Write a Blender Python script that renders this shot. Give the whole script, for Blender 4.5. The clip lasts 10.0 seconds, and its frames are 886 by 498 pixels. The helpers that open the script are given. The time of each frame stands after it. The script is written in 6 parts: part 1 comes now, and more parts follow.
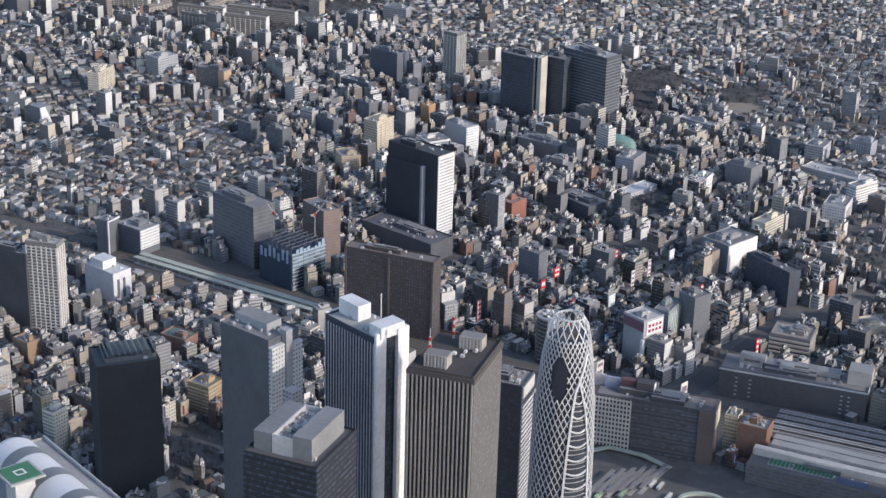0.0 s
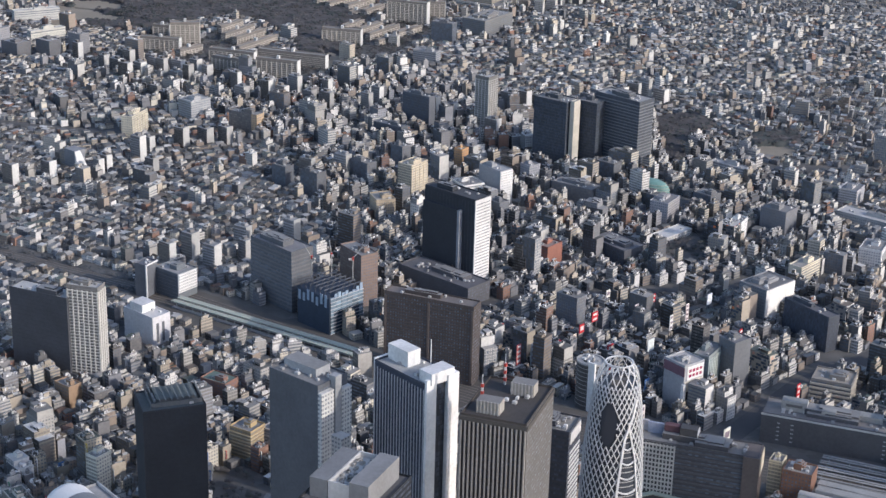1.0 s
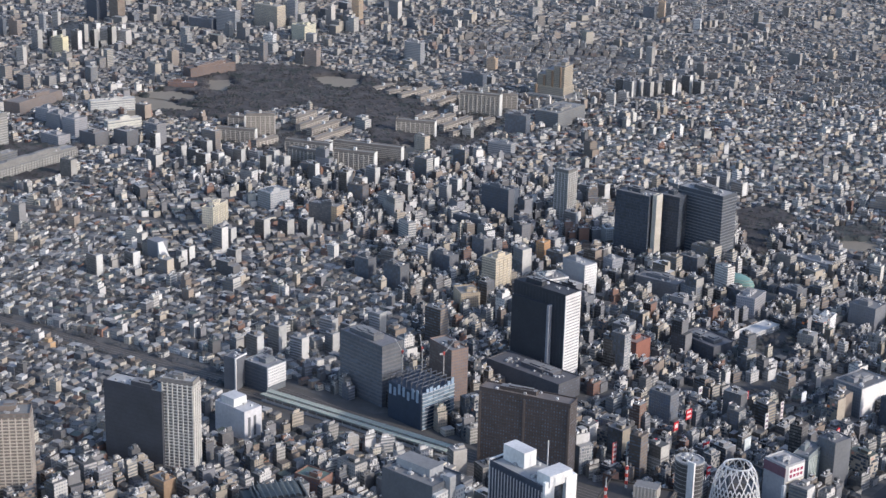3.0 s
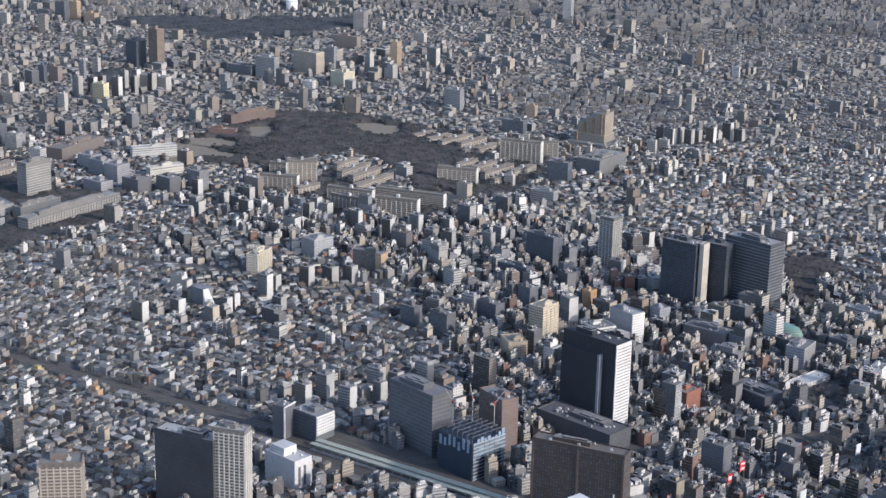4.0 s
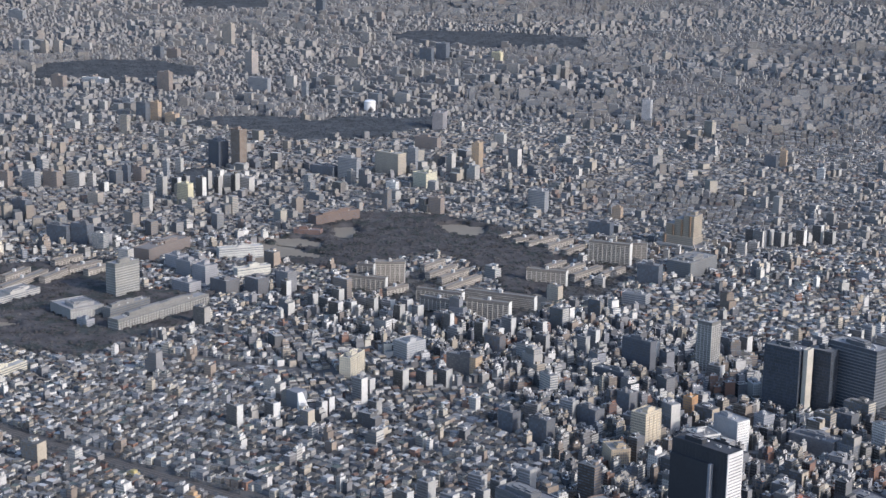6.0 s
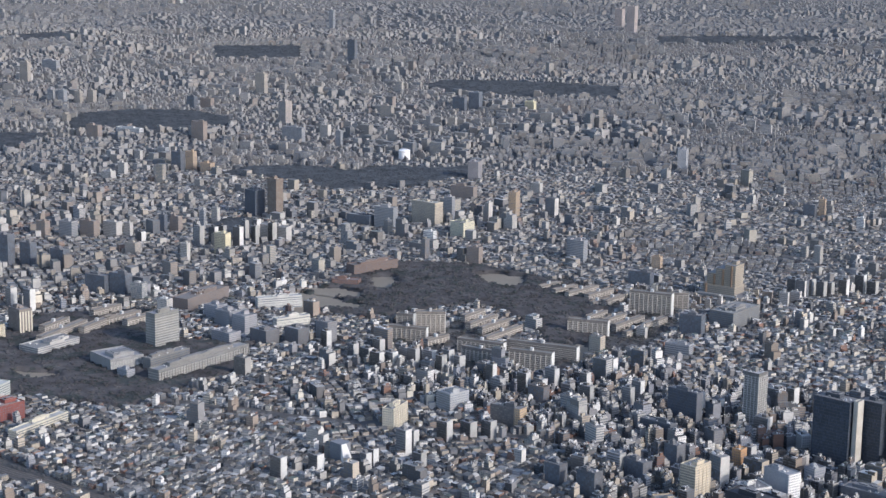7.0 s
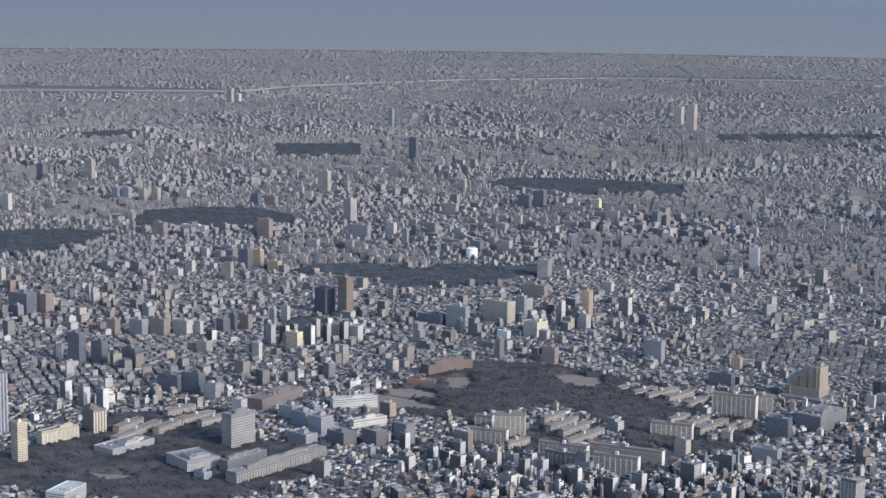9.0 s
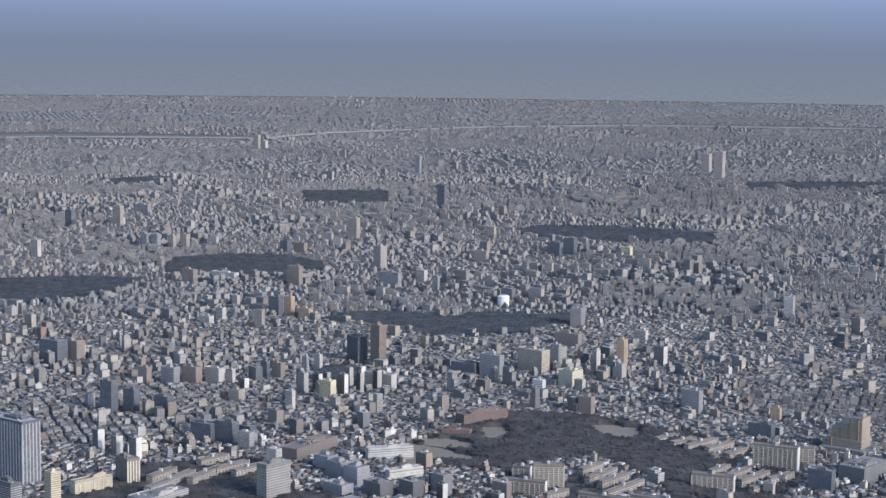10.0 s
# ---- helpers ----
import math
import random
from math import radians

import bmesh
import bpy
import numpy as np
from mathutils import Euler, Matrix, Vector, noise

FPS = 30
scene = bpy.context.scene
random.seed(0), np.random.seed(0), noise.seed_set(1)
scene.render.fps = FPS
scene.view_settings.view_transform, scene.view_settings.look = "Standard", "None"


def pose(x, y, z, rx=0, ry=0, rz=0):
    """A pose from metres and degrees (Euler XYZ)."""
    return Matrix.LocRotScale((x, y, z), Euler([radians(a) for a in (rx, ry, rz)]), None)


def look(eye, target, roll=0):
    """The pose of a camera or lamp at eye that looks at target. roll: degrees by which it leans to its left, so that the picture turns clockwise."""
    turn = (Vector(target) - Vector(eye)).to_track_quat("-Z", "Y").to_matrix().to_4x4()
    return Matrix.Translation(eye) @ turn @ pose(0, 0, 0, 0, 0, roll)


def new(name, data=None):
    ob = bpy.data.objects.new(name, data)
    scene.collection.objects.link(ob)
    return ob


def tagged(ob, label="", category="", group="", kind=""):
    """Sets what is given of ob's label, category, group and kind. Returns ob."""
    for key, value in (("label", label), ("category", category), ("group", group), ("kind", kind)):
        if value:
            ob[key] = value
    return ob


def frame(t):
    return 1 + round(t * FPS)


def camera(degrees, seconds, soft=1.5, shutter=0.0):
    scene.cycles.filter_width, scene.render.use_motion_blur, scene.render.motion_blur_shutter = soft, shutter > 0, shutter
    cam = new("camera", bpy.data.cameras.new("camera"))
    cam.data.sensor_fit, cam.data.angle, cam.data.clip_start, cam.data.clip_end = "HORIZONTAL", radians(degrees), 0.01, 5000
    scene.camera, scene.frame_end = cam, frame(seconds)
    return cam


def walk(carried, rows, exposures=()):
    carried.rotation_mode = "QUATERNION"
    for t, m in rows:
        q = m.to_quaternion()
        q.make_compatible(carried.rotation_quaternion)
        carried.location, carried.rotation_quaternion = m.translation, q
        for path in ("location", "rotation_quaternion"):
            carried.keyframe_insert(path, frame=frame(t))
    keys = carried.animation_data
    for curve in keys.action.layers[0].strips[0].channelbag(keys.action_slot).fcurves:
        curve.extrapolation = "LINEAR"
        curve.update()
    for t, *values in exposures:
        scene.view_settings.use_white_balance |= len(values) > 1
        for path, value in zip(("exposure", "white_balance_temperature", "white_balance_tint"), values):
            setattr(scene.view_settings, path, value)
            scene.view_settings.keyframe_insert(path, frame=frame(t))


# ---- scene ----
# One unit is four metres, so that the city to the horizon stays inside the lens's 5000 units.
S = 0.25
cam = camera(28.892, 10.0, soft=1.5)
ROWS = [
(0, 0.00, 0.00, 170.00, -0.000, -22.277, 1.620),
    (0.5, -2.94, -0.12, 170.43, 0.267, -21.597, 1.543),
    (1, -5.89, -0.14, 170.81, 0.548, -20.937, 1.487),
    (1.5, -8.93, 0.04, 171.16, 0.865, -20.264, 1.454),
    (2, -11.99, 0.51, 171.46, 1.219, -19.547, 1.434),
    (2.5, -15.15, 1.20, 171.67, 1.650, -18.824, 1.400),
    (4, -24.62, 3.87, 172.10, 3.044, -16.627, 1.288),
    (4.5, -27.69, 5.11, 172.03, 3.541, -15.870, 1.239),
    (5, -30.77, 6.68, 171.77, 4.068, -15.053, 1.180),
    (5.5, -33.93, 8.51, 171.45, 4.597, -14.213, 1.108),
    (6, -37.15, 10.40, 171.17, 5.124, -13.365, 1.036),
    (7.5, -46.65, 16.00, 170.24, 6.447, -10.967, 0.768),
    (8, -49.93, 18.18, 169.95, 6.889, -10.158, 0.756),
    (8.5, -53.22, 20.71, 169.62, 7.307, -9.343, 0.733),
    (9, -56.55, 23.56, 169.30, 7.722, -8.541, 0.699),
    (9.5, -59.94, 26.61, 168.99, 8.095, -7.773, 0.717),
    (10, -63.38, 29.78, 168.74, 8.488, -6.994, 0.724),
]
walk(cam, [(t, pose(x, y, z, 90 + pitch, 0, yaw) @ pose(0, 0, 0, 0, 0, lean)) for t, x, y, z, yaw, pitch, lean in ROWS],
     exposures=[(0.0, 0.26, 6440, 15), (5.0, 0.26, 6330, 14.7), (10.0, 0.21, 6060, 14.3)])

# ---- light ----
SUN_AZ, SUN_EL = 119.0, 24.0  # degrees clockwise from straight ahead, and above the horizon
world = bpy.data.worlds.new("sky")
scene.world = world
world.use_nodes = True
wn = world.node_tree
sky = wn.nodes.new("ShaderNodeTexSky")
sky.sky_type, sky.sun_disc = "NISHITA", False
sky.sun_elevation, sky.sun_rotation = radians(SUN_EL), radians(SUN_AZ)
sky.altitude, sky.air_density, sky.dust_density = 600, 1.0, 1.6
wn.links.new(sky.outputs[0], wn.nodes["Background"].inputs[0])
wn.nodes["Background"].inputs[1].default_value = 0.205
sun = new("sun", bpy.data.lights.new("sun", "SUN"))
sun.data.energy, sun.data.angle, sun.data.color = 2.5, radians(0.8), (1.0, 0.93, 0.82)
sa, se = radians(SUN_AZ), radians(SUN_EL)
sun_dir = Vector((math.sin(sa) * math.cos(se), math.cos(sa) * math.cos(se), math.sin(se)))
sun.matrix_world = look(sun_dir * 100, (0, 0, 0))


# ---- materials ----
def material(name):
    m = bpy.data.materials.new(name)
    m.use_nodes = True
    return m, m.node_tree, m.node_tree.nodes["Principled BSDF"]


def node(nt, kind, *inputs, **props):
    n = nt.nodes.new("ShaderNode" + kind)
    for key, value in props.items():
        setattr(n, key, value)
    for i, v in enumerate(inputs):
        if v is None:
            continue
        if isinstance(v, bpy.types.NodeSocket):
            nt.links.new(v, n.inputs[i])
        else:
            n.inputs[i].default_value = v
    return n


def calc(nt, op, *inputs):
    return node(nt, "Math", *inputs, operation=op).outputs[0]


def blend(nt, fac, a, b, kind="MIX"):
    n = node(nt, "Mix", data_type="RGBA", blend_type=kind)
    for sock, v in ((n.inputs[0], fac), (n.inputs[6], a), (n.inputs[7], b)):
        if isinstance(v, bpy.types.NodeSocket):
            nt.links.new(v, sock)
        else:
            sock.default_value = v
    return n.outputs[2]


def grime(nt, small, large):
    """A factor round 1 that varies at two sizes, given in metres."""
    place = node(nt, "NewGeometry").outputs["Position"]
    a = node(nt, "TexNoise", place, None, 1 / (small * S), 3.0, 0.6).outputs[0]
    b = node(nt, "TexNoise", place, None, 1 / (large * S), 2.0, 0.5).outputs[0]
    return calc(nt, "ADD", calc(nt, "MULTIPLY_ADD", a, 0.5, 0.55), calc(nt, "MULTIPLY_ADD", b, 0.5, -0.05))


def rgba(c):
    return (c[0], c[1], c[2], 1.0)


def facade_material(name, glass=(0.035, 0.045, 0.06), storey=3.2, bay=2.7):
    """Painted walls and roofs. The paint and the kind of window come with each face; the UV is in metres."""
    m, nt, bsdf = material(name)
    paint = node(nt, "Attribute", attribute_name="paint").outputs["Color"]
    style = node(nt, "Attribute", attribute_name="style").outputs["Fac"]
    uv = node(nt, "SeparateXYZ", node(nt, "UVMap", uv_map="metres").outputs[0])
    fu = calc(nt, "FRACT", calc(nt, "DIVIDE", uv.outputs[0], bay))
    fv = calc(nt, "FRACT", calc(nt, "DIVIDE", uv.outputs[1], storey))
    def within(v, lo, hi):
        return calc(nt, "MULTIPLY", calc(nt, "GREATER_THAN", v, lo), calc(nt, "LESS_THAN", v, hi))
    def is_style(k):
        return calc(nt, "COMPARE", style, float(k), 0.3)
    punched = calc(nt, "MULTIPLY", within(fv, 0.3, 0.78), within(fu, 0.2, 0.72))
    ribbon = within(fv, 0.32, 0.8)
    balcony = calc(nt, "MULTIPLY", within(fv, 0.36, 0.97), within(fu, 0.05, 0.95))
    curtain = calc(nt, "MULTIPLY", within(fv, 0.08, 0.95), within(fu, 0.08, 0.96))
    total = None
    for k, v in ((1, punched), (2, ribbon), (3, balcony), (4, curtain)):
        term = calc(nt, "MULTIPLY", v, is_style(k))
        total = term if total is None else calc(nt, "ADD", total, term)
    cell = node(nt, "CombineXYZ", calc(nt, "FLOOR", calc(nt, "DIVIDE", uv.outputs[0], bay)), calc(nt, "FLOOR", calc(nt, "DIVIDE", uv.outputs[1], storey)), 0.0)
    rnd = node(nt, "TexWhiteNoise", cell.outputs[0], noise_dimensions="3D").outputs[0]
    total = calc(nt, "MULTIPLY", total, calc(nt, "MULTIPLY_ADD", rnd, 0.5, 0.5))
    dark = blend(nt, rnd, rgba(glass), rgba([3.2 * c for c in glass]))
    # style 3: balcony recesses lie flat, their shade put into dark paint
    recess = blend(nt, is_style(3), dark, blend(nt, rnd, (0.07, 0.07, 0.075, 1), (0.2, 0.19, 0.18, 1)))
    worn = blend(nt, 1.0, paint, grime(nt, 2.5, 22.0), "MULTIPLY")
    plain = blend(nt, total, worn, recess)
    # style 5: shop fronts with dark glass, panels and small signs
    hue = node(nt, "TexWhiteNoise", cell.outputs[0], noise_dimensions="3D").outputs["Color"]
    sign = blend(nt, calc(nt, "GREATER_THAN", rnd, 0.965), (0.36, 0.35, 0.34, 1), blend(nt, 1.0, hue, (0.6, 0.3, 0.3, 1), "MULTIPLY"))
    shop = blend(nt, calc(nt, "LESS_THAN", rnd, 0.5), blend(nt, calc(nt, "GREATER_THAN", rnd, 0.93), worn, sign), dark)
    shop = blend(nt, within(fv, 0.12, 0.88), worn, shop)
    nt.links.new(blend(nt, is_style(5), plain, shop), bsdf.inputs["Base Color"])
    nt.links.new(calc(nt, "MULTIPLY_ADD", total, -0.5, 0.85), bsdf.inputs["Roughness"])
    return m


def plain_material(name, colour, rough=0.8, metal=0.0, vary=0.25, small=1.5, large=14.0, random=0.0):
    m, nt, bsdf = material(name)
    g = grime(nt, small, large)
    g = calc(nt, "MULTIPLY_ADD", calc(nt, "SUBTRACT", g, 1.0), vary * 2.5, 1.0)
    if random:
        r = node(nt, "ObjectInfo").outputs["Random"]
        g = calc(nt, "MULTIPLY", g, calc(nt, "MULTIPLY_ADD", r, 2 * random, 1 - random))
    nt.links.new(blend(nt, 1.0, rgba(colour), g, "MULTIPLY"), bsdf.inputs["Base Color"])
    bsdf.inputs["Roughness"].default_value, bsdf.inputs["Metallic"].default_value = rough, metal
    return m


M_CITY = facade_material("painted_walls_and_roofs")


def ground_material():
    """Asphalt lanes with yards and bare plots."""
    m, nt, bsdf = material("asphalt_and_yards")
    place = node(nt, "NewGeometry").outputs["Position"]
    big = node(nt, "TexNoise", place, None, 1 / (60 * S), 4.0, 0.6).outputs[0]
    fine = node(nt, "RGBToBW", node(nt, "TexVoronoi", place, None, 1 / (9 * S)).outputs["Color"]).outputs[0]
    grey = blend(nt, big, (0.06, 0.062, 0.066, 1), (0.2, 0.195, 0.185, 1))
    nt.links.new(blend(nt, 0.35, grey, blend(nt, 1.0, grey, fine, "MULTIPLY")), bsdf.inputs["Base Color"])
    bsdf.inputs["Roughness"].default_value = 0.9
    return m


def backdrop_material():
    """Far plain and sky in haze, painted as a glowing ramp: the colour goes with the height above the ground."""
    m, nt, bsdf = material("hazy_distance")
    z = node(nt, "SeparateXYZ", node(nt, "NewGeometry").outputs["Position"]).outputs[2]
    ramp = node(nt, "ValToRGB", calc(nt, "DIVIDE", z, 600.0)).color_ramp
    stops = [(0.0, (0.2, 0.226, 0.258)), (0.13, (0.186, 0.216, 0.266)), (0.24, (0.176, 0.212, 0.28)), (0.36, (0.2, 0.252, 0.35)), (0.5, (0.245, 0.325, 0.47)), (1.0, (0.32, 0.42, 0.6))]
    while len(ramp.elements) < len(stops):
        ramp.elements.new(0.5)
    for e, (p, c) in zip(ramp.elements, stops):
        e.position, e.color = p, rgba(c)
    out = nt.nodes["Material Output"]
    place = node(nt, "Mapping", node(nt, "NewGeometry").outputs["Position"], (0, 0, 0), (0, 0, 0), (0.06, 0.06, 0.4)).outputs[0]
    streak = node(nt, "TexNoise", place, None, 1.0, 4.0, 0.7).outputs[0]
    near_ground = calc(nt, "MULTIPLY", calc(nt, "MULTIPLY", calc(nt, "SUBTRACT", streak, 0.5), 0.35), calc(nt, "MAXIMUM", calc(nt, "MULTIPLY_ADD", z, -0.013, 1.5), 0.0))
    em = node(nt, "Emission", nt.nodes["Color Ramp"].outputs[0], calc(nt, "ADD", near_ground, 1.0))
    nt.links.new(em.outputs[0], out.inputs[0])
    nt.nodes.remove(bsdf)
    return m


M_GROUND = ground_material()
M_HAZE = backdrop_material()
def crown_material(name, bare, green, share):
    """Winter trees: bare grey-brown crowns among evergreens, in patches, each crown of its own tone."""
    m, nt, bsdf = material(name)
    geo = node(nt, "NewGeometry")
    own = geo.outputs["Random Per Island"]
    patch = node(nt, "TexNoise", geo.outputs["Position"], None, 1 / (45 * S), 3.0, 0.6).outputs[0]
    mixed = calc(nt, "GREATER_THAN", calc(nt, "MULTIPLY_ADD", own, 0.35, patch), 1.17 - share)
    shade_patch = node(nt, "TexNoise", geo.outputs["Position"], None, 1 / (28 * S), 3.0, 0.6).outputs[0]
    tone = calc(nt, "MULTIPLY", calc(nt, "MULTIPLY", grime(nt, 2.0, 60), calc(nt, "MULTIPLY_ADD", shade_patch, 1.4, 0.25)), calc(nt, "MULTIPLY_ADD", own, 0.36, 0.82))
    nt.links.new(blend(nt, 1.0, blend(nt, mixed, rgba(bare), rgba(green)), tone, "MULTIPLY"), bsdf.inputs["Base Color"])
    bsdf.inputs["Roughness"].default_value = 0.95
    bsdf.inputs["Specular IOR Level"].default_value = 0.1
    return m


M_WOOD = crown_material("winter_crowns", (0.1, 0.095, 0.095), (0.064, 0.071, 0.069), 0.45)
# crowns of the far woods: paler, bluer base colour imitates haze
M_HAZED_PINE = crown_material("hazed_evergreen_crowns", (0.12, 0.122, 0.13), (0.088, 0.097, 0.106), 0.7)
M_BARE = plain_material("bare_playing_field", (0.24, 0.21, 0.165), 0.95, vary=0.2, small=6, large=50)
M_BALLAST = plain_material("railway_ballast", (0.1, 0.094, 0.088), 0.95, vary=0.3)
M_LITTER = plain_material("park_floor", (0.09, 0.083, 0.075), 0.95, vary=0.4, small=6, large=60)


# ---- the large structure ----
def mesh_object(name, bm_or_mesh, mat, parent=None, label=""):
    me = bm_or_mesh
    if isinstance(me, bmesh.types.BMesh):
        bm_or_mesh = bpy.data.meshes.new(name)
        me.to_mesh(bm_or_mesh)
        me.free()
        me = bm_or_mesh
    for one in (mat if isinstance(mat, (list, tuple)) else [mat]):
        me.materials.append(one)
    ob = new(name, me)
    if parent:
        ob.parent = parent
    if label:
        ob["label"] = label
    return ob


ground = bmesh.new()
bmesh.ops.create_circle(ground, cap_ends=True, radius=5600, segments=96)
tagged(mesh_object("ground", ground, M_GROUND), "grey asphalt lanes and small yards between the buildings", "ground", kind="structure")

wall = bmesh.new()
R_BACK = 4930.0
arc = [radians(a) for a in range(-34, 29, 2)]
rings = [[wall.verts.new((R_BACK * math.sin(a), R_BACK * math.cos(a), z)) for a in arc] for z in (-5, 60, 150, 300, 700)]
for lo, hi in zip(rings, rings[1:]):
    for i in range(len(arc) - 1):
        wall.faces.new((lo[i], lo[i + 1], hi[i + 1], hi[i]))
tagged(mesh_object("backdrop", wall, M_HAZE), "glowing backdrop wall painted as blue-grey winter haze over the far plain", "sky", kind="structure")

rng = np.random.default_rng(7)


class Bulk:
    """Gathers boxes, gabled houses and clumps as arrays and makes one mesh of them. Metres."""

    def __init__(self, blind=0.6):
        self.blind = blind
        self.v, self.q, self.paint, self.style, self.uv, self.n = [], [], [], [], [], 0

    def add(self, verts, quads, paint, style, uv):
        self.v.append(verts.reshape(-1, 3))
        self.q.append(quads + self.n)
        self.paint.append(paint), self.style.append(style), self.uv.append(uv)
        self.n += verts.size // 3

    def boxes(self, x, y, w, d, deg, z0, h, wall_c, roof_c, style, front=None):
        n = len(x)
        c, s = np.cos(np.radians(deg)), np.sin(np.radians(deg))
        lx = np.array([-1, 1, 1, -1]) * 0.5
        ly = np.array([-1, -1, 1, 1]) * 0.5
        px = x[:, None] + c[:, None] * (w[:, None] * lx) - s[:, None] * (d[:, None] * ly)
        py = y[:, None] + s[:, None] * (w[:, None] * lx) + c[:, None] * (d[:, None] * ly)
        lo = np.stack([px, py, np.broadcast_to(z0[:, None], px.shape)], -1)
        hi = lo + np.array([0, 0, 1.0]) * h[:, None, None]
        verts = np.concatenate([lo, hi], 1)
        face = np.array([[0, 1, 5, 4], [1, 2, 6, 5], [2, 3, 7, 6], [3, 0, 4, 7], [4, 5, 6, 7]])
        quads = (np.arange(n) * 8)[:, None, None] + face
        paint = np.repeat(wall_c[:, None, :], 5, 1)
        paint[:, 4] = roof_c
        st = np.repeat(style[:, None].astype(float), 5, 1)
        if self.blind < 0.5:  # glazed or tiled street fronts and backs, darkened in paint to imitate shade
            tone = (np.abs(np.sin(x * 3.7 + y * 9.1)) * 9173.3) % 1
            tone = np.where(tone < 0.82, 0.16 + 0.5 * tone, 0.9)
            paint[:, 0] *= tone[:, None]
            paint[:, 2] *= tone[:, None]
        if front is not None:  # tiled, glazed and balconied long sides, their shade put into darker paint
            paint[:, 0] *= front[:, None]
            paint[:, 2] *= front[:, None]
        st[:, 4] = 0
        blind = (np.abs(np.sin(x * 12.9898 + y * 78.233)) * 43758.5) % 1 < self.blind  # most blocks turn blank walls to their sides
        st[blind, 1] = st[blind, 3] = 0
        uv = np.zeros((n, 5, 4, 2))
        off = (x * 7.31 + y * 3.17) % 50
        for f, length in enumerate((w, d, w, d)):
            uv[:, f, :, 0] = np.array([0, 1, 1, 0]) * length[:, None] + off[:, None]
            uv[:, f, :, 1] = np.array([0, 0, 1, 1]) * h[:, None]
        self.add(verts, quads.reshape(-1, 4), paint.reshape(-1, 3), st.ravel(), uv.reshape(-1, 2))

    def gables(self, x, y, w, d, deg, h, rise, wall_c, roof_c):
        n = len(x)
        c, s = np.cos(np.radians(deg)), np.sin(np.radians(deg))
        lx = np.array([-1, 1, 1, -1, -1, 1, 1, -1, -0.82, 0.82]) * 0.5
        ly = np.array([-1, -1, 1, 1, -1, -1, 1, 1, 0, 0]) * 0.5
        px = x[:, None] + c[:, None] * (w[:, None] * lx) - s[:, None] * (d[:, None] * ly)
        py = y[:, None] + s[:, None] * (w[:, None] * lx) + c[:, None] * (d[:, None] * ly)
        z = np.zeros((n, 10))
        z[:, 4:8] = h[:, None]
        z[:, 8:] = (h + rise)[:, None]
        face = np.array([[0, 1, 5, 4], [1, 2, 6, 5], [2, 3, 7, 6], [3, 0, 4, 7], [4, 5, 9, 8], [6, 7, 8, 9], [5, 6, 9, 9], [7, 4, 8, 8]])
        quads = (np.arange(n) * 10)[:, None, None] + face
        paint = np.repeat(wall_c[:, None, :], 8, 1)
        paint[:, 4:] = roof_c[:, None, :]
        st = np.zeros((n, 8))
        st[:, :4] = 1
        uv = np.zeros((n, 8, 4, 2))
        for f, length in enumerate((w, d, w, d)):
            uv[:, f, :, 0] = np.array([0, 1, 1, 0]) * length[:, None]
            uv[:, f, :, 1] = np.array([0, 0, 1, 1]) * h[:, None]
        self.add(np.stack([px, py, z], -1), quads.reshape(-1, 4), paint.reshape(-1, 3), st.ravel(), uv.reshape(-1, 2))

    def mesh(self, name):
        v = (np.concatenate(self.v) * S).astype(np.float32)
        q = np.concatenate(self.q)
        uv = np.concatenate(self.uv).astype(np.float32)
        tri = q[:, 2] == q[:, 3]
        size = np.where(tri, 3, 4)
        keep = np.ones(q.shape, bool)
        keep[tri, 3] = False
        me = bpy.data.meshes.new(name)
        me.vertices.add(len(v))
        me.vertices.foreach_set("co", v.ravel())
        me.loops.add(int(size.sum()))
        me.loops.foreach_set("vertex_index", q[keep].astype(np.int32))
        me.polygons.add(len(q))
        me.polygons.foreach_set("loop_start", (np.cumsum(size) - size).astype(np.int32))
        me.polygons.foreach_set("use_smooth", np.zeros(len(q), bool))
        me.update(calc_edges=True)
        layer = me.uv_layers.new(name="metres")
        layer.data.foreach_set("uv", uv.reshape(-1, 4, 2)[keep].ravel())
        paint = np.concatenate([np.concatenate(self.paint), np.ones((len(q), 1))], 1).astype(np.float32)
        me.attributes.new("paint", "FLOAT_COLOR", "FACE").data.foreach_set("color", paint.ravel())
        me.attributes.new("style", "FLOAT", "FACE").data.foreach_set("value", np.concatenate(self.style).astype(np.float32))
        return me


def area(*corners):
    return np.array(corners, float)


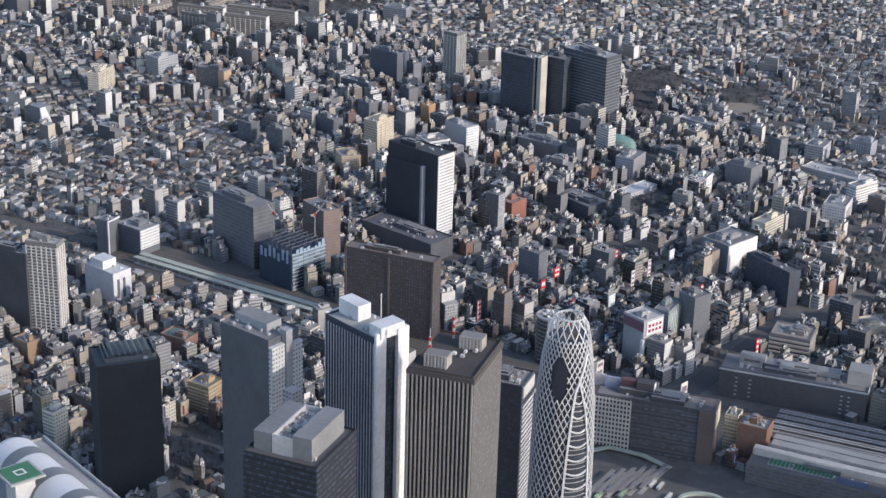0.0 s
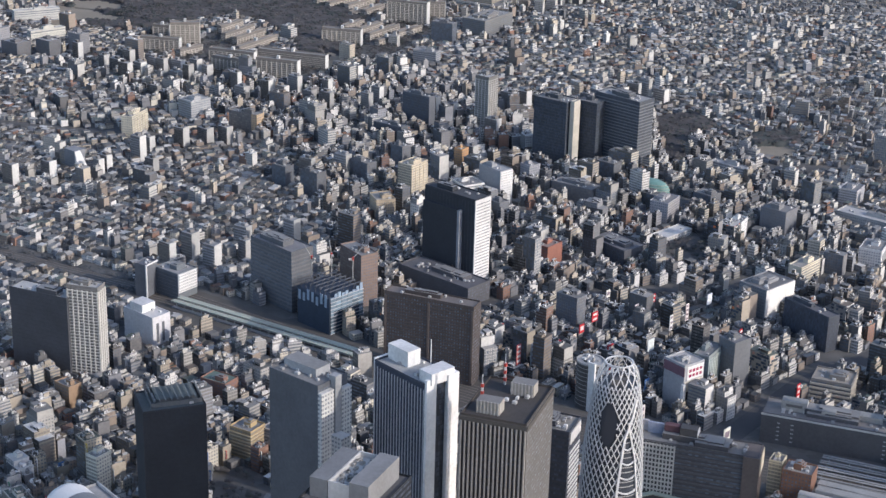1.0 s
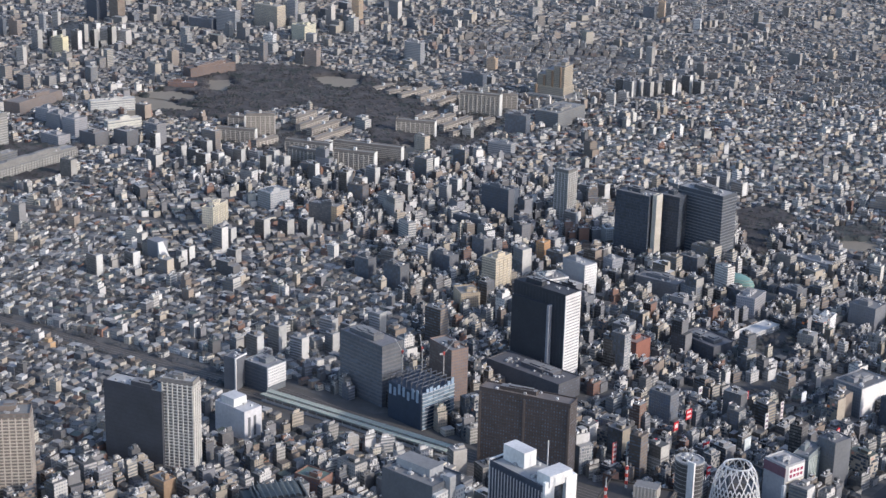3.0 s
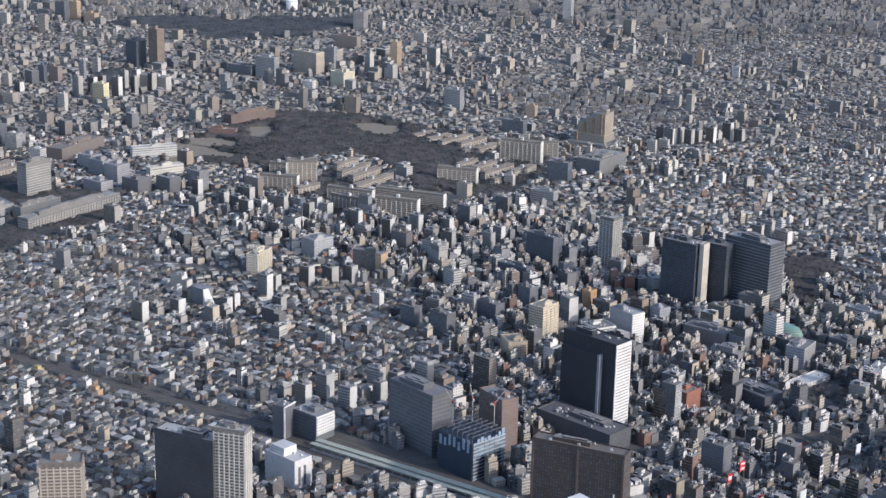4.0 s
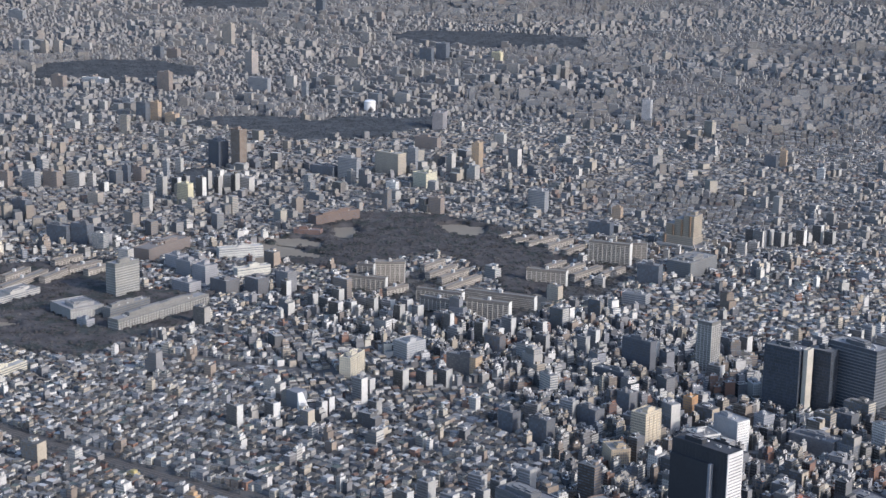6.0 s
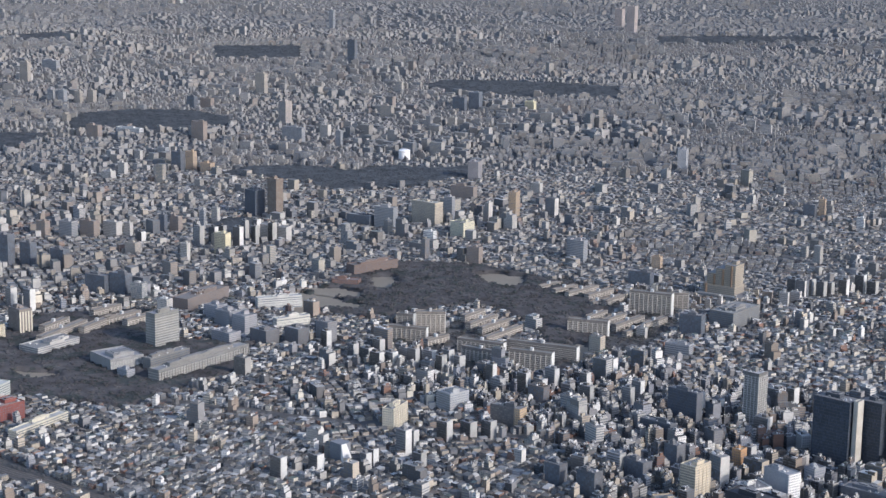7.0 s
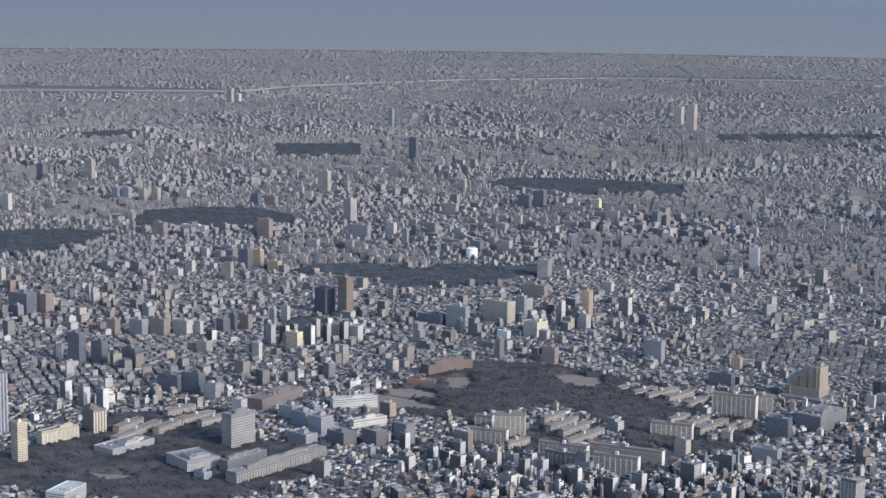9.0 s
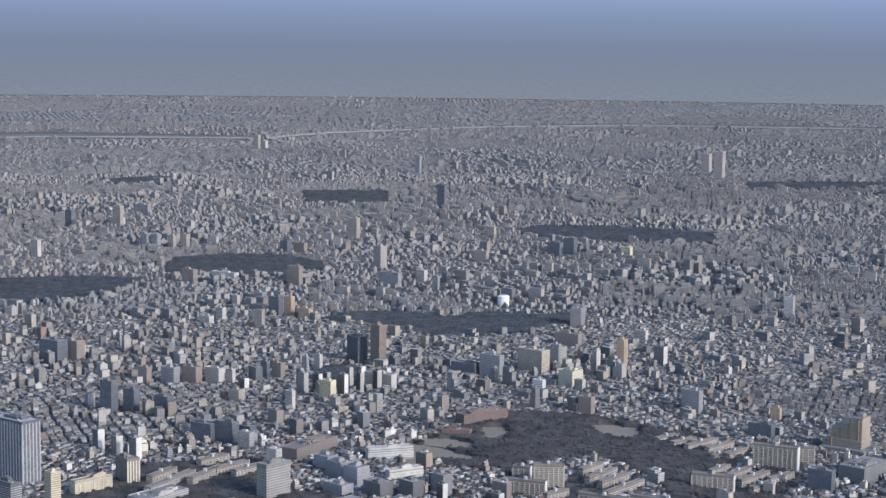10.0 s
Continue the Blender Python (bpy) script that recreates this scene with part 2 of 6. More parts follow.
# open places that carry no buildings
PARKS = {
    "toyama": area((-740, 2850), (-662, 3005), (-602, 3165), (-455, 3170), (-348, 3112), (-260, 3030), (-198, 2868), (-208, 2615), (-275, 2585), (-303, 2705), (-360, 2826), (-429, 2854), (-515, 2780), (-574, 2735), (-661, 2755)),
    "mid_wood": area((-1148, 4075), (-1096, 4209), (-964, 4239), (-847, 4187), (-766, 4285), (-629, 4272), (-560, 4333), (-512, 4137), (-589, 4119), (-665, 3983), (-773, 3943), (-844, 3912), (-926, 4018), (-1035, 4076)),
    "tower_grove": area((-1010, 3396), (-1002, 3518), (-955, 3548), (-919, 3493), (-918, 3392), (-968, 3336)),
    "west_wood": area((-1804, 4924), (-1809, 5102), (-1727, 5187), (-1621, 5241), (-1496, 5222), (-1364, 5114), (-1316, 4950), (-1350, 4859), (-1425, 4801), (-1473, 4775), (-1634, 4836), (-1703, 4699)),
    "far_wood": area((-1960, 7400), (-1606, 7500), (-1500, 7000), (-1835, 6890)),
    "east_wood": area((-898, 6100), (-823, 6270), (-581, 6310), (-180, 6200), (-200, 5900), (-554, 5830), (-785, 5850)),
    "grave_wood": area((-2240, 4500), (-1943, 4640), (-1765, 4650), (-1745, 4410), (-1889, 4150), (-2240, 4000)),
    "north_wood": area((-2968, 7738), (-2771, 7965), (-2649, 7669), (-2841, 7457)),
    "right_wood": area((-35, 8421), (756, 8649), (701, 8253), (-45, 8044)),
    "school_wood": area((241, 2316), (309, 2350), (328, 2287), (301, 2231), (276, 2190), (256, 2088), (242, 2150), (240, 2243)),
    "field_wood": area((367, 2250), (437, 2280), (436, 2215), (393, 2201), (365, 2198)),
    "clinic_wood": area((-1300, 2280), (-1136, 2501), (-1106, 2669), (-938, 2737), (-834, 2552), (-728, 2552), (-706, 2411), (-789, 2264), (-823, 2193), (-949, 2225)),
}
FIELDS = {
    "school_field": area((-729, 2904), (-663, 2882), (-592, 2819), (-607, 2785), (-658, 2797), (-680, 2732), (-705, 2745)),
    "estate_court": area((-247, 2649), (-212, 2621), (-222, 2521), (-248, 2549)),
    "east_field": area((347, 2193), (379, 2206), (422, 2206), (415, 2163), (361, 2151)),
    "park_path": area((-712, 2940), (-661, 2953), (-618, 2922), (-605, 2867), (-653, 2875), (-693, 2888)),
    "park_green": area((-620, 3043), (-579, 3060), (-560, 3003), (-573, 2947), (-603, 2946)),
    "park_clearing": area((-438, 3094), (-400, 3114), (-344, 3092), (-338, 3030), (-371, 2990), (-407, 3018)),
    "clinic_path": area((-1032, 2353), (-972, 2356), (-952, 2333), (-984, 2309), (-1016, 2320)),
}
GREENS = [  # planted courts between large blocks
    area((-226, 1242), (-209, 1267), (-179, 1254), (-166, 1172), (-207, 1165)),
    area((192, 1837), (225, 1880), (264, 1843), (250, 1775), (205, 1765)),
    area((400, 1640), (462, 1690), (520, 1640), (470, 1590)),
    area((-476, 2544), (-443, 2725), (-396, 2810), (-325, 2708), (-367, 2562), (-414, 2521)),
    area((-316, 2969), (-276, 3089), (-194, 3012), (-146, 2934), (-192, 2805)),
    area((-208, 2622), (-183, 2807), (-118, 2857), (-74, 2787), (-122, 2636), (-190, 2575)),
    area((-544, 2600), (-528, 2748), (-447, 2762), (-455, 2581), (-483, 2526)),
    area((-417, 2458), (-411, 2571), (-336, 2600), (-233, 2617), (-230, 2489), (-266, 2380), (-325, 2443)),
]
RIVER = area((-6400, 9500), (-4778, 11445), (-3100, 11500), (-2842, 12300), (-1893, 13500), (-900, 14300), (900, 14500), (3600, 14000),
             (3600, 13300), (900, 13800), (-700, 13693), (-1850, 12950), (-2800, 11700), (-3089, 10950), (-4428, 10500), (-6400, 8700))
LINES = [  # railway and main roads: half width, and the corners of their middle
    (30, [(-340, 1638), (-313, 1624), (-116, 1485), (60, 1372), (250, 1290), (470, 1200)]),
    (12, [(-1150, 2080), (-599, 1777), (-340, 1638)]),
    (8, [(-420, 1500), (40, 1640), (420, 1740), (1000, 1850)]),
    (7, [(-1100, 2300), (-500, 2180), (0, 2130), (500, 2110), (1100, 2140)]),
    (7, [(-1600, 3500), (-700, 3450), (100, 3350), (1100, 3300)]),
    (8, [(-2400, 4700), (-900, 4600), (300, 4750), (1700, 4700)]),
    (12, [(205, 1330), (300, 1460), (420, 1560)]),
]


def inside(x, y, poly):
    hit = np.zeros(x.shape, bool)
    for (ax, ay), (bx, by) in zip(poly, np.roll(poly, -1, 0)):
        cross = ((ay > y) != (by > y)) & (x < (bx - ax) * (y - ay) / (by - ay + 1e-9) + ax)
        hit ^= cross
    return hit


def off_line(x, y, pts):
    best = np.full(x.shape, 1e9)
    for (ax, ay), (bx, by) in zip(pts, pts[1:]):
        dx, dy = bx - ax, by - ay
        k = np.clip(((x - ax) * dx + (y - ay) * dy) / (dx * dx + dy * dy), 0, 1)
        best = np.minimum(best, np.hypot(x - ax - k * dx, y - ay - k * dy))
    return best


# the first entry opens the camera's view of the domed hall
CLEAR = [(226, 1968, 54, 44, -38)]  # places kept free for single buildings: x, y, width, depth, turn


def is_free(x, y, margin=0.0):
    ok = np.ones(x.shape, bool)
    for p in (*PARKS.values(), *FIELDS.values(), *GREENS, RIVER):
        ok &= ~inside(x, y, p)
    for half, pts in LINES:
        ok &= off_line(x, y, pts) > half + margin
    return ok & off_blocks(x, y, margin)


def off_blocks(x, y, margin=0.0):
    ok = np.ones(x.shape, bool)
    for cx, cy, w, d, deg in CLEAR:
        c, s = math.cos(radians(deg)), math.sin(radians(deg))
        u, v = (x - cx) * c + (y - cy) * s, -(x - cx) * s + (y - cy) * c
        ok &= (np.abs(u) > w / 2 + margin) | (np.abs(v) > d / 2 + margin)
    return ok


def lots(near, far, cell, width, depth, lane, run, facing=-38, swing=9):
    """Plots along lanes in a patchwork of quarters, each with a grid of its own direction."""
    seeds = []
    for gy in np.arange(near - cell, far + cell, cell):
        for gx in np.arange(-0.56 * far - cell, 0.36 * far + cell, cell):
            sx, sy = gx + rng.uniform(-0.42, 0.42) * cell, gy + rng.uniform(-0.42, 0.42) * cell
            if -0.55 * sy - cell < sx < 0.35 * sy + cell:
                seeds.append((sx, sy))
    seeds = np.array(seeds)
    turn = rng.normal(facing, swing, len(seeds)) + np.where(rng.random(len(seeds)) < 0.3, rng.uniform(-30, 30, len(seeds)), 0)
    out = []
    for i, (sx, sy) in enumerate(seeds):
        reach = 1.15 * cell
        k = int(reach / width) + 1
        a = np.arange(-k, k + 1)
        a = a * width + np.floor(a / run) * lane
        m = int(reach / (2 * depth + lane)) + 1
        b = np.concatenate([np.arange(-m, m + 1) * (2 * depth + lane), np.arange(-m, m + 1) * (2 * depth + lane) + depth])
        u, v = [g.ravel() for g in np.meshgrid(a, b)]
        c, s = math.cos(radians(turn[i])), math.sin(radians(turn[i]))
        x, y = sx + c * u - s * v, sy + s * u + c * v
        r = np.hypot(x, y)
        az = np.degrees(np.arctan2(x, y))
        ok = (r >= near) & (r < far) & (az > -28) & (az < 18.5)
        x, y = x[ok], y[ok]
        if not len(x):
            continue
        near_seeds = seeds[np.hypot(seeds[:, 0] - sx, seeds[:, 1] - sy) < 3.2 * cell]
        d = (x[:, None] - near_seeds[:, 0]) ** 2 + (y[:, None] - near_seeds[:, 1]) ** 2
        mine = d.min(1) >= (x - sx) ** 2 + (y - sy) ** 2 - 1e-6
        out.append(np.stack([x[mine], y[mine], np.full(mine.sum(), turn[i])], 1))
    p = np.concatenate(out)
    p[:, :2] += rng.normal(0, 0.085 * width, (len(p), 2))
    return p


WALLS = np.array([(0.64, 0.63, 0.61), (0.54, 0.53, 0.5), (0.4, 0.39, 0.37), (0.44, 0.39, 0.32), (0.3, 0.25, 0.21), (0.26, 0.26, 0.27),
                  (0.15, 0.15, 0.155), (0.27, 0.16, 0.12), (0.58, 0.54, 0.46), (0.32, 0.33, 0.36)])
WALL_P = np.array([0.14, 0.13, 0.12, 0.13, 0.12, 0.11, 0.11, 0.04, 0.07, 0.05])
TILES = np.array([(0.125, 0.122, 0.116), (0.08, 0.078, 0.074), (0.155, 0.135, 0.115), (0.21, 0.203, 0.193), (0.13, 0.137, 0.142), (0.19, 0.125, 0.1), (0.36, 0.355, 0.34), (0.52, 0.51, 0.49), (0.05, 0.05, 0.05)])
TILE_P = np.array([0.22, 0.17, 0.12, 0.14, 0.07, 0.03, 0.1, 0.09, 0.1])
FLATS = np.array([(0.23, 0.23, 0.225), (0.16, 0.165, 0.165), (0.33, 0.33, 0.325), (0.14, 0.17, 0.15), (0.2, 0.17, 0.145), (0.48, 0.475, 0.46), (0.66, 0.655, 0.63)])
FLAT_P = np.array([0.27, 0.25, 0.16, 0.09, 0.09, 0.09, 0.07])


def pick(table, chance, n):
    c = table[rng.choice(len(table), n, p=chance / chance.sum())]
    return np.clip(c * rng.uniform(0.82, 1.15, (n, 1)), 0.02, 0.82)


# where the taller blocks cluster: x, y, radius, weight
CENTRES = [(160, 1560, 230, 1.0), (330, 1300, 260, 0.9), (60, 1950, 260, 0.85), (130, 2200, 190, 0.5), (-310, 1320, 240, 0.6), (-150, 2330, 150, 0.35),
           (-420, 2430, 120, 0.35), (-300, 2500, 160, 0.3), (-900, 2900, 220, 0.25), (-700, 3500, 300, 0.25), (-200, 3600, 350, 0.2), (-1300, 3600, 250, 0.3)]


def tallness(x, y):
    t = 0.16 + 0.10 * np.sin(x / 170 + 1.3) * np.sin(y / 210 + 0.4) + 0.09 * np.sin(x / 67 + y / 91)
    for cx, cy, r, wt in CENTRES:
        t = t + wt * np.exp(-((x - cx) ** 2 + (y - cy) ** 2) / (r * r))
    far = np.clip((y - 3000) / 1500, 0, 1)
    swell = np.sin(x / 310 + 0.7 * np.sin(y / 520)) * np.sin(y / 430 + 0.9 * np.sin(x / 600)) + 0.5 * np.sin(x / 140 + y / 230)
    return np.clip(t + far * (0.42 * np.clip(swell - 0.15, 0, 1) - 0.02), 0.04, 0.95)


def quarter(name, label, near, far, cell, width, depth, lane, run, grain, which=None, single=0, storeys=(3, 6), tall_share=0.2, mixed=0.0, shade=1.0, roof_shade=None, haze_blend=0.0, facing=-38, low_share=None, swing=9, tint=(1, 1, 1)):
    """Fills a ring of the plain with houses, low blocks and taller blocks; the nearest blocks are things of their own."""
    p = lots(near, far, cell, width, depth, lane, run, facing, swing)
    if which:
        p = p[which(tallness(p[:, 0], p[:, 1]), np.hypot(p[:, 0], p[:, 1]))]
    p = p[is_free(p[:, 0], p[:, 1], 0.55 * width)]
    x, y, deg = p.T
    n = len(x)
    t = tallness(x, y)
    dice = rng.random(n)
    tall = dice < np.clip(t - 0.08, 0.01, 1) * tall_share * grain
    low = ~tall & (dice < (0.02 + 0.24 * t if storeys[0] > 2 or which is None else 0.62))
    if low_share:
        low = ~tall & (dice > 1 - low_share)
    house = ~tall & ~low
    bulk = Bulk(0.3 if single else 0.6)
    w, d = rng.uniform(0.45, 1.0, n) * width, rng.uniform(0.5, 0.98, n) * depth
    if width > 15:
        w, d = w * rng.uniform(0.6, 1.0, n), d * rng.uniform(0.6, 1.0, n)
    deg = deg + rng.normal(0, 3, n)
    wall_c, tile_c, flat_c = pick(WALLS, WALL_P, n), pick(TILES, TILE_P, n), pick(FLATS, FLAT_P, n)
    # far paint pulled to its mean, dulled and cooled: haze put into the colour
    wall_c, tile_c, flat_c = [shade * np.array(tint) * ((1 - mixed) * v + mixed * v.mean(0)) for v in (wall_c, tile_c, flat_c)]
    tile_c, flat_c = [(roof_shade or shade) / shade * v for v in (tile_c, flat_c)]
    # roofs drawn towards the wall tone, imitating contrast lost in haze
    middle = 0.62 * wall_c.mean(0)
    tile_c, flat_c = [(1 - haze_blend) * v + haze_blend * middle for v in (tile_c, flat_c)]
    # houses
    g = house & (rng.random(n) < 0.62)
    swap = rng.random(n) < 0.5
    gw, gd = np.where(swap, d, w), np.where(swap, w, d)
    bulk.gables(x[g], y[g], gw[g], gd[g], (deg + 90 * swap)[g], rng.uniform(4.8, 7.2, g.sum()), rng.uniform(1.2, 2.6, g.sum()), wall_c[g], tile_c[g])
    # lean-to wings and sheds beside the nearer houses
    s_ = g & (rng.random(n) < 0.5) & (np.hypot(x, y) < 3300)
    a_ = np.radians((deg + 90 * swap)[s_])
    side = rng.choice([-1, 1], s_.sum()) * 0.42
    bulk.boxes(x[s_] - np.sin(a_) * gd[s_] * side, y[s_] + np.cos(a_) * gd[s_] * side, gw[s_] * rng.uniform(0.35, 0.7, s_.sum()), gd[s_] * 0.5, np.degrees(a_), 0 * x[s_], rng.uniform(2.8, 5.6, s_.sum()), wall_c[s_], flat_c[s_] * 1.15, np.ones(s_.sum()))
    # balconies, porches and water heaters on the sunny sides of the nearer houses
    if near < 3000:
        b_ = house & (rng.random(n) < 0.6)
        m_ = b_.sum()
        a_ = np.radians(deg[b_] + 90 * swap[b_])
        ux, uy = rng.uniform(-0.35, 0.35, m_) * gw[b_], rng.choice([-0.5, 0.5], m_) * gd[b_]
        pale = rng.choice([0.12, 0.3, 0.5, 0.68], m_)[:, None] * np.array([1.0, 0.99, 0.96])
        bulk.boxes(x[b_] + np.cos(a_) * ux - np.sin(a_) * uy, y[b_] + np.sin(a_) * ux + np.cos(a_) * uy, rng.uniform(1.5, 3.4, m_), rng.uniform(1.2, 2.0, m_), np.degrees(a_), rng.uniform(0, 3.2, m_), rng.uniform(1.2, 3.4, m_), pale, 0.9 * pale, np.zeros(m_))
    f = house & ~g
    bulk.boxes(x[f], y[f], w[f], d[f], deg[f], 0 * x[f], rng.uniform(5.5, 10, f.sum()), wall_c[f], flat_c[f], np.ones(f.sum()))
    # low and taller blocks
    lw, ld = w * rng.uniform(1.0, 1.2, n), d * rng.uniform(1.0, 1.2, n)
    lh = rng.uniform(3.0, 3.5, n) * np.clip(rng.integers(*storeys, n) + np.round(2.5 * t * rng.random(n)), 3, 11) + 1
    lh = lh * np.where((np.abs(x - 130) < 210) & (np.abs(y - 1620) < 170), rng.uniform(0.55, 0.9, n), 1.0)  # low bars and eating houses
    th = 3.2 * np.clip(rng.gamma(4.0, 1.1, n) * (0.7 + 0.5 * t) + 4, 5, 15).round() + 1.5
    if width > 15:
        th = th * rng.uniform(0.65, 1.15, n)
    tw, td = np.clip(width, 13, 17) * rng.uniform(0.9, 2.1, n), np.clip(depth, 13, 18) * rng.uniform(0.9, 1.2, n)
    hh, ww, dd = np.where(tall, th, lh), np.where(tall, tw, lw), np.where(tall, td, ld)
    block = np.where(tall | low)[0]
    style = np.where(tall, rng.integers(1, 5, n), rng.integers(1, 4, n))
    if single:
        style = np.where((rng.random(n) < 0.12) & (y < 1850), 5, style)
    # front: darker paint that imitates shaded long sides, weaker in the far rings
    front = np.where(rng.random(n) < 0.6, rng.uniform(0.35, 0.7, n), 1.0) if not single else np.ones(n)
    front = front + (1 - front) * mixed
    apart = block[np.argsort(np.hypot(x[block], y[block]))][:single]
    for k in apart:
        single_block(x[k], y[k], ww[k], dd[k], deg[k], hh[k], tuple(wall_c[k]), tuple(flat_c[k]), int(style[k]))
    k = np.setdiff1d(block, apart)
    step = rng.random(len(k)) < 0.45
    cut = np.where(step, rng.uniform(0.62, 0.85, len(k)), 1.0)
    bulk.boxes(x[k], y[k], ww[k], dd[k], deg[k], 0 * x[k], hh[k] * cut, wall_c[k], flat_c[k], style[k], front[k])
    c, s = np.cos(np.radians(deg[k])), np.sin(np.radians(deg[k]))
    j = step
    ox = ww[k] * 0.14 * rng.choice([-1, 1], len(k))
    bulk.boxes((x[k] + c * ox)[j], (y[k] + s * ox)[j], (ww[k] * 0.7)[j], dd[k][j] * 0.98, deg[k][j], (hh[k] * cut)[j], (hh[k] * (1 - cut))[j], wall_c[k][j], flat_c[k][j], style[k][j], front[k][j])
    # stair heads and tanks on the flat roofs
    if grain < 0.99:
        k = k[rng.random(len(k)) < 0.4]
    for piece, (share, up) in enumerate(((0.36, 3.2), (0.2, 2.0), (0.15, 1.6), (0.13, 1.8), (0.1, 2.4), (0.16, 1.2), (0.08, 3.4), (0.12, 1.4), (0.07, 2.6), (0.09, 1.0), (0.06, 1.8))[:11 if grain > 0.99 else 1]):
        ox, oy = rng.uniform(-0.25, 0.25, len(k)) * ww[k] * 0.7, rng.uniform(-0.3, 0.3, len(k)) * dd[k]
        c, s = np.cos(np.radians(deg[k])), np.sin(np.radians(deg[k]))
        bulk.boxes(x[k] + c * ox - s * oy, y[k] + s * ox + c * oy, ww[k] * share, dd[k] * share * 1.2, deg[k], hh[k] - 0.2, np.full(len(k), up) * rng.uniform(0.7, 1.3, len(k)) + 0.2,
                   wall_c[k] if piece == 0 else rng.uniform(0.12, 0.75, (len(k), 1)) * np.ones(3), flat_c[k] if piece == 0 else rng.uniform(0.15, 0.7, (len(k), 1)) * np.ones(3), np.zeros(len(k)))
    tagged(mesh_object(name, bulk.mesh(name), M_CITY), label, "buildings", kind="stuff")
    return n




# ---- parts of buildings ----
def thing(name, label, category, x, y, deg=0.0, group="", z=0.0):
    ob = new(name)
    ob.matrix_world = pose(x * S, y * S, z * S, 0, 0, deg)
    return tagged(ob, label, category, group)


def solid(boxes, paint=(0.5, 0.5, 0.5), roof=None, style=(0, 0, 0, 0), name="part"):
    """A mesh of boxes (x, y, z0, w, d, h), in metres; style: the windows of its front, right, back and left."""
    b = Bulk()
    for x, y, z0, w, d, h in boxes:
        one = [np.array([float(v)]) for v in (x, y, w, d, 0, z0, h)]
        b.boxes(*one, np.array([paint], float), np.array([roof or paint], float), np.array([0]))
        b.style[-1][:4] = style
    return b.mesh(name)


def part(name, me, mat, parent, label="", at=None):
    ob = new(name, me)
    if not me.materials:
        me.materials.append(mat)
    ob.parent = parent
    if at:
        ob.location = [v * S for v in at]
    if label:
        ob["label"] = label
    return ob


def ring(w, d, h, t, z0=0.0):
    return [(0, -(d - t) / 2, z0, w, t, h), (0, (d - t) / 2, z0, w, t, h), (-(w - t) / 2, 0, z0, t, d - 2 * t, h), ((w - t) / 2, 0, z0, t, d - 2 * t, h)]


dress = random.Random(11)
GREY_ROOF = (0.21, 0.21, 0.21)


def rooftop(top, w, d, h, wall, heads=1, units=4, grey=0.42):
    """Parapet, lift heads and cooling units on a flat roof."""
    part("parapet", solid(ring(w, d, 1.3, 0.5), wall), M_CITY, top, at=(0, 0, h))
    for k in range(heads):
        pw, pd, ph = w * dress.uniform(0.25, 0.42), d * dress.uniform(0.3, 0.5), dress.uniform(3.2, 5.5)
        px, py = dress.uniform(-0.2, 0.2) * w, dress.uniform(-0.15, 0.15) * d
        part("lift_head", solid([(0, 0, 0, pw, pd, ph), (pw * 0.1, 0, ph, pw * 0.5, pd * 0.6, 1.4)], wall, GREY_ROOF), M_CITY, top, at=(px, py, h))
    for k in range(units):
        uw, ud = dress.uniform(1.6, 3.6), dress.uniform(1.6, 3.0)
        g = grey * dress.uniform(0.6, 1.4)
        px, py = dress.uniform(-0.4, 0.4) * (w - 4), dress.uniform(-0.4, 0.4) * (d - 4)
        part("cooling_unit", solid([(0, 0, 0, uw, ud, 1.5), (0, 0, 1.5, uw * 0.7, ud * 0.7, 0.35)], (g, g, g)), M_CITY, top, at=(px, py, h))


def tower(name, label, category, x, y, w, d, deg, h, wall, roof=GREY_ROOF, style=(1, 1, 1, 1), bands=None, ribs=(), heads=1, units=4, group="", mat=None, body=None):
    """An upright building. bands: storey, thickness, proud and paint of the slabs at each floor. ribs: face, spacing, width, proud, paint of upright fins."""
    top = thing(name, label, category, x, y, deg, group)
    CLEAR.append((x, y, w, d, deg))
    part("wall", solid([(0, 0, 0, w, d, h)], wall, roof, style), mat or M_CITY, top)
    if bands:
        storey, thick, proud, paint = bands
        me = solid([(0, 0, 0, w + 2 * proud, d + 2 * proud, thick)], paint)
        for k in range(1, int(h / storey)):
            part("floor_band", me, M_CITY, top, at=(0, 0, k * storey))
    for face, gap, wide, proud, paint in ribs:
        length = w if face in "fb" else d
        n = int(length / gap)
        if face in "fb":
            me = solid([(0, 0, 0, wide, proud, h - 6)], paint)
        else:
            me = solid([(0, 0, 0, proud, wide, h - 6)], paint)
        for k in range(n + 1):
            u = -length / 2 + wide / 2 + k * (length - wide) / n
            at = {"f": (u, -d / 2 - proud / 2, 3), "b": (u, d / 2 + proud / 2, 3), "r": (w / 2 + proud / 2, u, 3), "l": (-w / 2 - proud / 2, u, 3)}[face]
            part("rib", me, M_CITY, top, at=at)
    rooftop(top, w, d, h, wall, heads, units)
    return top


WHITE, PALE, MID, DARK, BLACK = (0.7, 0.7, 0.69), (0.52, 0.52, 0.51), (0.33, 0.34, 0.35), (0.12, 0.13, 0.15), (0.035, 0.04, 0.05)
BEIGE, BROWN, TAN, ORANGE = (0.5, 0.44, 0.34), (0.13, 0.095, 0.08), (0.4, 0.33, 0.24), (0.42, 0.25, 0.13)
M_GLASS = facade_material("dark_glass_wall", (0.02, 0.026, 0.038), 3.8, 1.6)
M_GLASS.node_tree.nodes["Principled BSDF"].inputs["Specular IOR Level"].default_value = 0.3
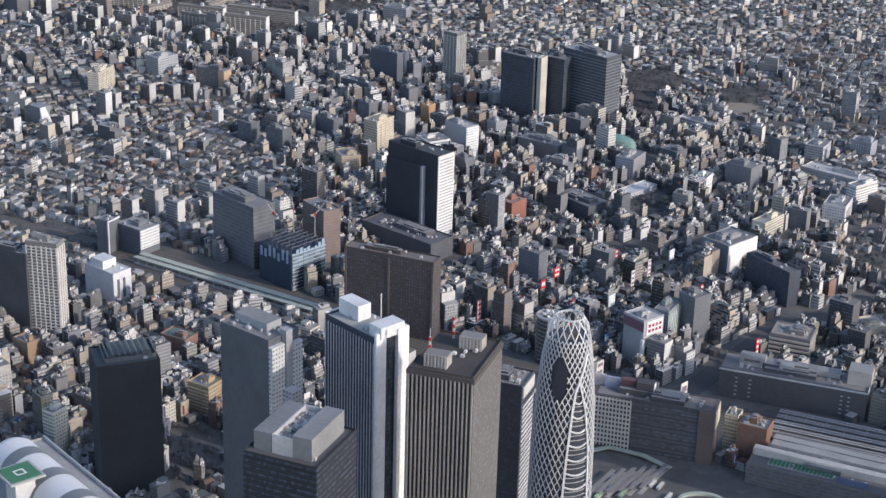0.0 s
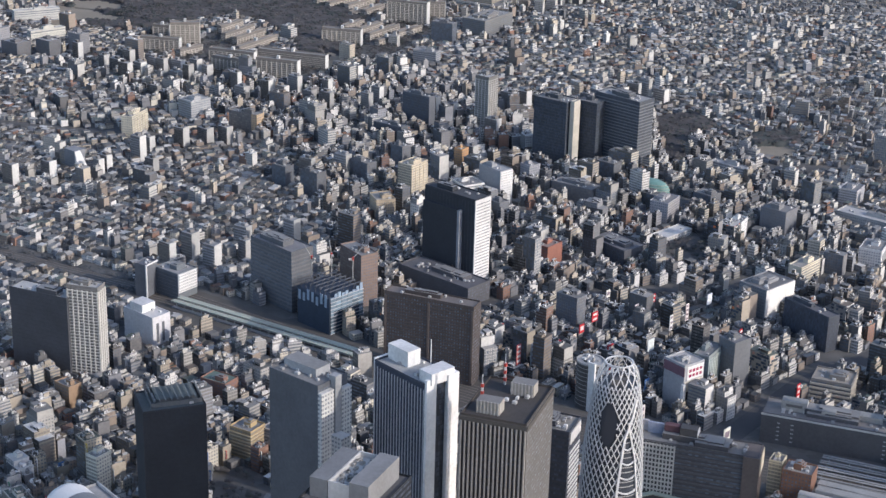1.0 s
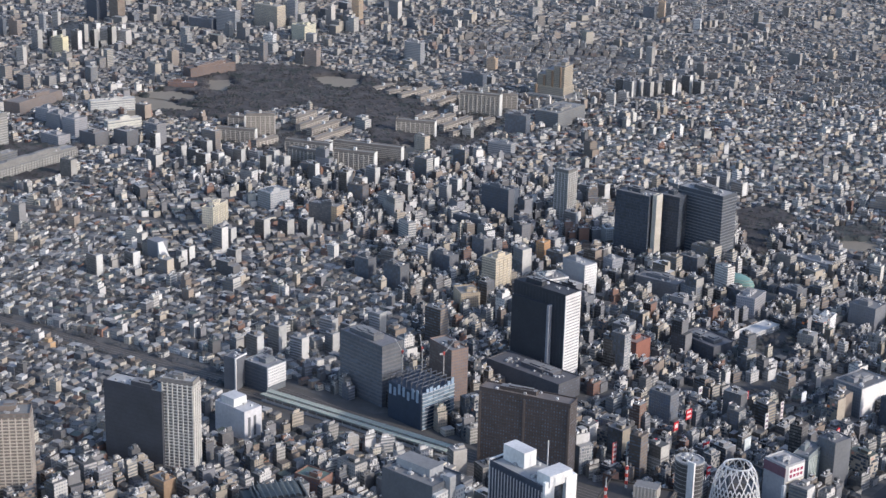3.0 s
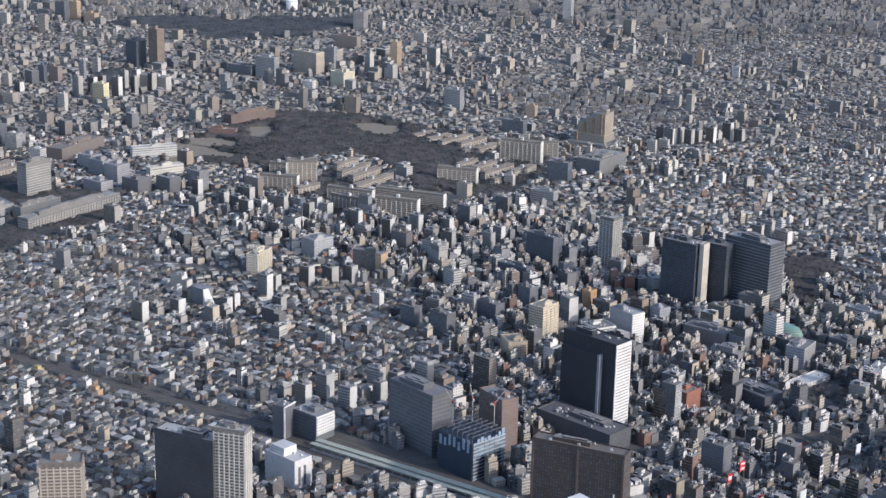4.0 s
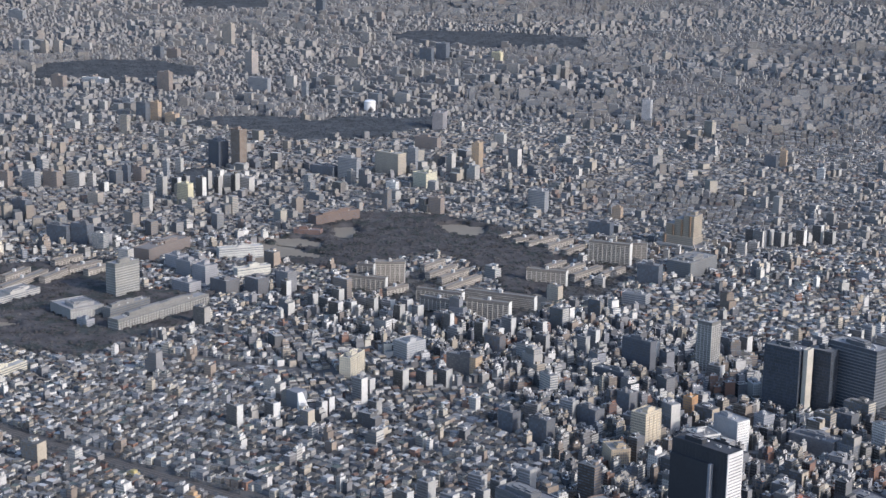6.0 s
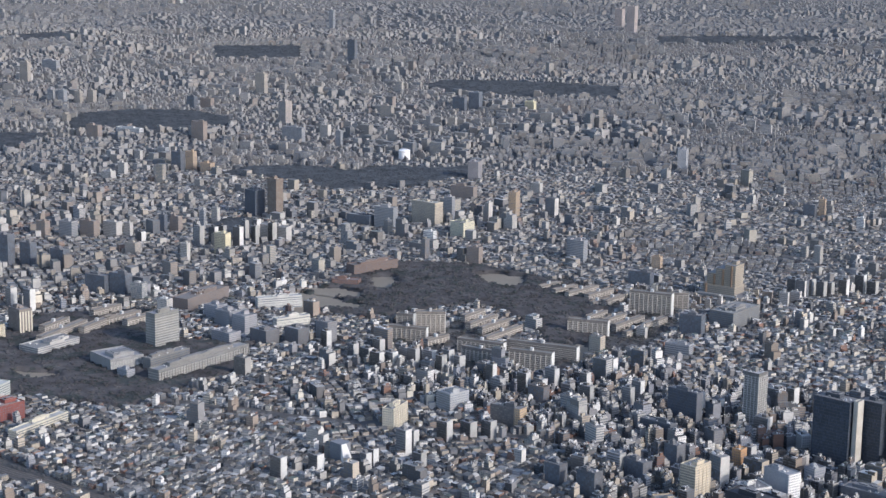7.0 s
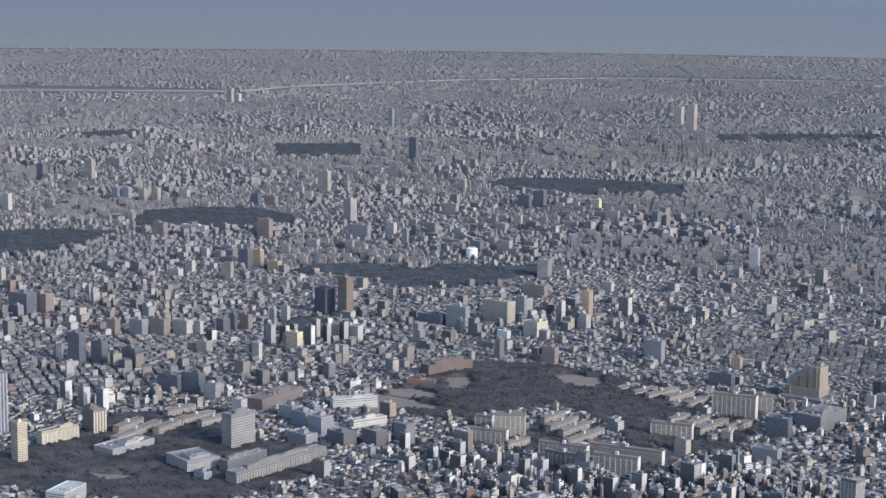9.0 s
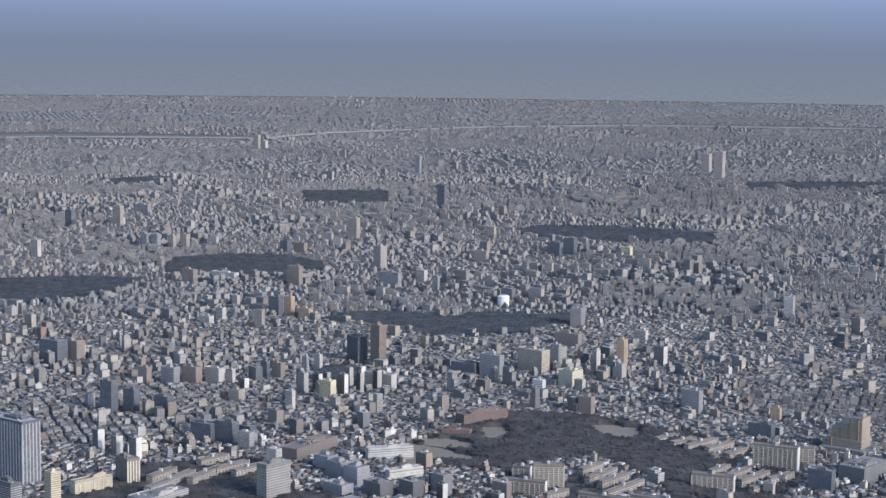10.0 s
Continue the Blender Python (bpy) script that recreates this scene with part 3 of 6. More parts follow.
M_STEEL = plain_material("white_painted_steel", (0.5, 0.5, 0.5), 0.5, vary=0.15)
M_RED = plain_material("red_painted_steel", (0.38, 0.05, 0.04), 0.5, vary=0.15)
M_NET = plain_material("blue_safety_netting", (0.032, 0.05, 0.08), 0.8, vary=0.4, small=3, large=10)
M_PANEL = plain_material("light_blue_sheeting", (0.27, 0.36, 0.46), 0.6, vary=0.4, small=2, large=9)
M_GREEN = plain_material("green_roof_paint", (0.05, 0.17, 0.09), 0.8, vary=0.3)
M_COPPER = plain_material("green_copper_roof", (0.16, 0.3, 0.27), 0.6, vary=0.3)
M_BLADE = plain_material("pale_platform_roof", (0.35, 0.4, 0.34), 0.95, vary=0.2)
M_CONC = plain_material("weathered_concrete", (0.34, 0.34, 0.335), 0.85, vary=0.3)


def colour_word(c):
    v = sum(c) / 3
    warm = c[0] - c[2]
    if warm > 0.13 and v < 0.4:
        return "brown"
    if warm > 0.06:
        return "beige" if v > 0.42 else "dull tan"
    return "white" if v > 0.58 else "pale grey" if v > 0.42 else "mid grey" if v > 0.28 else "dark grey"


STYLE_WORDS = {1: "with small square windows", 2: "with ribbon windows", 3: "with stacked balconies", 4: "with a glazed front", 5: "with shop signs"}


def clutter(w, d, n):
    """Cooling units, tanks, ducts and sheds spread over a flat roof, as one mesh."""
    b = Bulk()
    r = np.random.default_rng(dress.randrange(10 ** 6))
    grey = r.choice([0.08, 0.16, 0.3, 0.45, 0.62, 0.72], n)[:, None] * np.array([1.0, 0.99, 0.97])
    b.boxes(r.uniform(-0.44, 0.44, n) * w, r.uniform(-0.44, 0.44, n) * d, r.uniform(0.7, 3.4, n), r.uniform(0.7, 2.6, n), r.choice([0.0, 0.0, 90.0, 25.0], n), np.zeros(n), r.uniform(0.7, 3.0, n), grey, 0.9 * grey, np.zeros(n))
    return b.mesh("roof_plant")


def single_block(x, y, w, d, deg, h, wall, roof, style):
    """A shop, office or apartment block of the quarters round the station."""
    flat = style == 3
    top = thing("apartment_block" if flat else "office_block", f"{colour_word(wall)} {'apartment' if flat else 'office'} block {STYLE_WORDS[style]}, {'tall' if h > 32 else 'low'} among its neighbours",
                "apartments" if flat else "building", x, y, deg, "city blocks")
    cut = h if dress.random() < 0.5 else h * dress.uniform(0.65, 0.88)
    side = dress.choice([-1, 1])
    blind = dress.random() < 0.5
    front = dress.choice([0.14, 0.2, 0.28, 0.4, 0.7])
    part("wall", solid([(0, 0, 0, w, d, cut)], wall, roof, (style, 0 if blind else 5 if style == 5 else 1, style, 1)), M_CITY, top)
    if cut < h:
        part("setback_tier", solid([(0, 0, 0, w * 0.66, d * 0.98, h - cut)], wall, roof, (style, 0 if blind else 5 if style == 5 else 1, style, 1)), M_CITY, top, at=(side * w * 0.16, 0, cut))
    # Street cladding darkened, so that the front's shade sits in its paint
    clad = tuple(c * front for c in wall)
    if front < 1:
        part("street_front", solid([(0, -d / 2 - 0.12, 0, w * 0.98, 0.24, cut - 0.3)], clad, style=(style if style != 5 else 4, 0, 0, 0)), M_CITY, top, "street front painted dark as if in shade")
    if style in (2, 3):
        me = solid([(0, -d / 2 - 0.35, 0, w * 0.96, 0.7, 1.0)], tuple(min(0.68, c * 1.15) for c in clad))
        for k in range(1, int(cut / 3.2)):
            part("balcony" if flat else "sill_band", me, M_CITY, top, at=(0, 0, k * 3.2))
    part("parapet", solid(ring(w, d, 1.0, 0.35), wall), M_CITY, top, at=(0, 0, cut)) if cut == h else None
    hw = w * (0.3 if cut < h else 0.4)
    ox = side * w * 0.16 if cut < h else dress.uniform(-0.2, 0.2) * w
    part("stair_head", solid([(0, 0, 0, hw, d * 0.35, 3.2), (0, 0, 3.2, hw * 0.5, d * 0.2, 1.6)], wall, roof), M_CITY, top, at=(ox, dress.uniform(-0.2, 0.2) * d, h))
    part("roof_plant", clutter(w if cut == h else 0.3 * w, d, 14 if cut == h else 7), M_CITY, top, "mixed cooling units, tanks and ducts", at=(0 if cut == h else -side * 0.33 * w, 0, cut))
    if dress.random() < 0.75 and y < 1750:
        tint = dress.choice([(0.55, 0.03, 0.04), (0.68, 0.66, 0.64), (0.55, 0.4, 0.08), (0.04, 0.26, 0.13), (0.08, 0.16, 0.36), (0.68, 0.67, 0.66), (0.42, 0.08, 0.07), (0.7, 0.7, 0.68), (0.6, 0.6, 0.57)])
        sh = cut * dress.uniform(0.35, 0.7)
        sign = part("shop_sign", solid([(0, 0, 0, 1.6, 0.7, sh)], tint), M_CITY, top, "upright coloured shop sign", at=(w / 2 + 0.8, -d / 2 + dress.uniform(0.5, 3), cut - sh - 1))
        part("sign_bar", solid([(0, -0.4, sh * 0.1, 0.7, 0.1, sh * 0.8)], (0.15, 0.13, 0.13) if sum(tint) > 1.2 else (0.6, 0.6, 0.58)), M_CITY, sign)
    if dress.random() < 0.3 and y < 1800:
        tint = dress.choice([(0.7, 0.7, 0.68), (0.64, 0.62, 0.58), (0.48, 0.04, 0.05), (0.3, 0.32, 0.34), (0.1, 0.2, 0.38)])
        board = part("roof_board", solid([(0, 0, 0.8, 0.5, d * 0.5, dress.uniform(3, 5.5))], tint), M_CITY, top, "advertising board on the roof", at=(w / 2 - 0.6, dress.uniform(-0.15, 0.15) * d, cut))
        part("strut", solid([(-0.5, -d * 0.18, 0, 0.3, 0.3, 3), (-0.5, d * 0.18, 0, 0.3, 0.3, 3)], (0.2, 0.2, 0.2)), M_CITY, board)


# ---- the tall towers in front ----
# brown ribbed tower
t = tower("office_tower", "brown ribbed office tower with dark window slots and flat roof", "tower", 9.8, 960.8, 41.8, 57.2, -18.5, 216, (0.06, 0.052, 0.048), (0.065, 0.06, 0.058),
          (1, 1, 1, 1), ribs=(("f", 2.75, 0.95, 1.2, (0.3, 0.28, 0.262)), ("l", 2.75, 0.95, 1.2, (0.3, 0.28, 0.262))), heads=0, units=8, mat=M_GLASS)
part("crown_band", solid([(0, 0, 0, 43.8, 59.2, 3.2)], (0.07, 0.065, 0.06)), M_CITY, t, "dark crown band", at=(0, 0, 212.6))
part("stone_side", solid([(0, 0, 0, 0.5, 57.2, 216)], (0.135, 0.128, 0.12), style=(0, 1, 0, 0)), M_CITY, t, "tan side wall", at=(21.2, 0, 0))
for x, y in ((-6, -17), (6, 15)):
    head = part("lift_head", solid([(0, 0, 0, 15, 10, 8)], (0.3, 0.285, 0.265), (0.2, 0.195, 0.19)), M_CITY, t, at=(x, y, 216))
    me = solid([(0, 0, 0, 0.8, 0.6, 8.4)], (0.38, 0.36, 0.335))
    for k in range(7):
        part("fin", me, M_CITY, head, at=(-6.6 + 2.2 * k, -5.2, 0))
for x, y in ((-13, -12), (-9, 22)):
    mast = part("antenna", solid([(0, 0, 0, 1.2, 1.2, 15), (0, 0, 15, 0.5, 0.5, 6)], WHITE), M_STEEL, t, "red and white aerial mast", at=(x, y, 216))
    for k in range(3):
        part("red_section", solid([(0, 0, 0, 1.7, 1.7, 2.4)], WHITE), M_RED, mast, "red painted section", at=(0, 0, 2.5 + 5 * k))

# dark ribbed tower with white end walls
t = tower("office_tower", "dark ribbed office tower with tall white end walls", "tower", -50.1, 1033.2, 49.8, 27.0, -46.8, 203, (0.05, 0.06, 0.085), (0.36, 0.36, 0.35),
          (2, 0, 2, 0), ribs=(("f", 2.9, 0.5, 0.5, (0.5, 0.5, 0.51)), ("b", 2.9, 0.5, 0.5, (0.5, 0.5, 0.51))), heads=0, units=9, mat=M_GLASS)
part("end_wall", solid([(0, 0, 0, 2.2, 8.5, 207)], (0.78, 0.78, 0.77)), M_CITY, t, "tall white wall", at=(26.0, -9.0, 0))
part("end_wall", solid([(0, 0, 0, 4.2, 9.5, 207)], (0.8, 0.8, 0.79)), M_CITY, t, "tall white wall", at=(27.0, 8.5, 0))
part("stair_glazing", solid([(0, 0, 0, 1.2, 8, 203)], (0.03, 0.033, 0.04), style=(0, 4, 0, 0)), M_GLASS, t, at=(25.5, -0.5, 0))
part("end_wall", solid([(0, 0, 0, 1.4, 26, 205)], WHITE), M_CITY, t, "tall white wall", at=(-25.6, 0, 0))
part("machine_room", solid([(0, 0, 0, 20, 11, 11)], WHITE, (0.6, 0.6, 0.6)), M_CITY, t, "white machine room", at=(-13, 2, 203))
part("machine_room", solid([(0, 0, 0, 12, 20, 8)], WHITE, (0.6, 0.6, 0.6)), M_CITY, t, "white machine room", at=(22, 0, 203))
part("antenna", solid([(0, 0, 0, 0.6, 0.6, 22)], PALE), M_STEEL, t, at=(9, 6, 203))

# grey tower with slotted side
t = tower("office_tower", "grey office tower with punched windows on its sunlit side", "tower", -122.9, 1057, 45.3, 29.1, -38.3, 187, (0.115, 0.122, 0.135), GREY_ROOF, (0, 1, 0, 1), heads=0, units=14)
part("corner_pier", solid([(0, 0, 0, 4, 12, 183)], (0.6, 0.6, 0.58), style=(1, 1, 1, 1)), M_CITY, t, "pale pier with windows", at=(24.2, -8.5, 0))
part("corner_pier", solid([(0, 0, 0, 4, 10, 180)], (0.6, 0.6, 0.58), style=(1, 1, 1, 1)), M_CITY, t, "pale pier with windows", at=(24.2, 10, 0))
part("lift_shaft", solid([(0, 0, 0, 6, 6, 192)], MID), M_CITY, t, at=(24, 1, 0))
part("lift_head", solid([(0, 0, 0, 30, 14, 6)], MID, GREY_ROOF), M_CITY, t, at=(-4, 3, 187))
part("stair_wing", solid([(0, 0, 0, 12, 9, 150)], PALE, style=(1, 1, 1, 1)), M_CITY, t, at=(30, -1, 0))

# black glass tower with white roof boxes
t = tower("office_tower", "black glass office tower with pale grey machine boxes on top", "tower", -77.5, 859.1, 46.1, 50.1, -22.8, 208, (0.025, 0.028, 0.034), (0.1, 0.1, 0.105), (2, 2, 2, 2),
          bands=(3.8, 0.5, 0.25, (0.03, 0.032, 0.036)), heads=0, units=10, mat=M_GLASS)
part("machine_box", solid([(0, 0, 0, 12, 40, 14)], (0.2, 0.204, 0.212)), M_CITY, t, "pale grey metal box", at=(11, 1, 208))
part("machine_box", solid([(0, 0, 0, 11, 40, 12)], (0.17, 0.174, 0.182)), M_CITY, t, "pale grey metal box", at=(-14, 1, 208))
well = part("machine_well", solid(ring(13, 40, 12, 0.8), (0.42, 0.42, 0.42)), M_CITY, t, "open pit full of machines", at=(-1.5, 1, 208))
part("well_floor", solid([(0, 0, 0, 11, 38, 9)], (0.5, 0.5, 0.48)), M_CITY, well)
for k in range(26):
    part("cooling_unit", solid([(0, 0, 0, 1.8, 2.4, 1.5)], (0.3, 0.29, 0.27)), M_CITY, well, at=(dress.uniform(-4.5, 4.5), dress.uniform(-17, 17), 9))

# black tower
t = tower("office_tower", "black glass tower with stepped green-grey roof deck", "tower", -234.7, 1150, 47, 36, 20.7, 117, (0.035, 0.04, 0.05), (0.1, 0.115, 0.115), (0, 0, 0, 0), heads=0, units=10, mat=M_GLASS,
          bands=(4.0, 0.3, 0.08, (0.03, 0.034, 0.044)))
part("roof_deck", solid([(0, 0, 0, 30, 22, 4.5)], (0.08, 0.09, 0.1), (0.12, 0.14, 0.14)), M_CITY, t, at=(4, 4, 117))
me = solid([(0, 0, 0, 0.6, 30, 0.8)], (0.16, 0.18, 0.18))
for k in range(9):
    part("pergola_beam", me, M_CITY, t, at=(-14 + 4.4 * k, 2, 122.6))
part("screen_wall", solid(ring(38, 28, 3.5, 0.6), (0.12, 0.13, 0.14)), M_CITY, t, at=(3, 3, 117))

# lower dark tower behind the ribbed one
t = tower("office_tower", "dark blue-grey tower with white slatted edge", "tower", 51.5, 1117.5, 27, 28, -20.7, 124, (0.06, 0.065, 0.08), (0.25, 0.24, 0.22), (2, 2, 2, 2), heads=2, units=10, mat=M_GLASS)
me = solid([(0, 0, 0, 0.6, 24, 1.7)], (0.5, 0.51, 0.52))
for k in range(27):
    part("slat", me, M_CITY, t, at=(13.7, 1, 4 + 3.9 * k))
part("crown_panel", solid([(0, 0, 0, 0.8, 25, 9)], (0.5, 0.5, 0.5)), M_CITY, t, "pale crown panel", at=(13.8, 1, 114))


def lofted(rings_, name, closed=True):
    """A skin over rings of points given in metres."""
    bm = bmesh.new()
    loops = [[bm.verts.new([c * S for c in p]) for p in r] for r in rings_]
    for a, b in zip(loops, loops[1:]):
        n = len(a)
        for i in range(n if closed else n - 1):
            bm.faces.new((a[i], a[(i + 1) % n], b[(i + 1) % n], b[i]))
    if closed:
        bm.faces.new(loops[-1])
    me = bpy.data.meshes.new(name)
    bm.to_mesh(me)
    bm.free()
    return me


# the cocoon-shaped tower in its white lattice
def cocoon_radius(z):
    return float(np.interp(z, (0, 66, 110, 140, 171, 186, 197, 203), (20.5, 21.7, 21.2, 19.9, 17.2, 15.0, 12.8, 8.8)))


def cocoon_point(a, z, proud=0.0):
    """a: degrees from the side that faces the viewer, turning to the right."""
    r = (cocoon_radius(z) + proud) * (1 + 0.03 * math.cos(3 * radians(a - 25)))
    return (r * math.sin(radians(a)), -r * math.cos(radians(a)), z)


def bar_mesh(points, wide, name):
    """A square bar along points, in metres."""
    rings_ = []
    for i, p in enumerate(points):
        a, b = Vector(points[max(i - 1, 0)]), Vector(points[min(i + 1, len(points) - 1)])
        ahead = (b - a).normalized()
        out = Vector((p[0], p[1], 0)).normalized()
        side = ahead.cross(out).normalized()
        rings_.append([Vector(p) + 0.5 * wide * (sx * side + so * out) for sx, so in ((-1, -1), (1, -1), (1, 1), (-1, 1))])
    return lofted(rings_, name)


def slot_left(z):
    return float(np.interp(z, (0, 66, 110, 140, 155, 181), (-2, -2, 3, 9, 14, 43)))


def slot_right(z):
    return float(np.interp(z, (0, 66, 110, 140, 155, 168), (50, 49, 45, 36, 27, 20)))


OVAL = -22.0
coc = thing("lattice_tower", "curved glass tower wrapped in a white diagonal lattice", "tower", 87, 1053, 0)
CLEAR.append((87, 1053, 46, 46, 0))
m_cocoon, nt, bsdf = material("blue_grey_cocoon_glass")
nt.links.new(blend(nt, 1.0, (0.04, 0.047, 0.06, 1), grime(nt, 2, 15), "MULTIPLY"), bsdf.inputs["Base Color"])
bsdf.inputs["Roughness"].default_value = 0.3
levels = [0.5 + k * 4.0 for k in range(47)] + [188]
part("glass_skin", lofted([[cocoon_point(a, z, -0.6) for a in range(0, 360, 8)] for z in levels], "glass_skin"), m_cocoon, coc)
part("roof_plant", solid([(0, 0, 0, 11, 11, 4), (3, 2, 4, 5, 5, 2)], (0.1, 0.1, 0.105)), M_CITY, coc, at=(0, 0, 188))
TOP = 203.0
M_LATTICE = plain_material("pale_lattice_metal", (0.58, 0.585, 0.59), 0.45, vary=0.12)
for lean in (1, -1):
    for k in range(32):
        run, turned = [], 0.0
        last = TOP if k % 2 == 0 else 190.0
        for j in range(86):
            z = 1 + j * (last - 1) / 85
            turned += 57.3 * 0.47 * (last - 1) / 85 / max(cocoon_radius(z), 15.0)
            a = (k * 11.25 + lean * turned) % 360
            oval = math.hypot(((a - OVAL + 180) % 360 - 180) * cocoon_radius(z) / 57.3 / 5.6, (z - 164) / 14.6)
            in_slot = slot_left(z) < (a + 90) % 360 - 90 < slot_right(z) and z < 166
            if not in_slot and oval > 1:
                run.append(cocoon_point(a, z, 0.4))
            else:
                if len(run) > 2:
                    part("lattice_rib", bar_mesh(run, 0.62, "lattice_rib"), M_LATTICE, coc)
                run = []
        if len(run) > 2:
            part("lattice_rib", bar_mesh(run, 0.62, "lattice_rib"), M_LATTICE, coc)
part("slot_edge", bar_mesh([cocoon_point(slot_left(z), z, 0.7) for z in range(1, 182, 3)], 1.5, "slot_edge"), M_LATTICE, coc)
part("slot_edge", bar_mesh([cocoon_point(slot_right(z), z, 0.6) for z in range(1, 167, 3)], 1.1, "slot_edge"), M_LATTICE, coc)
part("crown_ring", bar_mesh([cocoon_point(a, TOP - 0.2, 0.3) for a in range(0, 361, 12)], 0.9, "crown_ring"), M_LATTICE, coc)
for k in range(14):
    z = 8 + k * 10.8
    lo, hi = slot_left(z), slot_right(z)
    part("slot_arch", bar_mesh([cocoon_point(lo + (hi - lo) * f / 8, z - 2.2 * math.sin(math.pi * f / 8), 0.3) for f in range(9)], 0.95, "slot_arch"), M_LATTICE, coc)
    for dz in (3.6, 7.2):
        part("floor_edge", bar_mesh([cocoon_point(lo + (hi - lo) * f / 8, z + dz - 0.8, -0.3) for f in range(9)], 0.5, "floor_edge"), M_CONC, coc)
oval_pts = [cocoon_point(OVAL + 57.3 * 5.7 * math.sin(q) / cocoon_radius(164 + 14.8 * math.cos(q)), 164 + 14.8 * math.cos(q), 0.9) for q in np.linspace(0, 2 * math.pi, 25)[:-1]]
bm = bmesh.new()
bm.faces.new([bm.verts.new([c * S for c in p]) for p in oval_pts])
me = bpy.data.meshes.new("oval_window")
bm.to_mesh(me), bm.free()
part("oval_window", me, plain_material("smoked_glass", (0.05, 0.055, 0.068), 0.3, vary=0.1), coc, "large dark oval window")

# tower with a white barrel roof and landing pad
t = tower("office_tower", "office tower with white barrel roof and green landing pad", "tower", -226.6, 844.2, 100, 64, -50, 181, (0.3, 0.3, 0.3), (0.3, 0.3, 0.3), (2, 2, 2, 2), heads=0, units=6)
M_VAULT = plain_material("white_roof_metal", (0.62, 0.62, 0.62), 0.45, vary=0.15)
M_VAULT_DARK = plain_material("grey_roof_metal", (0.16, 0.17, 0.18), 0.45, vary=0.15)
vault = part("barrel_roof", lofted([[(u, 15 * math.cos(radians(q)), 13 * math.sin(radians(q))) for q in range(0, 181, 9)] for u in np.linspace(-38, 48, 12)], "barrel_roof", closed=False), M_VAULT, t, "white curved metal roof", at=(0, 6, 181.2))
part("roof_end", lofted([[(-38 - 9 * math.sin(radians(e)), 15 * math.cos(radians(e)) * math.cos(radians(q)), 13 * math.cos(radians(e)) * math.sin(radians(q))) for q in range(0, 181, 9)] for e in (0, 25, 50, 75)], "roof_end", closed=False), M_VAULT, vault, "rounded white end")
for u in (-20, 10, 40):
    part("roof_joint", lofted([[(u + s_, 15.2 * math.cos(radians(q)), 13.2 * math.sin(radians(q))) for q in range(0, 181, 9)] for s_ in (-5, 5)], "roof_joint", closed=False), M_VAULT_DARK, vault, "dark band across the roof")
part("roof_rail", solid([(0, 31.6, 0, 100, 0.6, 2.2)], WHITE), M_STEEL, t, "white edge rail", at=(0, 0, 181))
pad = part("landing_pad", solid([(0, 0, 0, 21, 21, 1.2)], (0.4, 0.4, 0.4)), M_CONC, t, "raised landing pad", at=(6.6, -11.1, 197))
part("green_deck", solid([(0, 0, 0, 18, 18, 0.3)], MID), M_GREEN, pad, "green painted deck", at=(0, 0, 1.2))
part("pad_marking", solid([(0, 0, 0, 0.8, 6, 0.1), (5, 0, 0, 0.8, 6, 0.1), (2.5, 2.6, 0, 4.2, 0.8, 0.1), (2.5, -2.6, 0, 4.2, 0.8, 0.1)], WHITE), M_CITY, pad, "white painted marks", at=(-2.5, 0, 1.52))
part("pad_stand", solid([(0, 0, 0, 12, 12, 17)], PALE), M_CITY, t, at=(6.6, -11.1, 181))

# tall towers out of view south of the station, added to cast long shadows over it
tower("office_tower", "unseen tall grey tower south of the station, added for its shadow", "tower", 450, 1072, 60, 50, -30, 185, MID, GREY_ROOF, (2, 2, 2, 2))
tower("office_tower", "unseen tall pale tower south of the station, added for its shadow", "tower", 580, 1150, 70, 50, -30, 190, PALE, GREY_ROOF, (2, 2, 2, 2))


# ---- single buildings of the middle ground ----
GLASSY = (0.06, 0.07, 0.085)
t = tower("apartment_tower", "pale apartment tower with stacked balconies", "tower", -360.4, 1437.7, 30.5, 15, -13.7, 88.5, (0.2, 0.195, 0.19), (0.4, 0.4, 0.39), (3, 0, 3, 3), bands=(3.1, 1.1, 0.7, (0.47, 0.46, 0.43)), ribs=(("f", 5.0, 1.1, 0.9, (0.5, 0.49, 0.46)), ("r", 4.8, 2.4, 0.8, (0.5, 0.49, 0.46))), heads=2)
tower("apartment_tower", "beige apartment tower with stacked balcony bands and chamfered corner", "tower", -498, 1372, 36, 24, 10, 80, (0.17, 0.145, 0.13), (0.2, 0.2, 0.19), (3, 0, 3, 0), bands=(3.1, 1.1, 0.5, (0.42, 0.375, 0.32)), ribs=(("f", 6.0, 1.2, 0.7, (0.46, 0.41, 0.35)),), heads=2, units=8)
tower("office_slab", "dark glazed office slab with a wedge-shaped roof edge", "building", -402, 1452, 64, 20, -23.7, 76, (0.06, 0.066, 0.08), (0.42, 0.42, 0.41), (0, 0, 0, 0), bands=(4.0, 0.4, 0.06, (0.05, 0.055, 0.068)), units=14)
t = tower("exhibition_hall", "white windowless block with tall notches in one side", "building", -322, 1521, 42, 22, -39.2, 29, (0.58, 0.58, 0.6), (0.5, 0.5, 0.5), (0, 0, 0, 0), heads=0, units=2)
part("upper_block", solid([(0, 0, 0, 18, 16, 8)], WHITE, (0.55, 0.55, 0.55)), M_CITY, t, at=(-6, 0, 29))
# shallow dark strips on the wall imitate the shade inside tall notches
for k in (-5, 2):
    part("notch", solid([(0, 0, 0, 0.6, 3.0, 20)], DARK), M_CITY, t, "dark strip that imitates the shade in a notch", at=(21.0, k, 3))
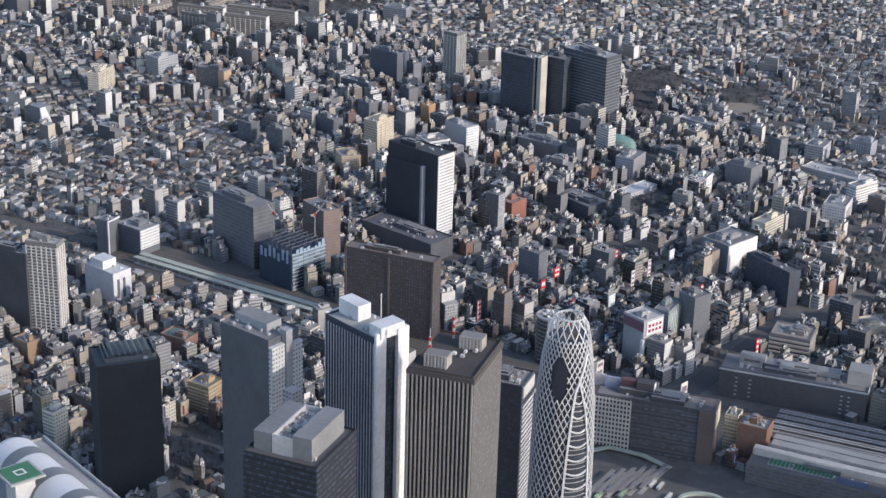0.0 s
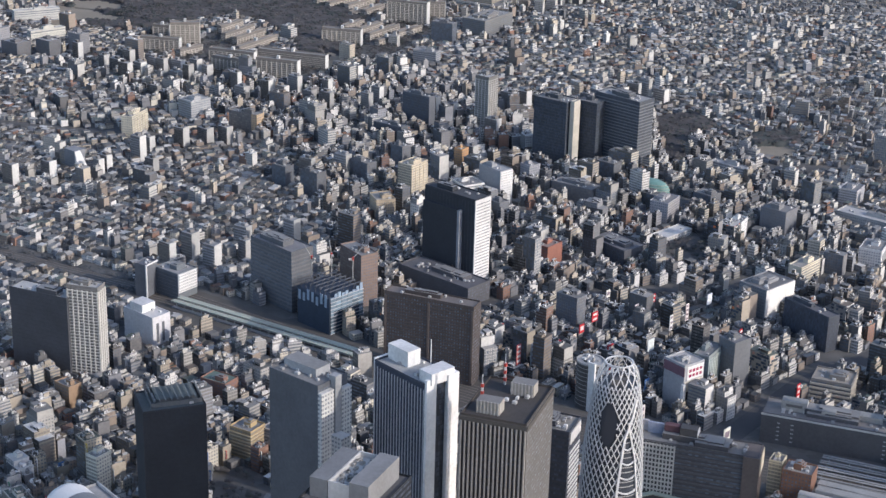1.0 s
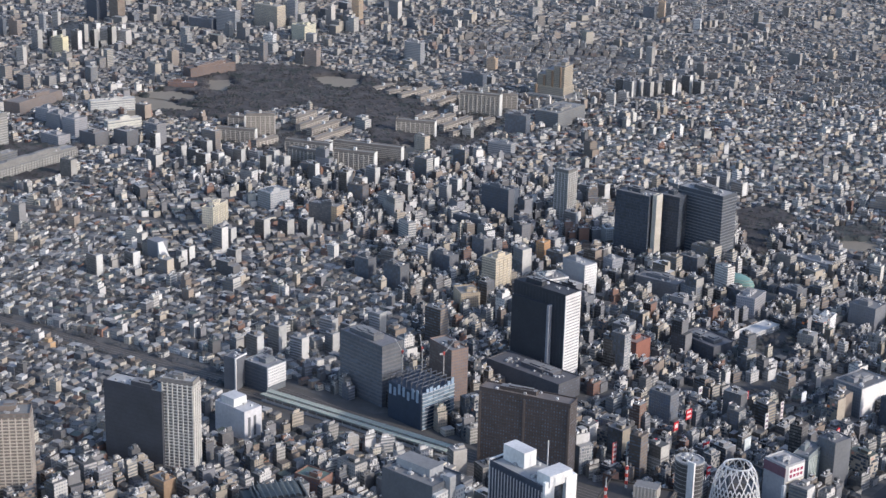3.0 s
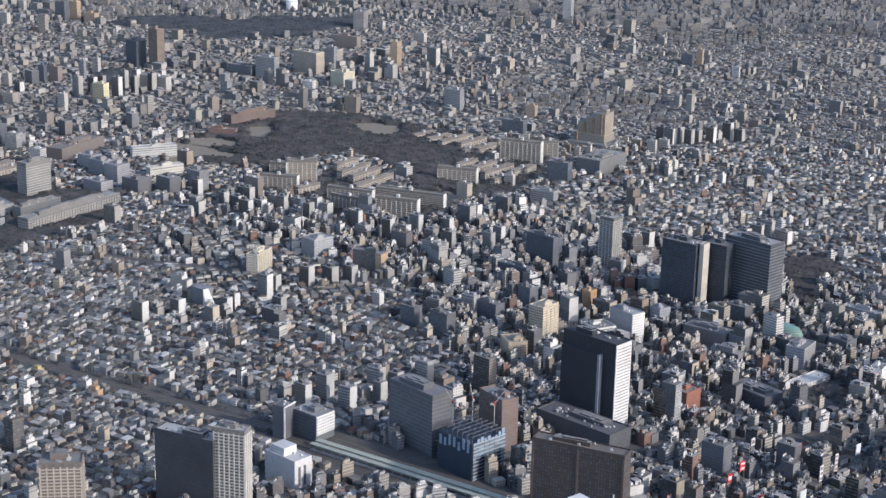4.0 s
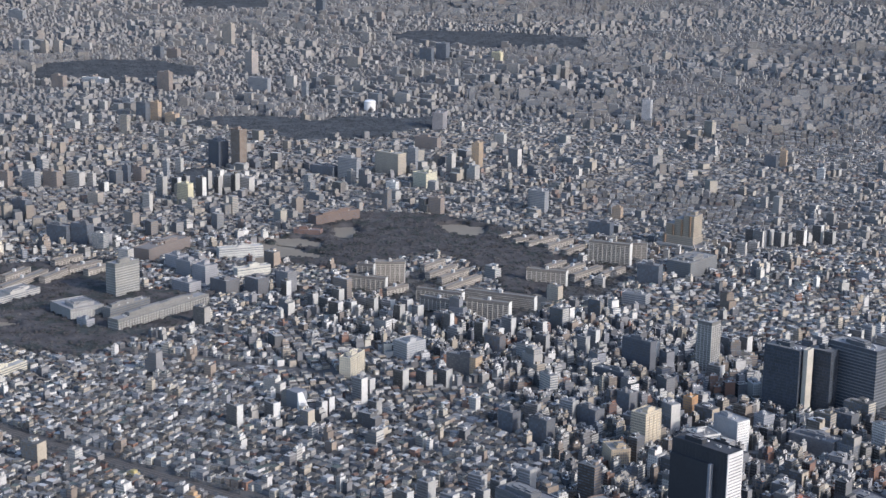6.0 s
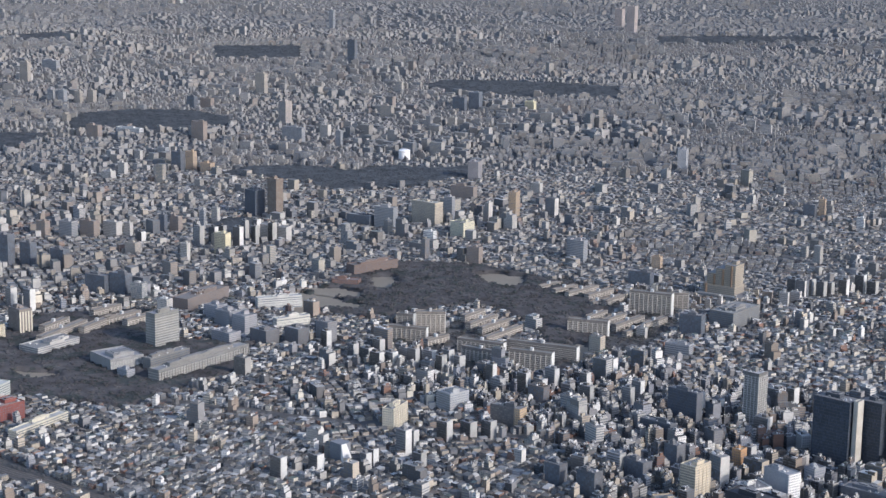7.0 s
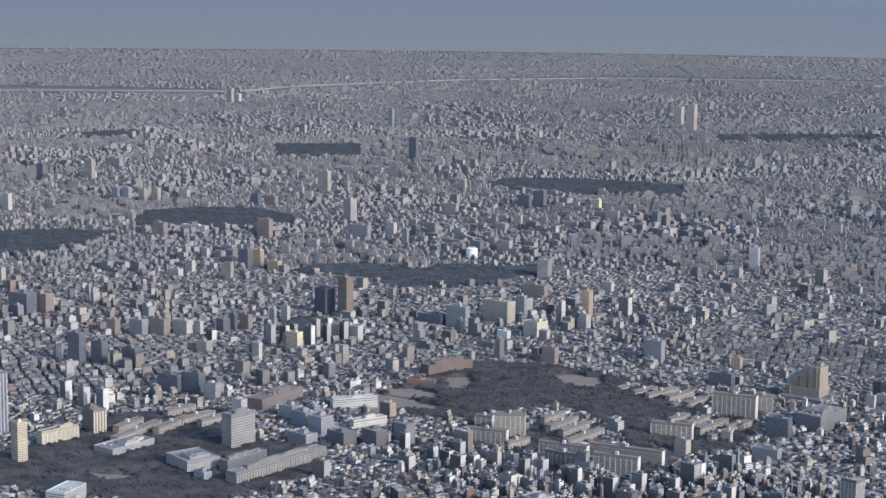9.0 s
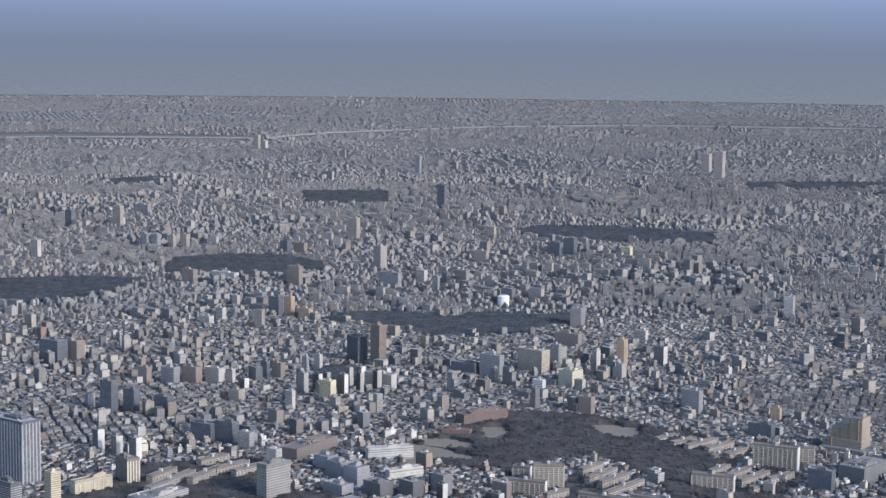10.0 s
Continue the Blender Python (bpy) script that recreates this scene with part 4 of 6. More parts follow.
tower("hotel_slab", "brown brick hotel slab with small windows", "hotel", -46, 1458, 89.6, 17, -22.5, 78, (0.082, 0.068, 0.065), (0.17, 0.15, 0.14), (1, 1, 1, 1), bands=(3.2, 0.5, 0.2, (0.095, 0.079, 0.074)), heads=2, units=5,
      ribs=(("f", 44, 2.2, 0.6, (0.13, 0.105, 0.095)),))
t = tower("hotel_tower", "black hotel tower with a white banded end", "tower", -26.2, 1707, 70, 24, -40.8, 96, BLACK, (0.06, 0.065, 0.075), (0, 0, 0, 0), heads=1, units=8, ribs=(("f", 4.2, 0.4, 0.3, (0.05, 0.056, 0.07)),))
part("front_slab", solid([(0, 0, 0, 48, 5, 82)], (0.03, 0.035, 0.045)), M_CITY, t, at=(-9, -14.5, 0))
part("slab_edge", solid([(0, 0, 0, 3, 5.4, 82)], (0.24, 0.26, 0.3)), M_CITY, t, "grey slab edge", at=(16.6, -14.5, 0))
part("end_panel", solid([(0, 0, 0, 1.2, 24.6, 95)], (0.62, 0.62, 0.62)), M_CITY, t, "white banded end wall", at=(35.5, 0, 1))
me = solid([(0, 0, 0, 0.4, 21, 0.8)], (0.2, 0.21, 0.23))
for k in range(26):
    part("end_window", me, M_GLASS, t, at=(36.2, 0, 6 + 3.4 * k))
tower("cinema_podium", "dark low podium under the hotel tower", "building", -38, 1664, 98, 34, -41.3, 20, (0.1, 0.1, 0.11), (0.11, 0.11, 0.12), (0, 1, 0, 0), heads=2, units=24)
# tower under construction
M_SCAFFOLD = plain_material("pale_blue_scaffold_sheets", (0.17, 0.235, 0.29), 0.6, vary=0.4, small=2, large=9, random=0.45)
t = thing("unfinished_tower", "blue-netted tower under construction with bare columns on top", "tower", -149, 1572, -43.2)
CLEAR.append((-149, 1572, 48, 46, -43.2))
part("netted_core", solid([(0, 0, 0, 47, 45, 38)], DARK), M_NET, t, "dark blue netting")
for k in range(9):
    hh = dress.uniform(6, 17)
    part("netting_panel", solid([(0, 0, 0, 0.5, 3.6, hh)], PALE), M_PANEL, t, "light blue sheeting", at=(23.8, -19 + 4.8 * k, 40 - hh + dress.uniform(-2, 6)))
for k in range(7):
    part("netting_panel", solid([(0, 0, 0, 3.2, 0.5, dress.uniform(8, 14))], PALE), M_PANEL, t, "light blue sheeting", at=(-20 + 6.4 * k, -22.8, dress.uniform(24, 30)))
for i in range(7):
    for j in range(6):
        part("column", solid([(0, 0, 0, 0.8, 0.8, dress.uniform(3, 9))], (0.07, 0.08, 0.1)), M_CITY, t, at=(-21 + 7 * i, -20 + 8 * j, 38))
for i in range(7):
    part("beam", solid([(0, 0, 0, 0.8, 42, 0.8)], (0.08, 0.09, 0.11)), M_CITY, t, at=(-21 + 7 * i, 0, 44))
me = solid([(0, 0, 0, 0.5, 6.6, 3.4)], PALE)
for i in range(6):
    for j in range(10):
        part("scaffold_sheet", me, M_SCAFFOLD, t, at=(24.0 + dress.uniform(0, 0.5), -18 + 7.2 * i, 1 + 3.7 * j))
me = solid([(0, 0, 0, 0.8, 44, 0.35)], (0.3, 0.35, 0.4))
for j in range(11):
    part("walkway", me, M_STEEL, t, at=(24.8, 0, 0.6 + 3.7 * j))
part("lower_skirt", solid([(0, 0, 0, 34, 1, 22)], PALE), M_NET, t, "light blue sheeting", at=(24.3, -1, 2)).rotation_euler = (0, 0, radians(90))
for x, y in ((-169, 1590), (-150, 1600), (-128, 1590)):
    crane = thing("tower_crane", "slim red and grey tower crane on a building site", "crane", x, y, dress.uniform(0, 180), "tower cranes", z=38)
    part("mast", solid([(0, 0, 0, 0.8, 0.8, 22)], PALE), M_CONC, crane)
    part("cab", solid([(0, 0, 0, 1.6, 1.6, 3.5)], PALE), M_RED, crane, "red operator cab", at=(0, 0, 22))
    part("jib", solid([(7, 0, 0, 18, 0.6, 0.6)], PALE), M_CONC, crane, at=(0, 0, 23)).rotation_euler = (0, radians(-50), 0)
    part("counterweight", solid([(-3, 0, 0, 3, 1.8, 1.6)], PALE), M_CONC, crane, at=(0, 0, 22.5))
tower("office_block", "grey banded office block with stepped windows", "building", -202.7, 1624, 64, 28, -43.8, 64.5, (0.12, 0.127, 0.14), (0.2, 0.2, 0.21), (2, 1, 2, 1), bands=(4.2, 1.6, 0.2, (0.15, 0.157, 0.17)), heads=3, units=8)
tower("apartment_tower", "narrow brown apartment tower with small balconies", "tower", -124.8, 1634, 41, 20, -54.4, 55, (0.2, 0.15, 0.13), GREY_ROOF, (3, 1, 3, 1), heads=1)
# twin dark office towers with a pale fin
tower("office_tower", "dark glass office tower with a pale stone end", "tower", 95.9, 2112, 49.5, 28, -36.6, 85, GLASSY, (0.2, 0.2, 0.2), (4, 4, 4, 4), mat=M_GLASS, bands=(4, 0.8, 0.1, (0.07, 0.08, 0.095)), units=8)
t = tower("stair_tower", "pale stone stair tower between glass offices", "tower", 118.6, 2092, 6, 14, -36.6, 87, (0.47, 0.45, 0.4), GREY_ROOF, (0, 0, 0, 0), heads=0, units=0)
tower("office_tower", "dark recessed glass office wing", "tower", 139, 2108, 32, 22, -35, 84, GLASSY, (0.2, 0.2, 0.2), (4, 4, 4, 4), mat=M_GLASS, bands=(4, 0.8, 0.1, (0.07, 0.08, 0.095)), units=3)
tower("office_tower", "tall dark glass office tower with banded sunlit side", "tower", 181.7, 2105, 69, 30, -42, 93, (0.09, 0.1, 0.115), (0.3, 0.3, 0.3), (4, 2, 4, 2), mat=M_GLASS, bands=(4, 1.2, 0.35, (0.17, 0.18, 0.195)), units=14, heads=3)
# rounded white apartment tower
tower("apartment_tower", "slim white apartment tower with grid of balconies", "tower", 8.2, 2256, 22, 22, -35, 73, (0.17, 0.17, 0.165), (0.4, 0.4, 0.4), (3, 3, 3, 3), bands=(3.1, 0.7, 0.3, (0.46, 0.455, 0.44)), ribs=(("f", 5.3, 0.8, 0.5, (0.46, 0.455, 0.44)), ("r", 5.3, 0.8, 0.5, (0.46, 0.455, 0.44))))
tower("office_block", "dark office slab with narrow white end", "building", -82.7, 2246, 47, 13, -39, 47, DARK, (0.16, 0.17, 0.18), (4, 0, 4, 0), mat=M_GLASS)
tower("apartment_tower", "beige apartment tower with ribbed sunlit side", "tower", -80.3, 1939, 20.4, 31, -36.7, 50.5, BEIGE, (0.36, 0.34, 0.3), (3, 1, 3, 1), heads=1, ribs=(("r", 7.6, 0.9, 0.5, BEIGE),))
t = tower("office_block", "grey office tower with white striped end", "building", 18.2, 1955, 37.4, 19.6, -48, 42, (0.3, 0.31, 0.33), (0.3, 0.31, 0.32), (0, 1, 0, 0))
part("white_end", solid([(0, 0, 0, 1.0, 19.8, 42)], WHITE, style=(0, 1, 0, 0)), M_CITY, t, "white end wall", at=(19.2, 0, 0))
tower("office_block", "low white office with slatted front", "building", -14, 1935, 28, 28, -60, 29, (0.6, 0.6, 0.58), GREY_ROOF, (2, 2, 2, 2), ribs=(("r", 2.0, 0.5, 0.4, WHITE),))
tower("office_block", "tan office block with rooftop sign frame", "building", -113.7, 1888, 30, 23, -70, 24, TAN, (0.3, 0.28, 0.25), (1, 1, 1, 1), heads=2)
tower("apartment_tower", "narrow orange-tiled apartment tower", "tower", -23.5, 2053, 12, 15, -32.8, 33, ORANGE, TAN, (1, 1, 1, 1))
tower("apartment_slab", "long apartment slab with pale end wall", "apartments", 314.4, 2066, 50, 14, -40.5, 18, (0.4, 0.4, 0.41), (0.35, 0.35, 0.35), (3, 0, 1, 0), bands=(3, 0.8, 0.4, PALE))
# white block: its front's shade put into grey paint, the sunlit side left white
t = tower("office_block", "white shop block, front painted grey as shade, blank sunlit side white", "building", 292, 1630, 34, 46, -46.9, 34.5, (0.24, 0.25, 0.27), (0.17, 0.17, 0.17), (1, 0, 1, 0), heads=2, units=16)
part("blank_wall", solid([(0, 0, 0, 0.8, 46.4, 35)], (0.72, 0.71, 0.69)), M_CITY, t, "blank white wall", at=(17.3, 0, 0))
tower("office_slab", "dark thin glazed office slab", "building", 325, 1562, 60, 15, -55, 36, (0.07, 0.08, 0.1), (0.14, 0.14, 0.15), (4, 1, 4, 0), mat=M_GLASS)
t = tower("electronics_store", "department store with a large white sign board", "shop", 182.3, 1409, 25, 25, -50.9, 45, (0.36, 0.37, 0.39), (0.42, 0.4, 0.38), (0, 0, 0, 0), units=8)
board = part("sign_board", solid([(0, 0, 0, 0.6, 20, 13)], WHITE), M_CITY, t, "white sign board with dark red bars", at=(12.9, 1, 31))
for row, z in ((0, 7.4), (1, 2.6)):
    for k in range(4):
        part("sign_bar", solid([(0, 0, 0, 0.2, 2.9, 2.7)], (0.3, 0.03, 0.09)), M_CITY, board, "dark red bar", at=(0.4, -6.6 + 4.4 * k, z))
part("show_front", solid([(0, 0, 0, 0.5, 23, 29)], (0.62, 0.58, 0.5)), M_CITY, t, "cream shop front", at=(12.8, 0, 1))
for y, z in ((-5, 12), (5, 16)):
    part("screen", solid([(0, 0, 0, 0.4, 8, 8)], (0.05, 0.04, 0.04)), M_GLASS, t, "dark screen", at=(13.3, y, z))
part("corner_sign", solid([(0, 0, 0, 3, 3, 22)], WHITE), M_CITY, t, "white upright sign", at=(13, -13, 6))
part("top_band", solid([(0, 0, 0, 25.6, 0.5, 9)], (0.18, 0.1, 0.13)), M_CITY, t, "dark band", at=(0, -12.6, 35))
tower("shop_block", "shop block with vertical coloured glass strips", "shop", 209, 1447, 15, 34, -30, 38, (0.2, 0.23, 0.24), GREY_ROOF, (4, 0, 0, 0), ribs=(("r", 3.8, 1.7, 0.5, (0.42, 0.47, 0.45)),))
tower("office_block", "dark grey windowless office block", "building", 234, 1455, 20, 22, -50, 47, (0.14, 0.15, 0.165), (0.2, 0.2, 0.21), (1, 0, 0, 0))
t = tower("department_store", "long dark department store with strip windows over the station", "shop", 177, 1245, 96, 26, -17.3, 46, (0.07, 0.07, 0.078), (0.2, 0.19, 0.18), (2, 0, 2, 0), bands=(4.6, 1.6, 0.3, (0.1, 0.1, 0.11)), heads=3, units=26)
wing = part("grid_wing", solid([(0, 0, 0, 30, 25, 45)], (0.05, 0.052, 0.06), GREY_ROOF), M_CITY, t, "pale wing with square windows", at=(-33.4, -1.2, 1.6))
me = solid([(0, 0, 0, 30.4, 0.7, 1.3)], (0.5, 0.5, 0.48))
for k in range(11):
    part("grid_bar", me, M_CITY, wing, at=(0, -12.8, 2 + 4 * k))
me = solid([(0, 0, 0, 1.1, 0.8, 44)], (0.5, 0.5, 0.48))
for k in range(11):
    part("grid_bar", me, M_CITY, wing, at=(-14.6 + 2.92 * k, -12.9, 0))
for x, y, w, d, h, paint, words in ((-52, 5, 16, 2, 10, (0.5, 0.47, 0.47), "pale roof board"), (-38, 3, 13, 2, 10, (0.3, 0.33, 0.42), "blue and grey roof board"), (-24, 2, 12, 6, 11, (0.12, 0.06, 0.07), "dark red roof board"),
                                    (-10, 0, 14, 9, 12, (0.06, 0.06, 0.065), "black roof hoarding")):
    part("roof_board", solid([(0, 0, 0, w, d, h)], paint), M_CITY, t, words, at=(x, y, 46))
part("white_panel", solid([(0, 0, 0, 0.5, 8, 9)], (0.72, 0.72, 0.7)), M_CITY, t, "blank white panel", at=(-2.6, 0, 48))
part("brown_corner", solid([(0, 0, 0, 13, 25.6, 47)], (0.12, 0.1, 0.095)), M_CITY, t, "brown corner block", at=(43, -1.6, 0))
part("cream_end", solid([(0, 0, 0, 0.6, 20, 16)], (0.6, 0.53, 0.4)), M_CITY, t, "cream end wall", at=(49.9, 0, 30))
t = tower("department_store", "long grey department store with white roof edge", "shop", 307.6, 1336, 126, 34, -19.5, 27, (0.1, 0.1, 0.108), (0.2, 0.19, 0.185), (0, 0, 0, 0), heads=3, units=30)
for x, y, w, d, h in ((-38, 2, 22, 10, 9), (-8, -2, 12, 8, 7), (54, 4, 20, 18, 13), (20, 6, 34, 10, 5)):
    part("plant_box", solid([(0, 0, 0, w, d, h)], (0.38, 0.37, 0.35), (0.26, 0.26, 0.25)), M_CITY, t, "pale rooftop plant box", at=(x, y, 27))
part("sign_bar", solid([(0, 0, 0, 14, 0.3, 2.4)], (0.16, 0.15, 0.15)), M_CITY, t, "dark bar of writing", at=(-38, -3.3, 31))
part("roof_edge", solid([(0, -17.2, 0, 127, 0.8, 1.6), (63.2, 0, 0, 0.8, 34, 1.6)], PALE), M_CITY, t, "pale roof edge", at=(0, 0, 26))
for k in range(4):
    me = solid([(0, 0, 0, 2.4, 0.4, 0.7)], (0.5, 0.5, 0.5))
    for j in range(5):
        part("vent_slit", me, M_CITY, t, at=(-48 + 12 * k if k < 2 else 30 + 6 * k, -17.2, 4 + 4 * j))
tower("shop_block", "orange-brown brick shop block with cream end wall", "shop", 256, 1232, 24, 20, -25, 32, (0.2, 0.11, 0.078), (0.25, 0.24, 0.23), (1, 0, 0, 0), heads=2, units=14)
tower("shop_block", "cream and brown shop block with balconies", "shop", 240, 1244, 11, 14, -25, 34, (0.5, 0.45, 0.34), GREY_ROOF, (3, 0, 0, 0), units=8)
t = tower("station_building", "low station building with pale roofs and green planted strip", "station", 306, 1196, 110, 60, -24.6, 16, (0.14, 0.14, 0.14), (0.13, 0.13, 0.13), (2, 0, 0, 0), heads=2, units=26)
part("upper_roof", solid([(0, 0, 0, 96, 9, 7)], (0.34, 0.34, 0.33), (0.3, 0.3, 0.29)), M_CITY, t, at=(4, 4, 16))
part("upper_roof", solid([(0, 0, 0, 100, 8, 4)], (0.34, 0.34, 0.33), (0.3, 0.3, 0.29)), M_CITY, t, at=(4, 20, 16))
part("front_ledge", solid([(0, 0, 0, 110, 7, 6)], (0.5, 0.48, 0.45), (0.42, 0.41, 0.39)), M_CITY, t, "pale front ledge", at=(0, -8, 16))
part("blue_sign", solid([(0, 0, 0, 24, 0.5, 5)], (0.1, 0.14, 0.24)), M_CITY, t, "dull blue sign band", at=(28, -26.5, 17))
bed = part("roof_garden", solid([(0, 0, 0, 52, 9, 1)], MID), M_CONC, t, "roof deck with rows of green plots", at=(-14, -18, 16))
me = solid([(0, 0, 0, 2.3, 2.2, 0.7)], MID)
for k in range(16):
    for j in range(3):
        part("planting", me, M_GREEN if k < 10 else M_BARE, bed, "planted plot", at=(-24 + 3.2 * k, -3 + 3 * j, 1))

# platform roofs between the stores
CLEAR.append((340, 1262, 170, 58, -23))
CLEAR.append((290, 1135, 170, 80, -24))
for k in range(5):
    t = thing("platform_roof", "long dark grey station platform roof on posts", "station", 335 + 4.0 * k, 1240 + 9.5 * k, -23, "station roofs")
    part("canopy", solid([(0, 0, 6, 132, 6.4, 0.8), (0, 0, 6.8, 132, 1.2, 0.6)], (0.15, 0.15, 0.15), (0.26 + 0.04 * (k % 3), 0.26 + 0.04 * (k % 3), 0.255 + 0.04 * (k % 3))), M_CITY, t)
    part("platform", solid([(0, 0, 0, 132, 5, 1.2)], MID), M_CONC, t)
    me = solid([(0, 0, 1.2, 0.5, 0.5, 5)], MID)
    for j in range(8):
        part("post", me, M_STEEL, t, at=(-60 + 17 * j, 0, 0))

# green rounded hall
t = thing("domed_hall", "round hall under a banded green copper roof", "hall", 211, 2003, -38)
CLEAR.append((211, 2003, 52, 30, -38))
prof = [(1.0, 0), (1.0, 7), (0.93, 10), (0.8, 13), (0.55, 15.5), (0.2, 16.6)]
part("shell", lofted([[(25 * r * math.cos(radians(q)), 13 * r * math.sin(radians(q)), z) for q in range(0, 360, 12)] for r, z in prof], "shell"), M_COPPER, t)
for r, z in ((1.02, 6.4), (0.96, 9.3), (0.84, 12.3)):
    part("pale_band", lofted([[(25 * r * math.cos(radians(q)), 13 * r * math.sin(radians(q)), z + dz) for q in range(0, 360, 12)] for dz in (0, 0.8)], "pale_band"), M_BLADE, t, "pale roof band")

# apartment estates and large blocks near the park
def estate_slab(x, y, w, deg, h, end=WHITE, d=11.0, label="long apartment slab with balconies and white end wall"):
    top = tower("apartment_slab", label, "apartments", x, y, w, d, deg, h, (0.22, 0.2, 0.18), (0.21, 0.207, 0.2), (3, 0, 3, 0), bands=(2.9, 0.7, 0.5, (0.47, 0.435, 0.385)), heads=0, units=0, group="estate slabs", ribs=(("f", 7.5, 1.3, 0.8, (0.48, 0.445, 0.395)),) if w < 90 else ())
    part("end_wall", solid([(0, 0, 0, 0.6, d + 0.4, h + 0.6)], end), M_CITY, top, "white end wall", at=(w / 2 + 0.35, 0, 0))
    part("stair_head", solid([(0, 0, 0, 4, 5, 4.5)], PALE), M_CITY, top, at=(0, 1.5, h))


for x, y, w, deg, h in ((-409, 2763, 61, 62, 13), (-391, 2722, 80, 62, 13), (-369, 2698, 79, 60, 13), (-352, 2648, 100, 60, 13), (-296, 3008, 56, 51, 9), (-268, 2982, 59, 52, 10), (-238, 2966, 84, 54, 12),
                        (-208, 2951, 72, 55, 12), (-209, 2890, 35, 52, 10), (-184, 2915, 61, 58, 11), (-210, 2792, 54, 58, 12), (-180, 2778, 62, 59, 12), (-158, 2750, 84, 58, 13), (-148, 2704, 55, 56, 11), (-116, 2762, 62, 55, 12), (-450, 2596, 47, 52, 13)):
    estate_slab(x, y, w, deg, h, end=(0.4, 0.4, 0.4), d=9.0, label="low apartment slab in a row, lit balcony side and grey roof")
for i, (x, y, w) in enumerate(((-1050, 2585, 66), (-1025, 2548, 120), (-985, 2600, 90), (-960, 2650, 70), (-930, 2640, 60), (-1000, 2690, 60))):
    estate_slab(x, y, w, 74 if i < 3 else 60, 15)
for x, y, w, deg, h, d in ((-467, 2664, 46, 8, 36, 15), (-497, 2610, 64, -11, 24, 11), (-512, 2711, 28, -11, 19, 11), (-377, 2555, 75, -18, 21, 11), (-120, 2848, 71, -17, 38, 14), (-220, 2695, 64, -11, 25, 13), (-285, 2553, 112, -18, 21, 12),
                           (-296, 2448, 65, -16, 37, 12), (-72, 2887, 28, 1, 30, 13), (-374, 2500, 60, -30, 23, 11), (-345, 2478, 52, -28, 26, 11)):
    estate_slab(x, y, w, deg, h, end=(0.58, 0.58, 0.56), d=d, label="tall apartment slab with stacked balconies and white end wall" if h > 30 else "apartment slab with balconies and white end wall")
t = tower("apartment_block", "dark apartment block with an orange-brown end wall", "apartments", -312, 2202, 45, 16, -27.7, 28, (0.13, 0.13, 0.135), GREY_ROOF, (3, 0, 1, 1), heads=3)
part("end_wall", solid([(0, 0, 0, 9, 17, 29)], (0.5, 0.37, 0.24), GREY_ROOF, (1, 1, 1, 0)), M_CITY, t, "orange-brown end bay", at=(18.6, 0, 0))
tower("apartment_block", "cream apartment block with balconies", "apartments", -457.8, 2183, 16, 43, -17.8, 28, (0.6, 0.55, 0.44), GREY_ROOF, (1, 3, 1, 1), heads=4, units=2, ribs=(("r", 7, 0.8, 0.6, (0.62, 0.57, 0.46)),))
t = thing("wedge_block", "dark office block with a white sloping triangular end", "building", -502, 2030, -39)
CLEAR.append((-502, 2030, 26, 18, -39))
part("wall", solid([(-3, 0, 0, 20, 16, 25)], (0.2, 0.21, 0.23), style=(1, 0, 0, 0)), M_CITY, t)
part("white_gable", lofted([[(7.2, -8, 0), (13, -8, 0), (13, 8, 0), (7.2, 8, 0)], [(7.2, -8, 25), (8, -8, 25), (8, 0, 25), (7.2, 0, 25)]], "white_gable"), plain_material("white_render", (0.66, 0.66, 0.65), 0.95, vary=0.1), t, "white sloping end wall")
# hospital
STONE = (0.2, 0.198, 0.19)
tower("hospital_tower", "pale hospital tower block with grid windows", "hospital", -860, 2525, 21, 48, -33, 54, (0.22, 0.22, 0.21), (0.3, 0.3, 0.3), (0, 1, 0, 1), bands=(3.9, 1.4, 0.15, (0.33, 0.33, 0.315)), heads=2)
tower("hospital_wing", "long pale hospital wing with flat bays", "hospital", -772, 2404, 187, 20, 60.4, 20, STONE, (0.27, 0.27, 0.265), (1, 1, 1, 1), bands=(3.7, 1.2, 0.3, (0.33, 0.325, 0.31)), heads=4, units=10, ribs=(("f", 5.5, 1.6, 1.2, (0.3, 0.295, 0.28)),))
tower("hospital_wing", "lower pale hospital wing", "hospital", -824, 2414, 80, 16, 60, 20, STONE, (0.28, 0.275, 0.265), (2, 1, 1, 1), heads=2, units=6)
tower("hospital_wing", "pale low block with upright slats", "hospital", -895, 2404, 60, 54, -44, 19, (0.26, 0.26, 0.26), (0.3, 0.3, 0.3), (0, 0, 0, 0), ribs=(("r", 2.5, 1.0, 0.5, (0.45, 0.45, 0.43)),), heads=3, units=16)
tower("school_hall", "white low hall with wide roof", "school", -1021, 2478, 40, 84, -28, 12, (0.42, 0.41, 0.39), (0.25, 0.25, 0.24), (2, 2, 1, 1), heads=2, units=6)
tower("apartment_tower", "beige and brown paired apartment tower", "tower", -1097, 2565, 34, 22, -40.6, 40, (0.2, 0.175, 0.16), GREY_ROOF, (3, 3, 1, 1), heads=2, ribs=(("r", 5.2, 2.2, 0.6, (0.56, 0.52, 0.43)),))
tower("apartment_tower", "narrow cream apartment tower with small balconies", "tower", -1146, 2386, 18, 16, -38, 60, (0.56, 0.5, 0.37), GREY_ROOF, (3, 3, 1, 1), heads=1, units=2)
